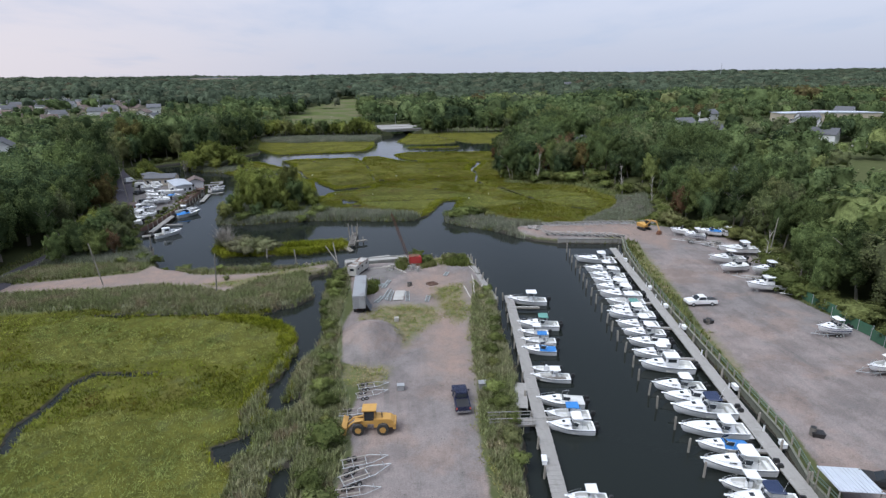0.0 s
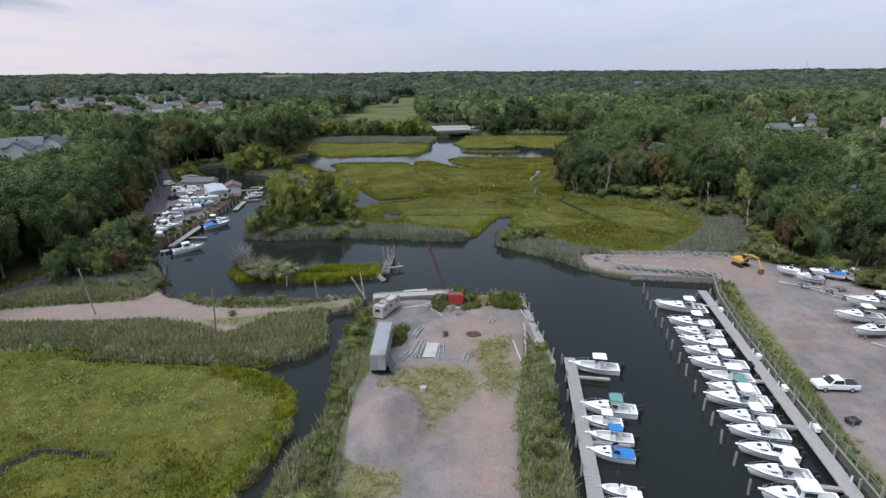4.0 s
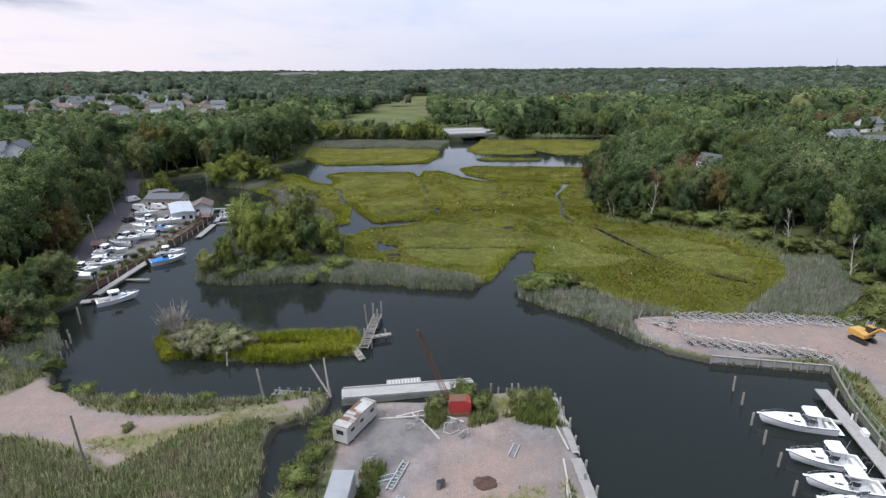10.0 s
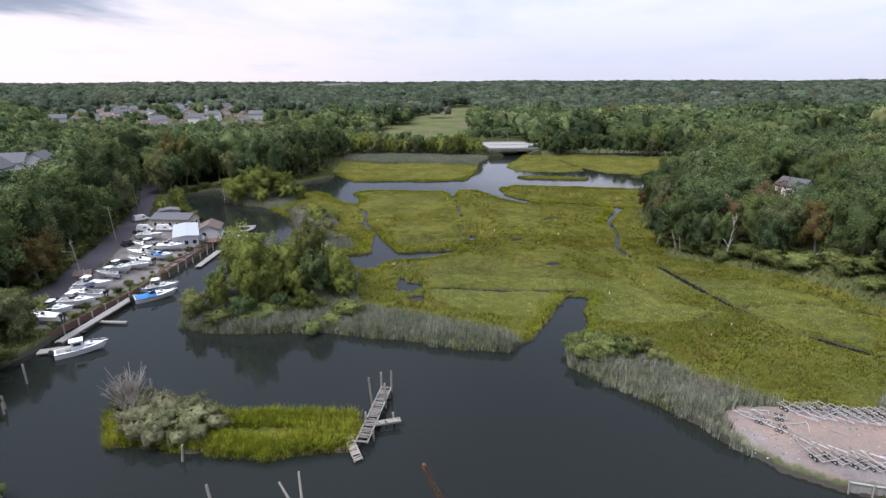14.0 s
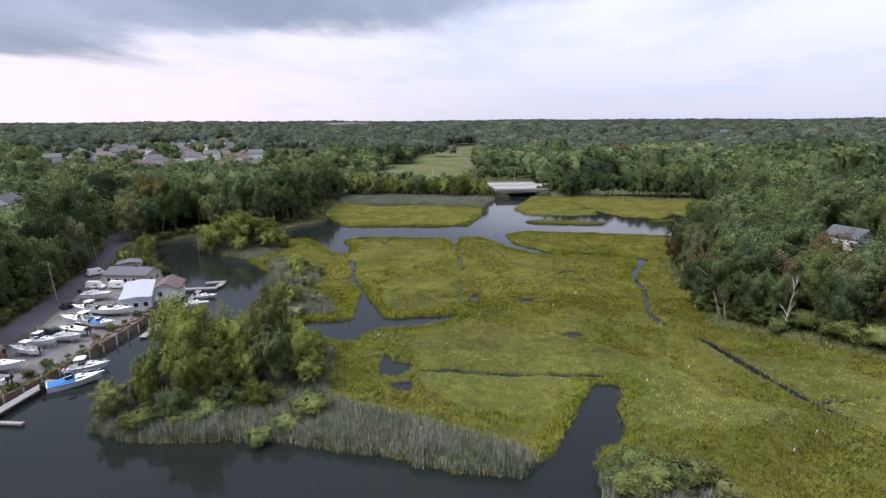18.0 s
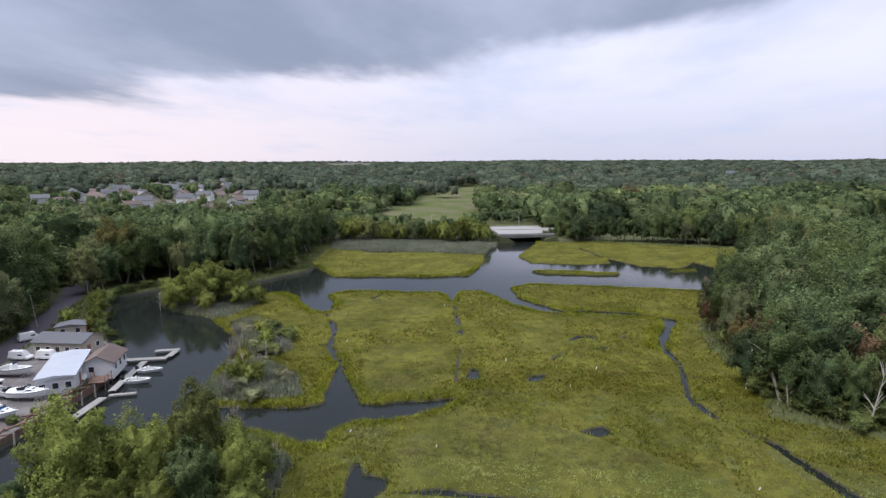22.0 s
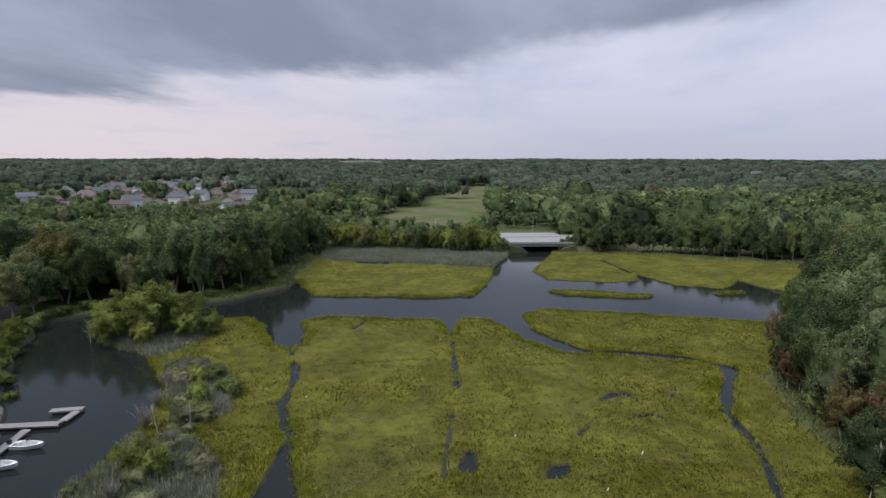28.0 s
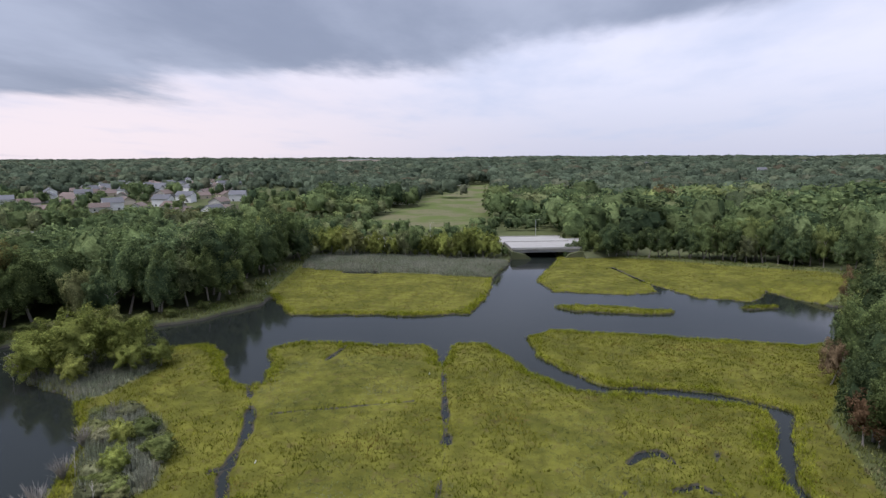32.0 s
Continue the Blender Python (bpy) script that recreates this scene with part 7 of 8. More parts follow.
part("end_wall", Geo().box((-3.36, 0, 1.55), (0.08, 2.38, 2.3)), M_CREAM, rv)
part("floor_pan", Geo().box((0, 0, 0.6), (6.7, 2.2, 0.2)), M_RUST, rv)
part("end_window", Geo().box((3.42, 0, 1.95), (0.05, 1.1, 0.6)), M_GLASS, rv)
for x in (-2.2, 0.2, 2.2):
    for y in (1.21, -1.21):
        part("side_window", Geo().box((x, y, 1.95), (0.7, 0.05, 0.4)), M_GLASS, rv)
for k in range(9):
    part("roof_rafter", Geo().box((-3.0 + 0.75 * k, 0, 2.78), (0.16, 2.3, 0.07), rz=(k * 37) % 11 - 5), M_OLD, rv)
part("roof_panel", Geo().box((0.0, 0, 2.73), (6.7, 2.3, 0.05)), M_RUST, rv, "rusted roof sheet")
part("roof_panel", Geo().box((2.7, 0, 2.80), (1.2, 2.35, 0.06), rz=2), M_BARGE, rv)
for x, y, w, d, tilt in ((0.6, -0.35, 1.3, 1.5, 8), (-2.7, 0.1, 1.1, 2.1, -5), (1.5, 0.7, 0.9, 0.8, 14), (-0.3, 0.5, 0.8, 1.0, -9)):
    part("roof_panel", Geo().box((x, y, 2.78), (w, d, 0.04), rz=tilt), M_BARGE, rv, "torn grey roof sheet")
part("roof_panel", Geo().box((-1.4, 0.3, 2.82), (2.0, 1.6, 0.05), rz=-4), M_CREAM, rv, "torn roof sheet")
for x in (-2.0, 2.1):
    for y in (-1.0, 1.0):
        wheel(rv, x, y, 0.38, 0.25)

barge = thing("work_barge", "pale grey sunken work barge along the peninsula tip", "barge", pose(-6.8, 124.4, 0.35, 0, 2, 13.4))
part("hull", Geo().loft([[(-9.2, y, z) for y, z in ((-1.3, 0.5), (1.3, 0.5), (1.1, -0.7), (-1.1, -0.7))], [(9.2, y, z) for y, z in ((-1.3, 0.5), (1.3, 0.5), (1.1, -0.7), (-1.1, -0.7))]]), M_BARGE, barge, bevel=0.06)
part("deck_rail", Geo().box((0, -1.2, 0.62), (18.0, 0.16, 0.22)).box((0, 1.2, 0.62), (18.0, 0.16, 0.22)), M_BARGE, barge)
part("deck_sheet", Geo().box((0, 0, 0.515), (18.0, 2.2, 0.03)), M_BARGE, barge)
float_box = thing("pontoon_section", "pale slatted pontoon section beside the barge", "pontoon", pose(-7.8, 126.5, 0.3, 0, 0, 12))
part("frame", Geo().box((0, 0, 0.2), (4.8, 1.4, 0.4)), M_PALE, float_box, bevel=0.04)
for k in range(11):
    part("slat", Geo().box((-2.2 + 0.44 * k, 0, 0.43), (0.30, 1.4, 0.05)), M_PLANK, float_box)

crane = thing("derelict_crane", "derelict red crane with a rusty lattice boom", "crane", scaled(pose(0.3, 118.6, gh(0.3, 118.6), 0, 0, 4), 0.72, 0.72, 0.8))
part("engine_house", Geo().slab([(-1.9, 0.7), (1.9, 0.7), (1.9, 2.3), (1.0, 2.75), (-1.9, 2.6)], -1.2, 1.2), M_RED, crane, bevel=0.07)
part("house_roof", Geo().box((-0.3, 0, 2.74), (2.9, 2.3, 0.06), rz=1), M_RUST, crane)
part("cab_window", Geo().box((1.92, -0.3, 1.9), (0.05, 0.9, 0.6)), M_GLASS, crane)
for y in (-1.0, 1.0):
    part("crawler_track", Geo().slab([(-1.9, 0.3), (-1.5, 0.0), (1.5, 0.0), (1.9, 0.3), (1.5, 0.68), (-1.5, 0.68)], y - 0.3, y + 0.3), M_RUST, crane)
boom_a, boom_b = Vector((-2.0, 1.5, 1.3)), Vector((-7.0, -2.4, 15.4))
chords, lace = Geo(), Geo()
q = (boom_b - boom_a).to_track_quat("Z", "Y")
corners = [q @ Vector((sx * 0.42, sy * 0.42, 0)) for sx, sy in ((-1, -1), (1, -1), (1, 1), (-1, 1))]
for c in corners:
    chords.rod(boom_a + c, boom_b + c * 0.45, 0.055, 0.05, 5)
for k in range(14):
    f, f2 = k / 14, (k + 1) / 14
    for i in range(4):
        c0, c1 = corners[i] * (1 - 0.55 * f), corners[(i + 1) % 4] * (1 - 0.55 * f2)
        lace.rod(boom_a.lerp(boom_b, f) + c0, boom_a.lerp(boom_b, f2) + c1, 0.025, n=4)
boom = part("boom", chords, M_RUST, crane, "rusty lattice boom")
part("lacing", lace, M_RUST, boom)
part("boom_head", Geo().box(boom_b, (0.35, 0.4, 0.5)), M_RUST, boom, bevel=0.05)
part("hoist_rope", Geo().rod(boom_b, (0.5, 0.2, 2.7), 0.02, n=4), M_BLACK, crane)
ladder_kit = thing("steel_truss", "teal-grey ladder-like steel truss lying on the gravel", "truss", pose(-6.1, 106.6, 1.25, 0, 0, 74), "steel trusses")
for y in (-0.35, 0.35):
    part("side_rail", Geo().box((0, y, 0.12), (4.6, 0.10, 0.2)), M_TRUSS, ladder_kit)
for k in range(9):
    part("rung", Geo().box((-2.1 + 0.52 * k, 0, 0.12), (0.08, 0.62, 0.08)), M_TRUSS, ladder_kit)
for x, y, rz, s in ((-6.0, 101.0, 76, 1.15), (-7.4, 98.4, 66, 0.7), (-5.3, 100.3, 82, 1.1), (-2.0, 99.6, 89, 1.1), (1.8, 97.8, 80, 0.65), (6.6, 111.3, 70, 0.5), (-7.2, 106.2, 20, 0.5)):
    clone(ladder_kit, scaled(pose(x, y, gh(x, y) + 0.02, 0, 0, rz), s, 1, 1))
plate = thing("deck_panel", "flat grey steel deck panel lying on the gravel", "panel", pose(-3.6, 100.2, gh(-3.6, 100.2), 0, 0, 84))
part("sheet", Geo().box((0, 0, 0.16), (4.8, 1.9, 0.08)), M_BARGE, plate, bevel=0.01)
part("edge_frame", Geo().box((0, 0.93, 0.08), (4.8, 0.08, 0.16)).box((0, -0.93, 0.08), (4.8, 0.08, 0.16)), M_GALV, plate)
wreckage = thing("scrap_heap", "pale bent scrap frames beside the crane", "scrap", pose(-0.6, 114.6, 1.2, 0, 0, 10), "scrap frames")
part("bent_tube", Geo().line([(-1, 0, 0), (-0.8, 0.2, 1.2), (0.6, 0.3, 1.1), (0.9, 0.1, 0.1), (-0.2, -0.6, 0.1), (-1, 0, 0.1)], 0.06), M_BARGE, wreckage)
part("bent_tube", Geo().line([(-0.5, 0.8, 0), (0, 0.6, 1.4), (1.1, 0.9, 0.2)], 0.05), M_BARGE, wreckage)
part("bent_panel", Geo().box((0.5, 0.6, 0.7), (0.9, 0.08, 1.1), rz=20, ry=15), M_CREAM, wreckage)
for x, y, rz in ((-4.6, 116.2, 70), (-5.4, 115.0, 160), (0.9, 114.0, 200), (-9.2, 108.4, 30)):
    clone(wreckage, scaled(pose(x, y, gh(x, y), 0, 0, rz), 0.75))
mulch = thing("mulch_heap", "low heap of dark mulch on the gravel", "heap", pose(3.2, 106.0, gh(3.2, 106.0) - 0.08))
r_h = random.Random(3)
rings = [[(rad * (1.5 if True else 1) * math.cos(a * math.pi / 7) * r_h.uniform(0.75, 1.2), rad * 1.1 * math.sin(a * math.pi / 7) * r_h.uniform(0.75, 1.2), z * r_h.uniform(0.7, 1.2)) for a in range(14)] for rad, z in ((1.0, 0.0), (0.8, 0.22), (0.45, 0.42), (0.1, 0.48))]
part("mulch", Geo().loft(rings), M_MULCH, mulch)
barrel = thing("oil_drum", "rusty steel drum on the gravel", "drum", pose(-1.6, 105.0, gh(-1.6, 105.0)), "drums")
part("drum_body", Geo().rod((0, 0, 0), (0, 0, 0.88), 0.29, n=12), M_OLD, barrel)
part("drum_lid", Geo().rod((0, 0, 0.88), (0, 0, 0.91), 0.27, n=12), M_BLACK, barrel)
for x, y in ((48.6, 81.6), (44.4, 51.3), (-1.2, 105.3)):
    clone(barrel, scaled(pose(x, y, gh(x, y)), 1.2 if x > 0 else 0.9))
bin_ = thing("steel_bin", "black rusty steel bin on the gravel yard", "bin", scaled(pose(48.9, 81.9, gh(48.9, 81.9), 0, 0, 10), 0.7), "steel bins")
part("tub", Geo().loft([[(0.9, 0.6, 0), (-0.9, 0.6, 0), (-0.9, -0.6, 0), (0.9, -0.6, 0)], [(1.05, 0.75, 0.9), (-1.05, 0.75, 0.9), (-1.05, -0.75, 0.9), (1.05, -0.75, 0.9)]]), M_BLACK, bin_)
part("lip", Geo().box((0, 0, 0.9), (2.2, 1.6, 0.06)), M_BLACK, bin_)
clone(bin_, scaled(pose(44.8, 51.0, gh(44.8, 51.0), 0, 0, -20), 0.65))
hut = thing("utility_box", "small grey utility cabinet on the gravel", "cabinet", scaled(pose(-3.8, 66.4, gh(-3.8, 66.4)), 0.72), "utility cabinets")
part("case", Geo().box((0, 0, 0.5), (1.3, 1.0, 1.0)), M_SILVER, hut, bevel=0.03)
part("lid", Geo().box((0, 0, 1.03), (1.4, 1.1, 0.08)), M_SILVER, hut)
clone(hut, scaled(pose(7.3, 65.2, gh(7.3, 65.2)), 0.8, 0.9, 1.2))
block = thing("concrete_block", "white concrete block among the weeds", "block", pose(-4.2, 88.6, gh(-4.2, 88.6)), "concrete blocks")
part("cube", Geo().box((0, 0, 0.35), (0.8, 0.8, 0.7)), M_CREAM, block, bevel=0.05)

trail = thing("boat_trailer", "empty galvanised boat trailer", "trailer", pose(-8.2, 49.2, gh(-8.2, 49.2), 0, 0, 24), "boat trailers")
for y in (0.8, -0.8):
    part("frame_rail", Geo().line([(-2.4, y, 0.55), (1.2, y, 0.55), (3.4, 0, 0.55)], 0.06), M_GALV, trail)
for x in (-2.2, -1.0, 0.6):
    part("cross_member", Geo().box((x, 0, 0.5), (0.1, 1.6, 0.1)), M_GALV, trail)
for y in (0.5, -0.5):
    part("bunk", Geo().box((-0.8, y, 0.75), (3.0, 0.14, 0.08)), M_PILE, trail)
part("winch_post", Geo().rod((2.6, 0, 0.5), (2.4, 0, 1.2), 0.05), M_GALV, trail)
for x in (-1.4, -0.7):
    for y in (-1.0, 1.0):
        wheel(trail, x, y, 0.32, 0.2)
for x, y, rz, s in ((-8.4, 51.4, 12, 0.9), (-8.8, 46.8, 8, 0.8), (-7.9, 67.2, 10, 0.75), (-8.0, 65.2, 14, 0.75), (-9.8, 61.0, 5, 0.8), (63.6, 63.6, 180, 1.0), (65.6, 75.4, 178, 0.9), (69.0, 128.0, 160, 1.0), (72.0, 125.0, 150, 1.0), (75.0, 126.0, 170, 0.9), (70.0, 113.0, 175, 1.0), (72.0, 91.5, 160, 0.9), (68.6, 101.0, 150, 1.0), (73.5, 122.0, 140, 1.0)):
    clone(trail, scaled(pose(x, y, gh(x, y), 0, 0, rz), s))
r_b = random.Random(12)
# empty trailers packed side by side along the sand, drawbars towards the water and towards the track
for k in range(19):
    x, y = 38.5 + 1.42 * k, 148.6 + 0.35 * math.sin(k * 0.7) - 0.02 * k
    clone(trail, scaled(pose(x, y - 0.6, gh(x, y), 0, 0, -58 + r_b.uniform(-9, 9)), r_b.uniform(0.7, 0.95)), "empty boat trailer packed in a row on the sand")
for k in range(11):
    x, y = 36.6 + 1.75 * k, 139.4 - 0.44 * k
    clone(trail, scaled(pose(x, y, gh(x, y), 0, 0, 118 + r_b.uniform(-14, 14)), r_b.uniform(0.65, 0.9)), "empty boat trailer parked above the bulkhead")
for x, y, rz in ((32.6, 145.8, 150), (34.4, 144.2, 140), (35.2, 146.6, 160), (67.5, 148.4, 20), (69.0, 146.6, 50)):
    clone(trail, scaled(pose(x, y, gh(x, y), 0, 0, rz), 0.7), "empty boat trailer standing on the sand")
bone = thing("scrap_pipe", "bent pale pipe lying on the sand", "pipe", pose(41.0, 147.0, gh(41.0, 147.0)), "scrap pipes")
part("tube", Geo().line([(-1.3, 0, 0.08), (0.2, 0.1, 0.1), (1.4, 0.5, 0.3)], 0.05), M_BARGE, bone)
for k in range(14):
    x, y = r_b.uniform(36, 62), 144.5 + r_b.uniform(-3.5, 3.0)
    clone(bone, scaled(pose(x, y, gh(x, y), 0, 0, r_b.uniform(0, 360)), r_b.uniform(0.5, 1.0)))

# ---- poles ----
lamp = thing("light_pole", "leaning grey utility pole with a lamp arm", "pole", group="utility poles")
part("mast", Geo().rod((0, 0, 0), (0, 0, 10), 0.15, 0.10, 8), M_PILE, lamp)
part("arm", Geo().rod((0, 0, 7.2), (-1.8, 0, 7.6), 0.04), M_GALV, lamp)
part("lamp_head", Geo().box((-2.0, 0, 7.58), (0.6, 0.25, 0.14)), M_GALV, lamp, bevel=0.03)
part("crossarm", Geo().box((0, 0, 9.3), (0.1, 1.6, 0.12)), M_PILE, lamp)
lamp.matrix_basis = pose(-88.6, 182.0, gh(-88.6, 182.0) - 0.2, 3, -5, 15)
for x, y, rz in ((-103.8, 212.8, 20), (-119.0, 244.4, 20), (-97.0, 167.6, -10), (-92.4, 120.0, 0)):
    clone(lamp, pose(x, y, gh(x, y) - 0.2, r_b.uniform(-2, 2), -4, rz))
bare = thing("timber_pole", "bare leaning timber utility pole in the reeds", "pole", pose(-39.7, 105.6, gh(-39.7, 105.6) - 0.3, 12, 8, 0), "utility poles")
part("mast", Geo().rod((0, 0, 0), (0, 0, 9.4), 0.14, 0.10, 8), M_PILE, bare)
clone(bare, pose(-65.0, 113.4, gh(-65.0, 113.4) - 0.3, 3, -6, 0))
clone(bare, pose(83.0, 116.0, gh(83.0, 116.0) - 0.3, 2, 3, 0))

# ---- buildings ----


def make_house(name, w, d, h, rise, wall_m, roof_m, label, m, windows=3, category="house", group="", flat=False, storeys=1, panes=True, ends=True):
    """Walls, a gabled or low roof with eaves, a door and windows on all sides."""
    root = thing(name, label, category, m, group)
    part("wall", Geo().box((0, 0, h / 2 - 0.3), (w, d, h + 0.6)), wall_m, root)
    if flat:
        part("roof", Geo().slab([(-w / 2 - 0.3, h), (w / 2 + 0.3, h), (w / 2 + 0.3, h + 0.2), (0, h + 0.2 + rise), (-w / 2 - 0.3, h + 0.2)], -d / 2 - 0.3, d / 2 + 0.3), roof_m, root)
    else:
        e = 0.45
        drop = rise * e / (d / 2)
        for side in (1, -1):
            a, b = (0, h + rise), (side * (d / 2 + e), h - drop)
            g = Geo().loft([[(x, a[0], a[1]), (x, b[0], b[1]), (x, b[0], b[1] + 0.16), (x, a[0], a[1] + 0.18)] for x in (-w / 2 - e, w / 2 + e)])
            part("roof", g, roof_m, root)
        part("gable", Geo().loft([[(x, -d / 2, h), (x, d / 2, h), (x, 0, h + rise)] for x in (-w / 2, w / 2)]), wall_m, root)
    for s in range(storeys):
        zc = 1.5 + 2.7 * s
        for k in range(windows):
            x = -w / 2 + w * (k + 0.5) / windows
            for side in (1, -1):
                fr = part("window", Geo().box((x, side * (d / 2 + 0.02), zc), (1.1, 0.08, 1.2)), M_GEL if panes else M_GLASS, root)
                if panes:
                    part("pane", Geo().box((x, side * (d / 2 + 0.05), zc), (0.9, 0.06, 1.0)), M_GLASS, fr)
        for side in (1, -1) if ends else ():
            fr = part("window", Geo().box((side * (w / 2 + 0.02), 0.2 * d, zc), (0.08, 1.1, 1.2)), M_GEL if panes else M_GLASS, root)
            if panes:
                part("pane", Geo().box((side * (w / 2 + 0.05), 0.2 * d, zc), (0.06, 0.9, 1.0)), M_GLASS, fr)
    if ends:
        part("door", Geo().box((w / 2 + 0.03, -0.2 * d, 1.0), (0.08, 1.0, 2.05)), M_BRICK, root)
    return root


make_house("boat_shop", 5.8, 14.5, 2.9, 0.35, M_WHITE, M_ROOFW, "low white boat shop with a pale metal roof", pose(-84.9, 215.2, gh(-84.9, 215.2), 0, 0, 31), 3, "workshop", flat=True)
make_house("boat_shop", 7.4, 5.4, 2.7, 1.3, M_WHITE, M_ROOFB, "small white gabled boat shop with a brown roof", pose(-81.0, 220.6, gh(-82, 219), 0, 0, 111), 3, "workshop")
make_house("yard_office", 11.0, 6.5, 3.0, 1.1, M_TAN, M_ROOFG, "tan yard office with a low grey roof", pose(-96.8, 229.6, gh(-96.8, 229.6), 0, 0, 3), 5, "office")
make_house("shed", 6.0, 4.0, 2.4, 0.5, M_TAN, M_ROOFG, "low grey shed beside the road", pose(-105.6, 240.4, gh(-105.6, 240.4), 0, 0, 30), 2, "shed", flat=True)
make_house("shed", 2.6, 2.2, 2.1, 0.6, M_BRICK, M_ROOFB, "small brown shed beside the boats", pose(-88.4, 182.2, gh(-88.4, 182.2), 0, 0, 20), 1, "shed")
porch = thing("timber_deck", "red-brown timber deck with railings beside the boat shop", "deck", pose(-77.6, 215.0, gh(-79.5, 214.0), 0, 0, 111))
for k in range(14):
    part("deck_board", Geo().box((-1.7 + 0.26 * k, 0, 0.55), (0.24, 3.0, 0.05)), M_STAIN, porch)
for x in (-1.75, 0.0, 1.75):
    for y in (-1.45, 1.45):
        part("post", Geo().rod((x, y, -1.2), (x, y, 1.5), 0.07), M_STAIN, porch)
for y in (-1.45, 1.45):
    part("rail", Geo().box((0, y, 1.5), (3.6, 0.08, 0.06)).box((0, y, 1.05), (3.6, 0.05, 0.10)), M_STAIN, porch)
part("rail", Geo().box((-1.75, 0, 1.5), (0.08, 3.0, 0.06)).box((-1.75, 0, 1.05), (0.05, 3.0, 0.10)), M_STAIN, porch)
dish = thing("satellite_dish", "white satellite dish on the boatyard bulkhead", "dish", pose(-78.6, 212.6, gh(-79.5, 212.6) + 0.1))
part("mast", Geo().rod((0, 0, 0), (0, 0, 1.8), 0.04), M_GALV, dish)
part("reflector", Geo().loft([[(0.12 * k * k, k * math.cos(a * math.pi / 6), 1.9 + k * math.sin(a * math.pi / 6)) for a in range(12)] for k in (0.05, 0.3, 0.6)], caps=False), M_GEL, dish)
shelter = thing("tin_shelter", "open shelter with a pale corrugated metal roof", "shelter", pose(40.2, 41.2, 1.15, 0, 0, -6))
part("roof", Geo().box((0, 0, 2.5), (4.4, 3.6, 0.06), ry=4), M_ROOFW, shelter)
for k in range(11):
    part("roof_rib", Geo().box((-2.1 + 0.42 * k, 0, 2.56 - 0.03 * (k - 5)), (0.05, 3.6, 0.05)), M_ROOFW, shelter)
for x in (-2.0, 2.0):
    for y in (-1.6, 1.6):
        part("post", Geo().rod((x, y, 0), (x, y, 2.5), 0.07), M_PILE, shelter)

town = make_house("townhouse", 12.0, 9.4, 8.0, 3.4, M_WHITE, M_ROOFG, "white two-storey townhouse with a grey gabled roof", pose(-203, 286, gh(-203, 286), 0, 0, 22), 3, "house", "townhouses", storeys=2)
for x, y in ((-196, 293), (-211, 279), (-219, 272), (-197, 272)):
    clone(town, pose(x, y, gh(x, y), 0, 0, 22 if x < -200 else -68))
make_house("house", 10, 8, 6.0, 2.5, M_WHITE, M_ROOFG, "white house half hidden among the trees", scaled(pose(87.5, 260.5, gh(87.5, 260.5), 0, 0, -60), 0.85), 3, storeys=2)
white = make_house("house", 11, 8, 5.6, 2.6, M_WHITE, M_ROOFG, "white suburban house with a grey roof", pose(159, 306, gh(159, 306), 0, 0, 15), 2, "house", "suburban houses", panes=False, ends=False)
brown = make_house("house", 12, 8.5, 3.2, 2.4, M_TAN, M_ROOFB, "tan suburban house with a brown roof", pose(-335, 505, gh(-335, 505), 0, 0, 20), 2, "house", "suburban houses", panes=False, ends=False)
brick = make_house("house", 12, 9, 3.4, 2.6, M_CREAM, M_ROOFB, "cream suburban house with a brown roof", pose(-300, 520, gh(-300, 520), 0, 0, 40), 2, "house", "suburban houses", panes=False, ends=False)
r_s = random.Random(21)
kinds = [white, brown, brick]
spots = [(164, 290), (190, 356), (196, 346), (160, 279), (186, 233), (198, 223), (116, 181), (169, 263), (285, 342), (198, 405), (222, 292), (236, 310), (433, 659), (351, 669), (-118, 649), (-109, 941), (321, 699), (275, 350), (206, 276), (310, 680), (395, 690)]
spots += [(-205 - 33 * (k % 7) - 17 * (k // 7) + r_s.uniform(-9, 9), 512 + 31 * (k // 7) + 6 * (k % 7) + r_s.uniform(-7, 7)) for k in range(77)]
spots += [(-560 + 40 * (k % 5) + r_s.uniform(-9, 9), 780 + 48 * (k // 5) + 12 * (k % 5) + r_s.uniform(-8, 8)) for k in range(25)]
spots += [(r_s.uniform(-900, 1100), r_s.uniform(1100, 2200)) for k in range(24)]
for i, (x, y) in enumerate(spots):
    clone(kinds[i % 3] if x < 0 or i % 2 else white, scaled(pose(x, y, gh(x, y) + (6 if y > 1000 else -0.9), 0, 0, r_s.uniform(0, 180)), 1.15 if y > 700 else (1.15 if x < 0 else 0.92)))
strip = make_house("shop_row", 60, 12, 5.0, 0.6, M_TAN, M_ROOFW, "long low row of shops with a pale flat roof", pose(250, 312, gh(250, 312), 0, 0, -8), 5, "shops", "low commercial buildings", flat=True)
clone(strip, scaled(pose(470, 690, gh(470, 690) + 3, 0, 0, -10), 1.6, 1.2, 1.3))
clone(strip, scaled(pose(560, 672, gh(560, 672) + 3, 0, 0, -10), 1.3, 1.2, 1.3))
clone(strip, scaled(pose(-640, 2150, gh(-640, 2150) + 12, 0, 0, 5), 2.6, 2.0, 2.2))
make_house("house", 9, 7, 3.2, 2.0, M_BRICK, M_ROOFG, "dark brick house behind the yard trees", pose(114, 136, gh(114, 136), 0, 0, -15), 3)
lot = thing("car_park", "pale worn car park among the trees", "car park", pose(226, 286, gh(226, 286) + 0.25, 0, 0, -8), kind="structure")
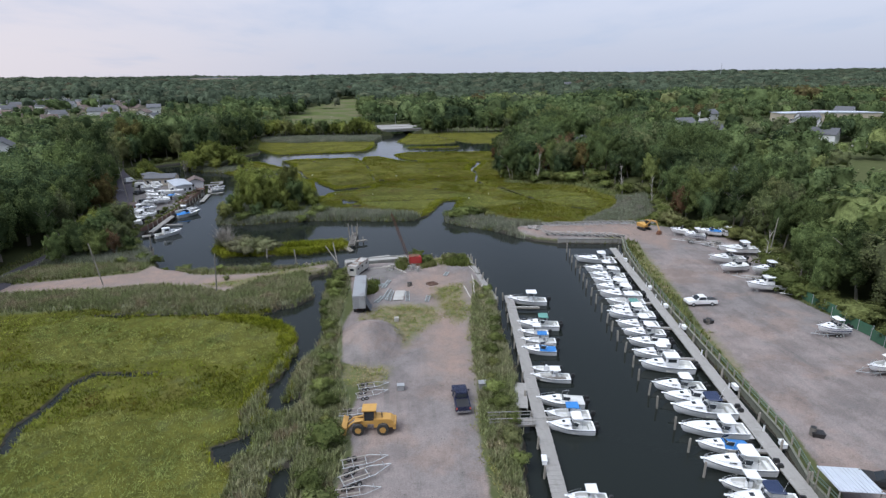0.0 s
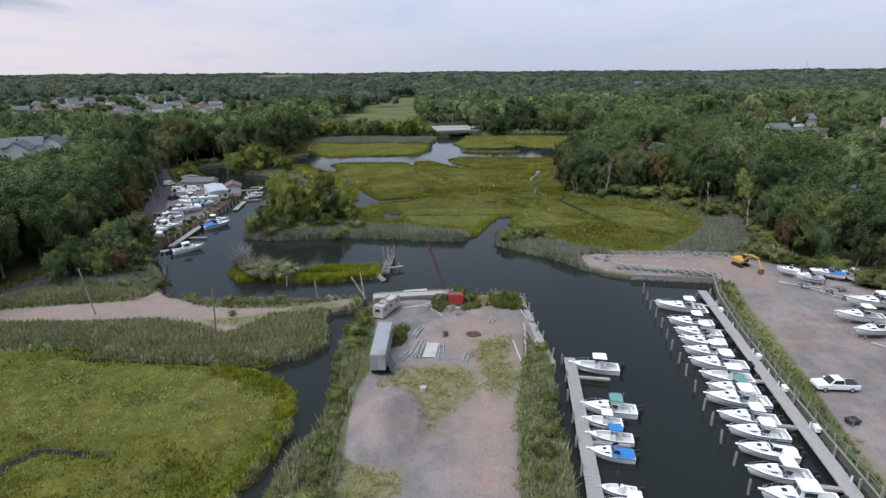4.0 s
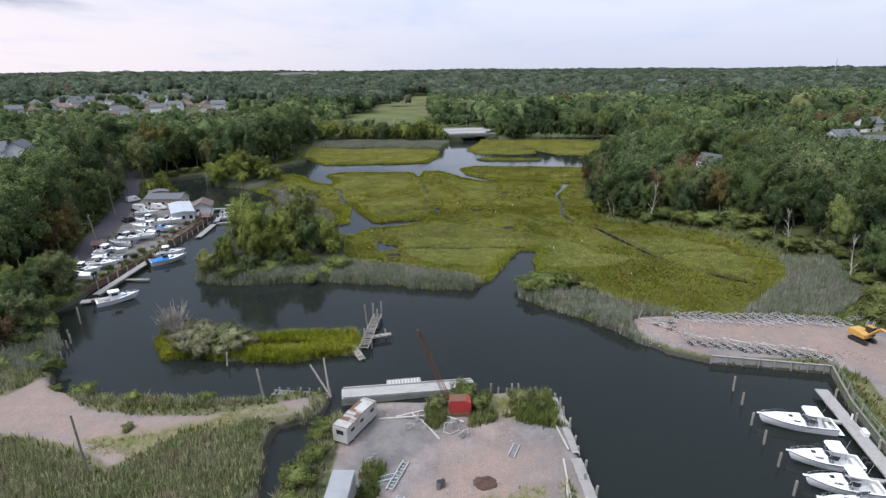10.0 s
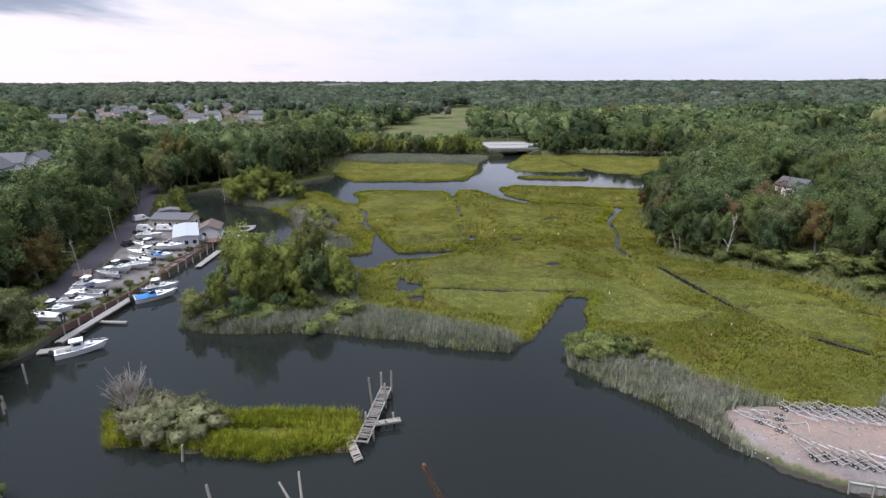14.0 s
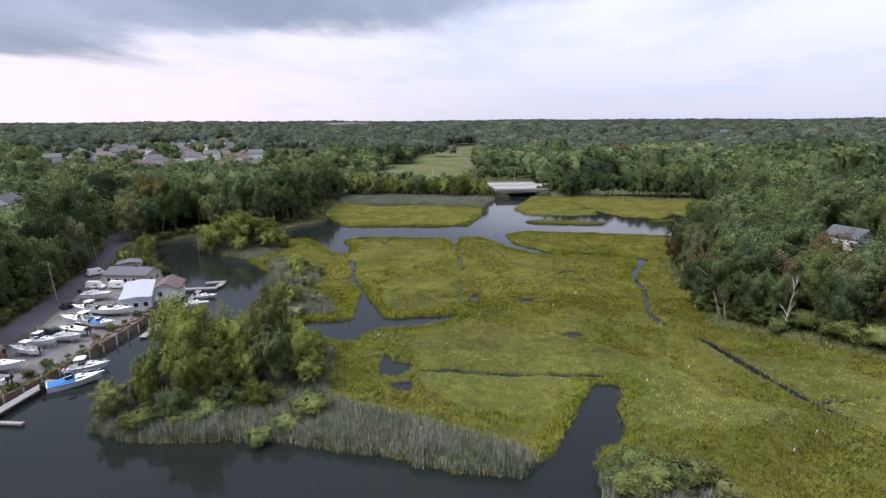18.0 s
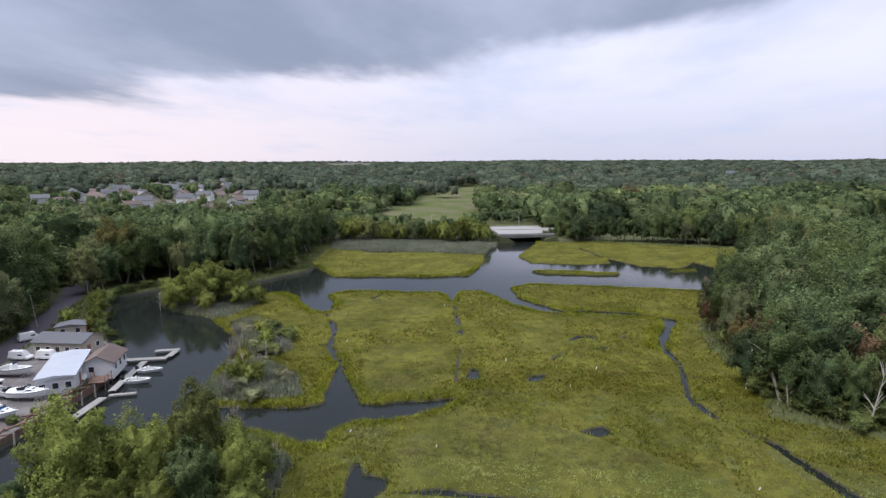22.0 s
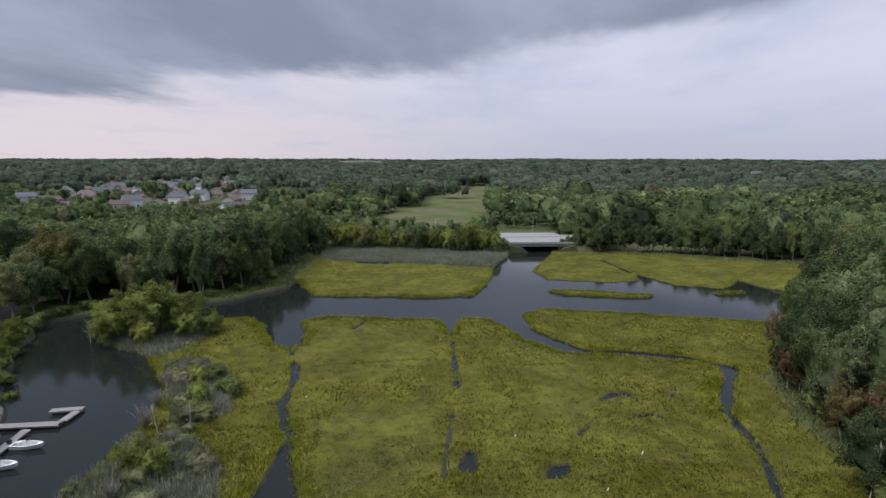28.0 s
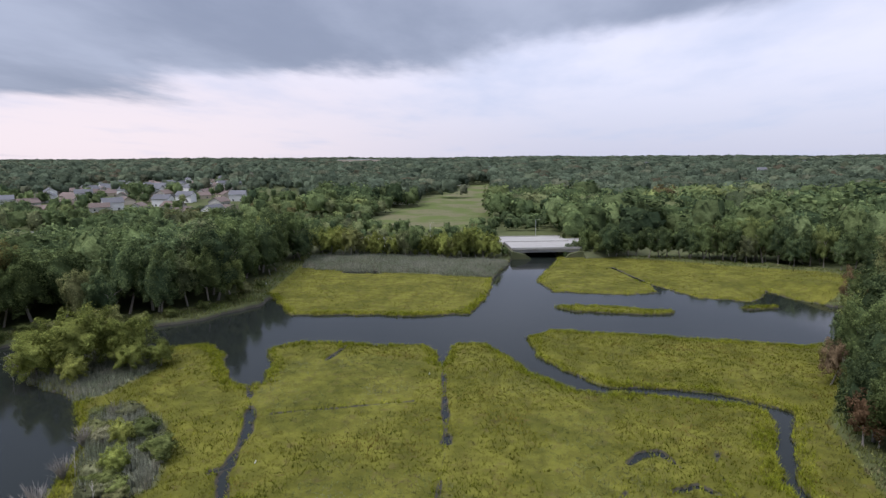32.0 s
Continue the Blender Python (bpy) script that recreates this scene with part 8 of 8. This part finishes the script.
part("paving", Geo().box((0, 0, 0), (46, 15, 0.5)), M_ROAD, lot)
parked = make_car(M_CARW, "pale car in the car park", pose(210, 289, gh(226, 286) + 0.5, 0, 0, 82))
for k in range(1, 6):
    clone(parked, pose(210 + 6.2 * k, 289 - 0.87 * k, gh(226, 286) + 0.5, 0, 0, 82))
mast = thing("radio_mast", "thin radio mast on the far ridge", "mast", pose(1380, 2350, gh(1380, 2350)))
part("column", Geo().rod((0, 0, 0), (0, 0, 62), 1.6, 0.6, 5), M_GALV, mast)
fence = thing("screen_fence", "green privacy fence at the edge of the yard", "fence", group="yard fences")
part("screen", Geo().box((0, 0, 0.95), (8.0, 0.05, 1.8)), M_GREENF, fence)
for k in range(4):
    part("post", Geo().rod((-3.9 + 2.6 * k, 0.06, 0), (-3.9 + 2.6 * k, 0.06, 2.0), 0.05), M_GALV, fence)
fence.matrix_basis = pose(72.3, 86.5, gh(72.3, 86.5), 0, 0, 92)
clone(fence, pose(71.6, 78.0, gh(71.6, 78.0), 0, 0, 96))
clone(fence, pose(71.0, 69.4, gh(71.0, 69.4), 0, 0, 90))

# ---- bridge and highway ----
span = thing("highway_bridge", "low concrete highway bridge over the creek", "bridge", pose(-1.0, 432.6, 0, 0, 0, 13), kind="structure")
part("deck", Geo().box((0, 0, 4.0), (29.5, 36.0, 0.5)), M_CONC, span, bevel=0.04)
part("road_surface", Geo().box((0, 0, 4.27), (29.5, 34.8, 0.05)), M_ROAD, span)
for y in (-17.7, 17.7):
    part("parapet", Geo().box((0, y, 4.45), (30.0, 0.35, 0.5)), M_CONC, span, bevel=0.03)
part("median", Geo().box((0, 1.5, 4.42), (29.5, 0.5, 0.35)), M_CONC, span, bevel=0.03)
for k in range(8):
    part("girder", Geo().box((0, -17.2 + 4.9 * k, 3.15), (29.0, 0.5, 1.2)), M_CONC, span)
for side in (-1, 1):
    # dark tone on the abutments stands in for shade below the deck
    part("abutment", Geo().box((side * 12.4, 0, 1.6), (4.6, 34.6, 4.2)), M_OLD, span, "concrete abutment, coloured dark for the shade under the bridge")
    part("bank_slope", Geo().loft([[(side * 15.5, y, 3.4), (side * 9.5, y, 2.0), (side * 6.4, y, -0.4), (side * 15.5, y, -0.4)] for y in (-19.5, 18.0)]), M_EMBANK, span, "weedy bank under the bridge end")
lampo = thing("highway_lamp", "tall highway lamp beside the bridge", "lamp post", pose(-2.0, 452.5, 3.9), "highway lamps")
part("mast", Geo().rod((0, 0, 0), (0, 0, 8.5), 0.12, 0.07), M_GALV, lampo)
part("arm", Geo().rod((0, 0, 8.5), (2.0, -0.6, 8.8), 0.05), M_GALV, lampo)
clone(lampo, pose(-50, 430, 4.0))
hw = thing("highway", "pale concrete highway on a low embankment", "road", kind="structure")
for pts in ([(-300, 424), (-110, 424), (-60, 424), (-16.2, 425.2)], [(12.6, 432.0), (60, 449), (300, 530)]):
    g, em = Geo(), Geo()
    for (x0, y0), (x1, y1) in zip(pts, pts[1:]):
        run, ang = math.hypot(x1 - x0, y1 - y0), math.degrees(math.atan2(y1 - y0, x1 - x0))
        n_ = Vector((-(y1 - y0), x1 - x0, 0)).normalized()
        a, b = Vector((x0, y0, 4.15)), Vector((x1, y1, 4.15))
        g.loft([[a - n_ * 13.8, a + n_ * 13.8, a + n_ * 13.8 - Vector((0, 0, 0.3)), a - n_ * 13.8 - Vector((0, 0, 0.3))], [b - n_ * 13.8, b + n_ * 13.8, b + n_ * 13.8 - Vector((0, 0, 0.3)), b - n_ * 13.8 - Vector((0, 0, 0.3))]])
        lo = Vector((0, 0, 4.2))
        em.loft([[a - n_ * 14.5 - Vector((0, 0, 0.2)), a + n_ * 14.5 - Vector((0, 0, 0.2)), a + n_ * 20 - lo, a - n_ * 20 - lo], [b - n_ * 14.5 - Vector((0, 0, 0.2)), b + n_ * 14.5 - Vector((0, 0, 0.2)), b + n_ * 20 - lo, b - n_ * 20 - lo]])
    part("carriageway", g, M_ROAD, hw)
    part("embankment", em, M_EMBANK, hw)

# ---- single trees, shrubs and snags ----
r_t = random.Random(31)
for x, y, h in [(-55, 168, 6), (-52, 171, 8), (-49, 177, 16), (-46, 174, 11), (-44, 181, 12.5), (-51, 180, 10), (-40, 177, 8), (-38.5, 184, 15.5), (-36, 179, 11), (-41, 188, 11), (-34, 184, 9.5), (-33, 189, 6.5), (-46, 168, 5.5), (-40, 171, 5), (-55, 176, 7), (-47, 185, 9), (-36, 173, 5), (-31, 181, 6), (-53, 185, 6.5), (-43, 175, 9), (-37, 190, 8)]:
    plant(r_t.choice((4, 5, 5, 2)), x, y, h, r_t.uniform(0, 360), r_t.uniform(0.72, 1.05) * (1.35 if h < 8 else 1.0), "light green broadleaf tree on the marsh point")
for x, y, h in [(57, 223, 13), (46, 236, 11.5), (68, 231, 14.5), (63, 214.5, 11), (44.5, 262, 9), (85, 345, 11), (-71, 132, 6.5), (78, 150, 10), (52, 287, 9)]:
    plant(6, x, y, h, r_t.uniform(0, 360), r_t.uniform(0.9, 1.15), "thin broadleaf tree with russet brown leaves")
for x, y, h in [(-14.5, 412, 4.0), (-17.5, 414, 5.5), (-21, 413, 6.0), (12.5, 421, 5.0), (16, 422, 6.5), (19, 420, 7.0), (10.5, 417.5, 2.6)]:
    plant(r_t.choice((1, 3)), x, y, h, r_t.uniform(0, 360), 1.3, "dense green bush beside the bridge end")
for x, y, h in [(-96, 267, 9), (-90, 271, 13), (-84, 276, 10.5), (-101, 272, 8.5), (-93, 280, 11), (-80, 272, 7), (-102, 279, 7.5), (-77, 277, 5.5), (-87, 266, 6)]:
    plant(r_t.choice((4, 5)), x, y, h, r_t.uniform(0, 360), r_t.uniform(1.15, 1.6), "spreading broadleaf tree at the mouth of the cove")
for x, y, h in [(-112, 257, 5.0), (-107.5, 250, 4.6), (-112, 246.5, 5.0), (-103, 243, 4.0), (-117, 262, 6.0), (-97, 240, 3.0)]:
    plant(r_t.choice((1, 3, 4)), x, y, h, r_t.uniform(0, 360), 1.1, "broadleaf tree at the head of the cove")
for x, y, h in [(-79.5, 149, 6.5), (-82, 154, 7.5), (-84.5, 159, 7.0), (-78.5, 156, 5.0), (-76.5, 144, 6.0), (-72.5, 141, 5.0), (-83, 147, 8.5), (-69, 136, 4.2), (-74, 133, 5.5), (-79, 138, 7.0), (-82.5, 165, 4.2), (-80, 131, 6.5)]:
    plant(r_t.choice((0, 1, 3, 4)), x, y, h, r_t.uniform(0, 360), 1.15, "low broadleaf tree at the water's edge south of the boatyard")
for k in range(26):
    x = -104 + k * 3.4 + r_t.uniform(-1, 1)
    plant(r_t.choice((0, 2, 4, 5, 4, 5)), x, 403 + 0.04 * (x + 104) + r_t.uniform(-2.5, 2.5), r_t.uniform(8, 13.5), r_t.uniform(0, 360), 1.15, "broadleaf tree along the highway embankment")
for k in range(22):
    x = 20 + k * 4.0 + r_t.uniform(-1, 1)
    plant(r_t.randrange(4), x, 421 - 0.16 * (x - 20) + r_t.uniform(-2, 3), r_t.uniform(9, 15), r_t.uniform(0, 360), 1.15, "broadleaf tree along the highway embankment")

BUSHES = []
for k in range(3):
    b = thing("shrub", "rounded green shrub", "shrub", group="shrubs")
    v, f, way = bush_shape(400 + k, 1200, 0.034)
    o = new("leaves", mesh_of("leaves", v, f, M_BUSH, way))
    o.parent = b
    tv, tf = trunk_shape(420 + k)
    o = new("stem", mesh_of("stem", tv, tf, M_BARK))
    o.parent = b
    BUSHES.append(b)
SCRUBS = []
for k in range(2):
    b = thing("scrub_bush", "grey-green twiggy scrub bush", "shrub", group="scrub bushes")
    v, f, way = bush_shape(430 + k, 1100, 0.03)
    o = new("leaves", mesh_of("leaves", v, f, M_SCRUB, way))
    o.parent = b
    tv, tf = trunk_shape(436 + k, True)
    o = new("stem", mesh_of("stem", tv, tf, M_DEAD))
    o.parent = b
    SCRUBS.append(b)
first = [True, True, True]
first_scrub = [True, True]


def scrub(x, y, h, label, wide=1.0):
    k = r_t.randrange(2)
    m = scaled(pose(x, y, gh(x, y) - 0.1, 0, 0, r_t.uniform(0, 360)), h * wide, h * wide, h)
    if first_scrub[k]:
        first_scrub[k] = False
        SCRUBS[k].matrix_basis = m
        SCRUBS[k]["label"] = label
    else:
        clone(SCRUBS[k], m, label)



def shrub(x, y, h, label="", wide=1.0):
    k = r_t.randrange(3)
    m = scaled(pose(x, y, gh(x, y) - 0.1, 0, 0, r_t.uniform(0, 360)), h * wide, h * wide, h)
    if first[k]:
        first[k] = False
        BUSHES[k].matrix_basis = m
        ob = BUSHES[k]
    else:
        ob = clone(BUSHES[k], m)
    if label:
        ob["label"] = label


for k in range(18):
    shrub(-58 + 30 * r_t.random(), 166 + 10 * r_t.random(), r_t.uniform(1.4, 3.0), "leafy shrub among the reeds of the marsh point", 1.5)
for x, y, h in [(13.5, 160, 3.0), (16.5, 162, 3.6), (19.5, 162, 3.4), (15.5, 165.5, 2.8), (22, 163.5, 3.2), (24.5, 161, 2.4), (12.5, 164, 2.2)]:
    shrub(x, y, h, "dense dark green shrub beside the inlet", 1.2)
for x, y, h in [(-44.5, 136.5, 3.4), (-41, 135.5, 3.2), (-37.5, 137, 2.9), (-42, 138.5, 3.3), (-46.5, 139, 3.2), (-35.5, 135, 2.2), (-43, 134, 2.6), (-39, 139, 2.8), (-48, 140.5, 2.6), (-36.5, 138.5, 2.4), (-34, 137, 2.0), (-40.5, 133.5, 2.4), (-37, 133.5, 1.8)]:
    scrub(x, y, h, "grey-green shrub on the islet", 1.2)
for k in range(20):
    y = 44 + k * 3.8
    x = -13.2 - 3.2 * min(1.0, max(0, (y - 60) / 30)) + r_t.uniform(-1.6, 1.2)
    shrub(x, y, r_t.uniform(0.9, 2.9), "green shrub on the peninsula bank", 1.1)
for k in range(15):
    y = 50 + k * 3.6
    x = 8.2 + 0.095 * (y - 50) + r_t.uniform(-0.8, 1.0)
    shrub(x, y, r_t.uniform(0.9, 2.0), "green shrub on the peninsula bank", 1.2)
for x, y, h in [(-2.6, 119.6, 1.8), (2.8, 119.6, 1.9), (1.0, 121.6, 2.6), (8.5, 121.5, 1.7), (10.4, 119.6, 1.4), (-9.0, 104.0, 1.3), (-8.8, 106.6, 1.1)]:
    shrub(x, y, h, "weedy green shrub around the derelict machines", 1.1)
for x, y, h in [(-51.5, 121.6, 2.2), (-56, 122.6, 1.2), (-43, 119.4, 1.4), (-33, 119.6, 1.4), (-40, 113.4, 1.0), (-60, 127.5, 2.2), (-63, 128.5, 2.0), (-69, 133, 2.6), (-74, 138, 3.2), (-70, 139, 2.6), (-78, 143, 3.4), (-80, 134, 2.6), (-67, 126.5, 1.8)]:
    shrub(x, y, h, "bushy green shrub by the sand track", 1.2)
for k in range(26):
    y = 158 + k * 4.0
    x = float(np.interp(y, [q[1] for q in ROAD[0]], [q[0] for q in ROAD[0]])) - 4.9 + r_t.uniform(-0.7, 0.3)
    shrub(x, y, r_t.uniform(1.8, 3.6), "leafy shrub along the edge of the road", 1.0)
for k in range(30):
    a = k / 29
    x, y = -60 + 12 * a + r_t.uniform(-3, 5), 240 - 30 * a + r_t.uniform(-5, 5)
    if at_field("shore", np.array([x]), np.array([y]))[0] > 1.0:
        (scrub if k % 4 else shrub)(x, y, r_t.uniform(0.9, 2.4), "grey-green scrub on the cove bank", 1.25)
for k in range(44):
    f = k / 43
    line = [(74.5, 62), (73.5, 90), (71.5, 97), (78, 106), (86, 122), (80, 137), (70, 147), (79, 158), (82, 178), (70, 196), (55, 213), (44, 222), (49, 238), (46, 252)]
    p = f * (len(line) - 1)
    i = min(int(p), len(line) - 2)
    x, y = line[i][0] + (p - i) * (line[i + 1][0] - line[i][0]), line[i][1] + (p - i) * (line[i + 1][1] - line[i][1])
    shrub(x + r_t.uniform(-1, 1.5), y + r_t.uniform(-1, 1), r_t.uniform(2.2, 4.6), "leafy shrub at the foot of the wood", 1.35)
for k in range(30):
    x, y = [(72, 196), (64, 203), (58, 209), (51, 214), (46, 218), (42, 223)][k % 6]
    shrub(x + r_t.uniform(0, 9), y + r_t.uniform(0, 7), r_t.uniform(2.0, 4.0), "bright green undergrowth at the edge of the wood", 1.5)
for k in range(26):
    f = k / 25
    line = [(-82, 158), (-78, 150), (-69, 140), (-67, 131), (-107, 251), (-115, 262), (-126, 277), (-122, 288), (-112, 296), (-98, 304), (-88, 322), (-90, 345)]
    p = f * (len(line) - 1)
    i = min(int(p), len(line) - 2)
    if i == 3:
        continue
    x, y = line[i][0] + (p - i) * (line[i + 1][0] - line[i][0]), line[i][1] + (p - i) * (line[i + 1][1] - line[i][1])
    shrub(x + r_t.uniform(-1.5, 0.5), y + r_t.uniform(-1, 1), r_t.uniform(1.8, 3.6), "leafy shrub at the water's edge", 1.2)
for k in range(90):
    x, y = -74 + 36 * r_t.random(), 211 + 48 * r_t.random()
    spot = np.array([x]), np.array([y])
    if at_field("shore", *spot)[0] > 1.2 and max(poly_sd(*spot, REEDS[8])[0], poly_sd(*spot, REEDS[9])[0]) > 0.5:
        if k % 2:
            scrub(x, y, r_t.uniform(0.9, 2.4), "grey-green scrub on the cove bank", 1.5)
        else:
            shrub(x, y, r_t.uniform(1.4, 3.2), "olive green shrub on the cove bank", 1.35)
for x, y, h in [(-49, 218.5, 4.8), (-53, 219.5, 4.5), (-61, 246.5, 4.4), (-56.5, 240, 4.2)]:
    plant(r_t.choice((4, 5)), x, y, h, r_t.uniform(0, 360), 1.3, "small light green tree in the scrub of the cove bank")
snag = thing("dead_tree", "bare bleached dead tree", "dead tree", group="dead trees")
sv, sf = trunk_shape(440, True)
o = new("bare_wood", mesh_of("bare_wood", sv, sf, M_DEAD))
o.parent = snag
snag.matrix_basis = scaled(pose(74.5, 207.0, gh(74.5, 207.0) - 0.2), 13)
for x, y, h in ((56.5, 226, 10), (62, 222, 15), (52, 230, 14), (66, 214, 13), (76, 186, 12), (77, 165, 11), (52, 252, 13), (-57, 230, 5.5), (-62, 239, 5.0), (-52, 219, 5.0), (86, 196, 11), (46.5, 262, 9), (49, 244, 9), (-101.5, 267, 7), (78, 110, 9), (-53, 232, 5), (80.5, 150, 8), (52.5, 214.0, 13), (44.0, 220.5, 11), (40.5, 229, 9), (60.5, 208.5, 10)):
    clone(snag, scaled(pose(x, y, gh(x, y) - 0.2, r_t.uniform(-6, 6), r_t.uniform(-6, 6), r_t.uniform(0, 360)), h * 0.7, h * 0.7, h))
drift = thing("fallen_tree", "bleached fallen tree lying on the marsh", "driftwood", scaled(pose(63.5, 205.0, gh(63.5, 205.0) + 0.5, 0, 82, 30), 9))
o = new("bare_wood", mesh_of("bare_wood", sv, sf, M_DEAD))
o.parent = drift
# white pegs made up to stand for bird-like white specks on the marsh
WHITE_SPECKS = [(-3, 238), (-26, 204), (-12, 201), (22, 190), (-40, 246), (30, 196), (-60, 232), (41, 177), (36, 172), (-22, 281), (9, 226)]
stake = thing("marsh_stake", "white peg standing in for a white speck in the grass", "stake", group="marsh stakes")
part("stick", Geo().rod((0, 0, 0), (0.15, 0, 0.5), 0.10, 0.06), M_GEL, stake)
stake.matrix_basis = pose(15, 236, gh(15, 236))
for x, y in WHITE_SPECKS:
    clone(stake, pose(x, y, gh(x, y) - 0.05, r_t.uniform(-20, 20), r_t.uniform(-20, 20), 0))


def bare_bush_shape(seed, stems=46):
    """Many thin leafless stems fanning from one root, one metre high."""
    r = np.random.default_rng(seed)
    vs, fs, n0 = [], [], 0
    for k in range(stems):
        a, out, top = r.uniform(0, 6.28), r.uniform(0.05, 0.6), r.uniform(0.55, 1.0)
        bend = [(out * f**1.3 * math.cos(a + 0.5 * f), out * f**1.3 * math.sin(a + 0.5 * f), top * f) for f in (0.0, 0.4, 0.75, 1.0)]
        limbs = [(bend, [0.014, 0.011, 0.008, 0.004])]
        for j in range(3):
            p, b = bend[1 + j % 2], r.uniform(0, 6.28)
            limbs.append(([p, (p[0] + 0.16 * math.cos(b), p[1] + 0.16 * math.sin(b), p[2] + r.uniform(0.05, 0.22))], [0.008, 0.003]))
        for path, rad in limbs:
            v, f = tube(path, rad, 4)
            vs.append(v)
            fs.append(f + n0)
            n0 += len(v)
    return np.concatenate(vs), np.concatenate(fs)


bare_bush = thing("bare_bush", "leafless grey bush with many thin stems", "dead bush", scaled(pose(-47.2, 138.6, gh(-47.2, 138.6) - 0.1), 6.6), "leafless bushes")
v, f = bare_bush_shape(501)
o = new("branchwork", mesh_of("branchwork", v, f, M_BARK))
o.parent = bare_bush
for x, y, h in ((-45.4, 137.0, 4.6), (-48.6, 140.2, 4.4), (-43.4, 138.8, 3.6), (-44.2, 135.2, 3.2), (-40.6, 137.8, 2.8), (-55, 222, 4.0), (-60, 231, 4.2), (-63, 238, 3.6), (-51, 213, 3.4), (-100.5, 268, 6.0), (-47, 207.5, 2.6), (-52, 226, 3.4), (-67, 246, 3.6), (71, 160, 3.0)):
    clone(bare_bush, scaled(pose(x, y, gh(x, y) - 0.1, 0, 0, r_t.uniform(0, 360)), h))

# rotten timbers and rubble along the boatyard bulkhead
rot = thing("rotten_timber", "dark rotten timber fallen along the boatyard bulkhead", "timber", pose(-77.2, 199.0, gh(-77.2, 199.0), 0, 4, 95), "rotten timbers")
part("beam", Geo().box((0, 0, 0.12), (4.2, 0.28, 0.24)), M_STAIN, rot, bevel=0.03)
for k in range(22):
    x, y = -76.6 - 0.09 * max(0, k * 0.9) + r_t.uniform(-1.2, 0.8), 190 + k * 1.15
    clone(rot, scaled(pose(x, y, gh(x, y) + r_t.uniform(0.0, 0.35), r_t.uniform(-8, 8), r_t.uniform(-14, 14), 95 + r_t.uniform(-60, 60)), r_t.uniform(0.35, 1.0), 1, 1))
for k in range(14):
    y = 161 + k * 4.1
    x = -77.4 - 0.07 * max(0, y - 190) + r_t.uniform(-1.0, 0.6)
    shrub(x, y, r_t.uniform(0.6, 1.5), "weedy green shrub by the boatyard bulkhead", 1.1)
for x, y, h in ((-92, 238, 1.8), (-98, 242.5, 2.2), (-104, 247.5, 2.4)):
    shrub(x, y, h, "leafy shrub at the head of the cove", 1.2)


def rubble(name, n, box, keep, size, mat, label, category, seed):
    """Loose lumps scattered over the ground, as one mesh of small tapered blocks."""
    px, py, r = scatter(n, *box, seed)
    ok = keep(px, py) > r.uniform(0, 1, n)
    px, py = px[ok], py[ok]
    n = len(px)
    s = size * r.uniform(0.35, 1.0, n) ** 2
    a = r.uniform(0, 6.28, n)
    long = s * r.uniform(0.9, 2.2, n)
    base = np.array([[-1, -1, -0.3], [1, -1, -0.3], [1, 1, -0.3], [-1, 1, -0.3], [-0.6, -0.7, 0.8], [0.7, -0.6, 0.7], [0.6, 0.6, 0.9], [-0.7, 0.7, 0.6]])
    v = np.empty((n, 8, 3))
    lx, ly = base[:, 0] * long[:, None], base[:, 1] * s[:, None]
    v[..., 0] = px[:, None] + lx * np.cos(a)[:, None] - ly * np.sin(a)[:, None]
    v[..., 1] = py[:, None] + lx * np.sin(a)[:, None] + ly * np.cos(a)[:, None]
    v[..., 2] = at_ground(px, py)[:, None] + base[:, 2] * s[:, None]
    q = np.array([[4, 5, 6, 7], [0, 1, 5, 4], [1, 2, 6, 5], [2, 3, 7, 6], [3, 0, 4, 7]])
    ob = new(name, mesh_of(name, v.reshape(-1, 3), (q[None] + 8 * np.arange(n)[:, None, None]).reshape(-1, 4), mat))
    return tagged(ob, label, category, kind="stuff")


def yard_keep(px, py):
    """Thick along the edges of the gravel and in patches."""
    edge = at_field("gravel", px, py)
    return np.where(edge > 0.4, np.where(edge < 0.97, 0.9, 0.10 + 0.75 * (value_noise(px, py, 5, 47) > 0.72)), 0.0)


def sand_keep(px, py):
    near_bank = np.minimum(np.abs(py - (147.5 - 0.02 * (px - 33))), np.abs(py - (140.2 - 0.25 * (px - 36))))
    return np.where((at_field("gravel", px, py) > 0.3) & (near_bank < 2.4), 0.9, 0.05)


rubble("yard_debris", 6500, (-15, 14, 40, 122), yard_keep, 0.055, M_OLD, "dark stones and scraps strewn over the gravel", "debris", 95)
rubble("yard_debris", 900, (-15, 14, 84, 122), yard_keep, 0.07, M_PLANK, "grey stones and scraps strewn over the gravel", "debris", 96)
rubble("yard_debris", 5200, (36, 84, 40, 150), yard_keep, 0.06, M_OLD, "dark stones and scraps strewn over the gravel", "debris", 97)
rubble("shore_debris", 700, (30, 68, 134, 151), sand_keep, 0.10, M_PLANK, "bleached driftwood and broken scraps on the sand", "debris", 98)
rubble("shore_debris", 900, (30, 68, 134, 151), sand_keep, 0.12, M_OLD, "dark driftwood and broken scraps on the sand", "debris", 99)
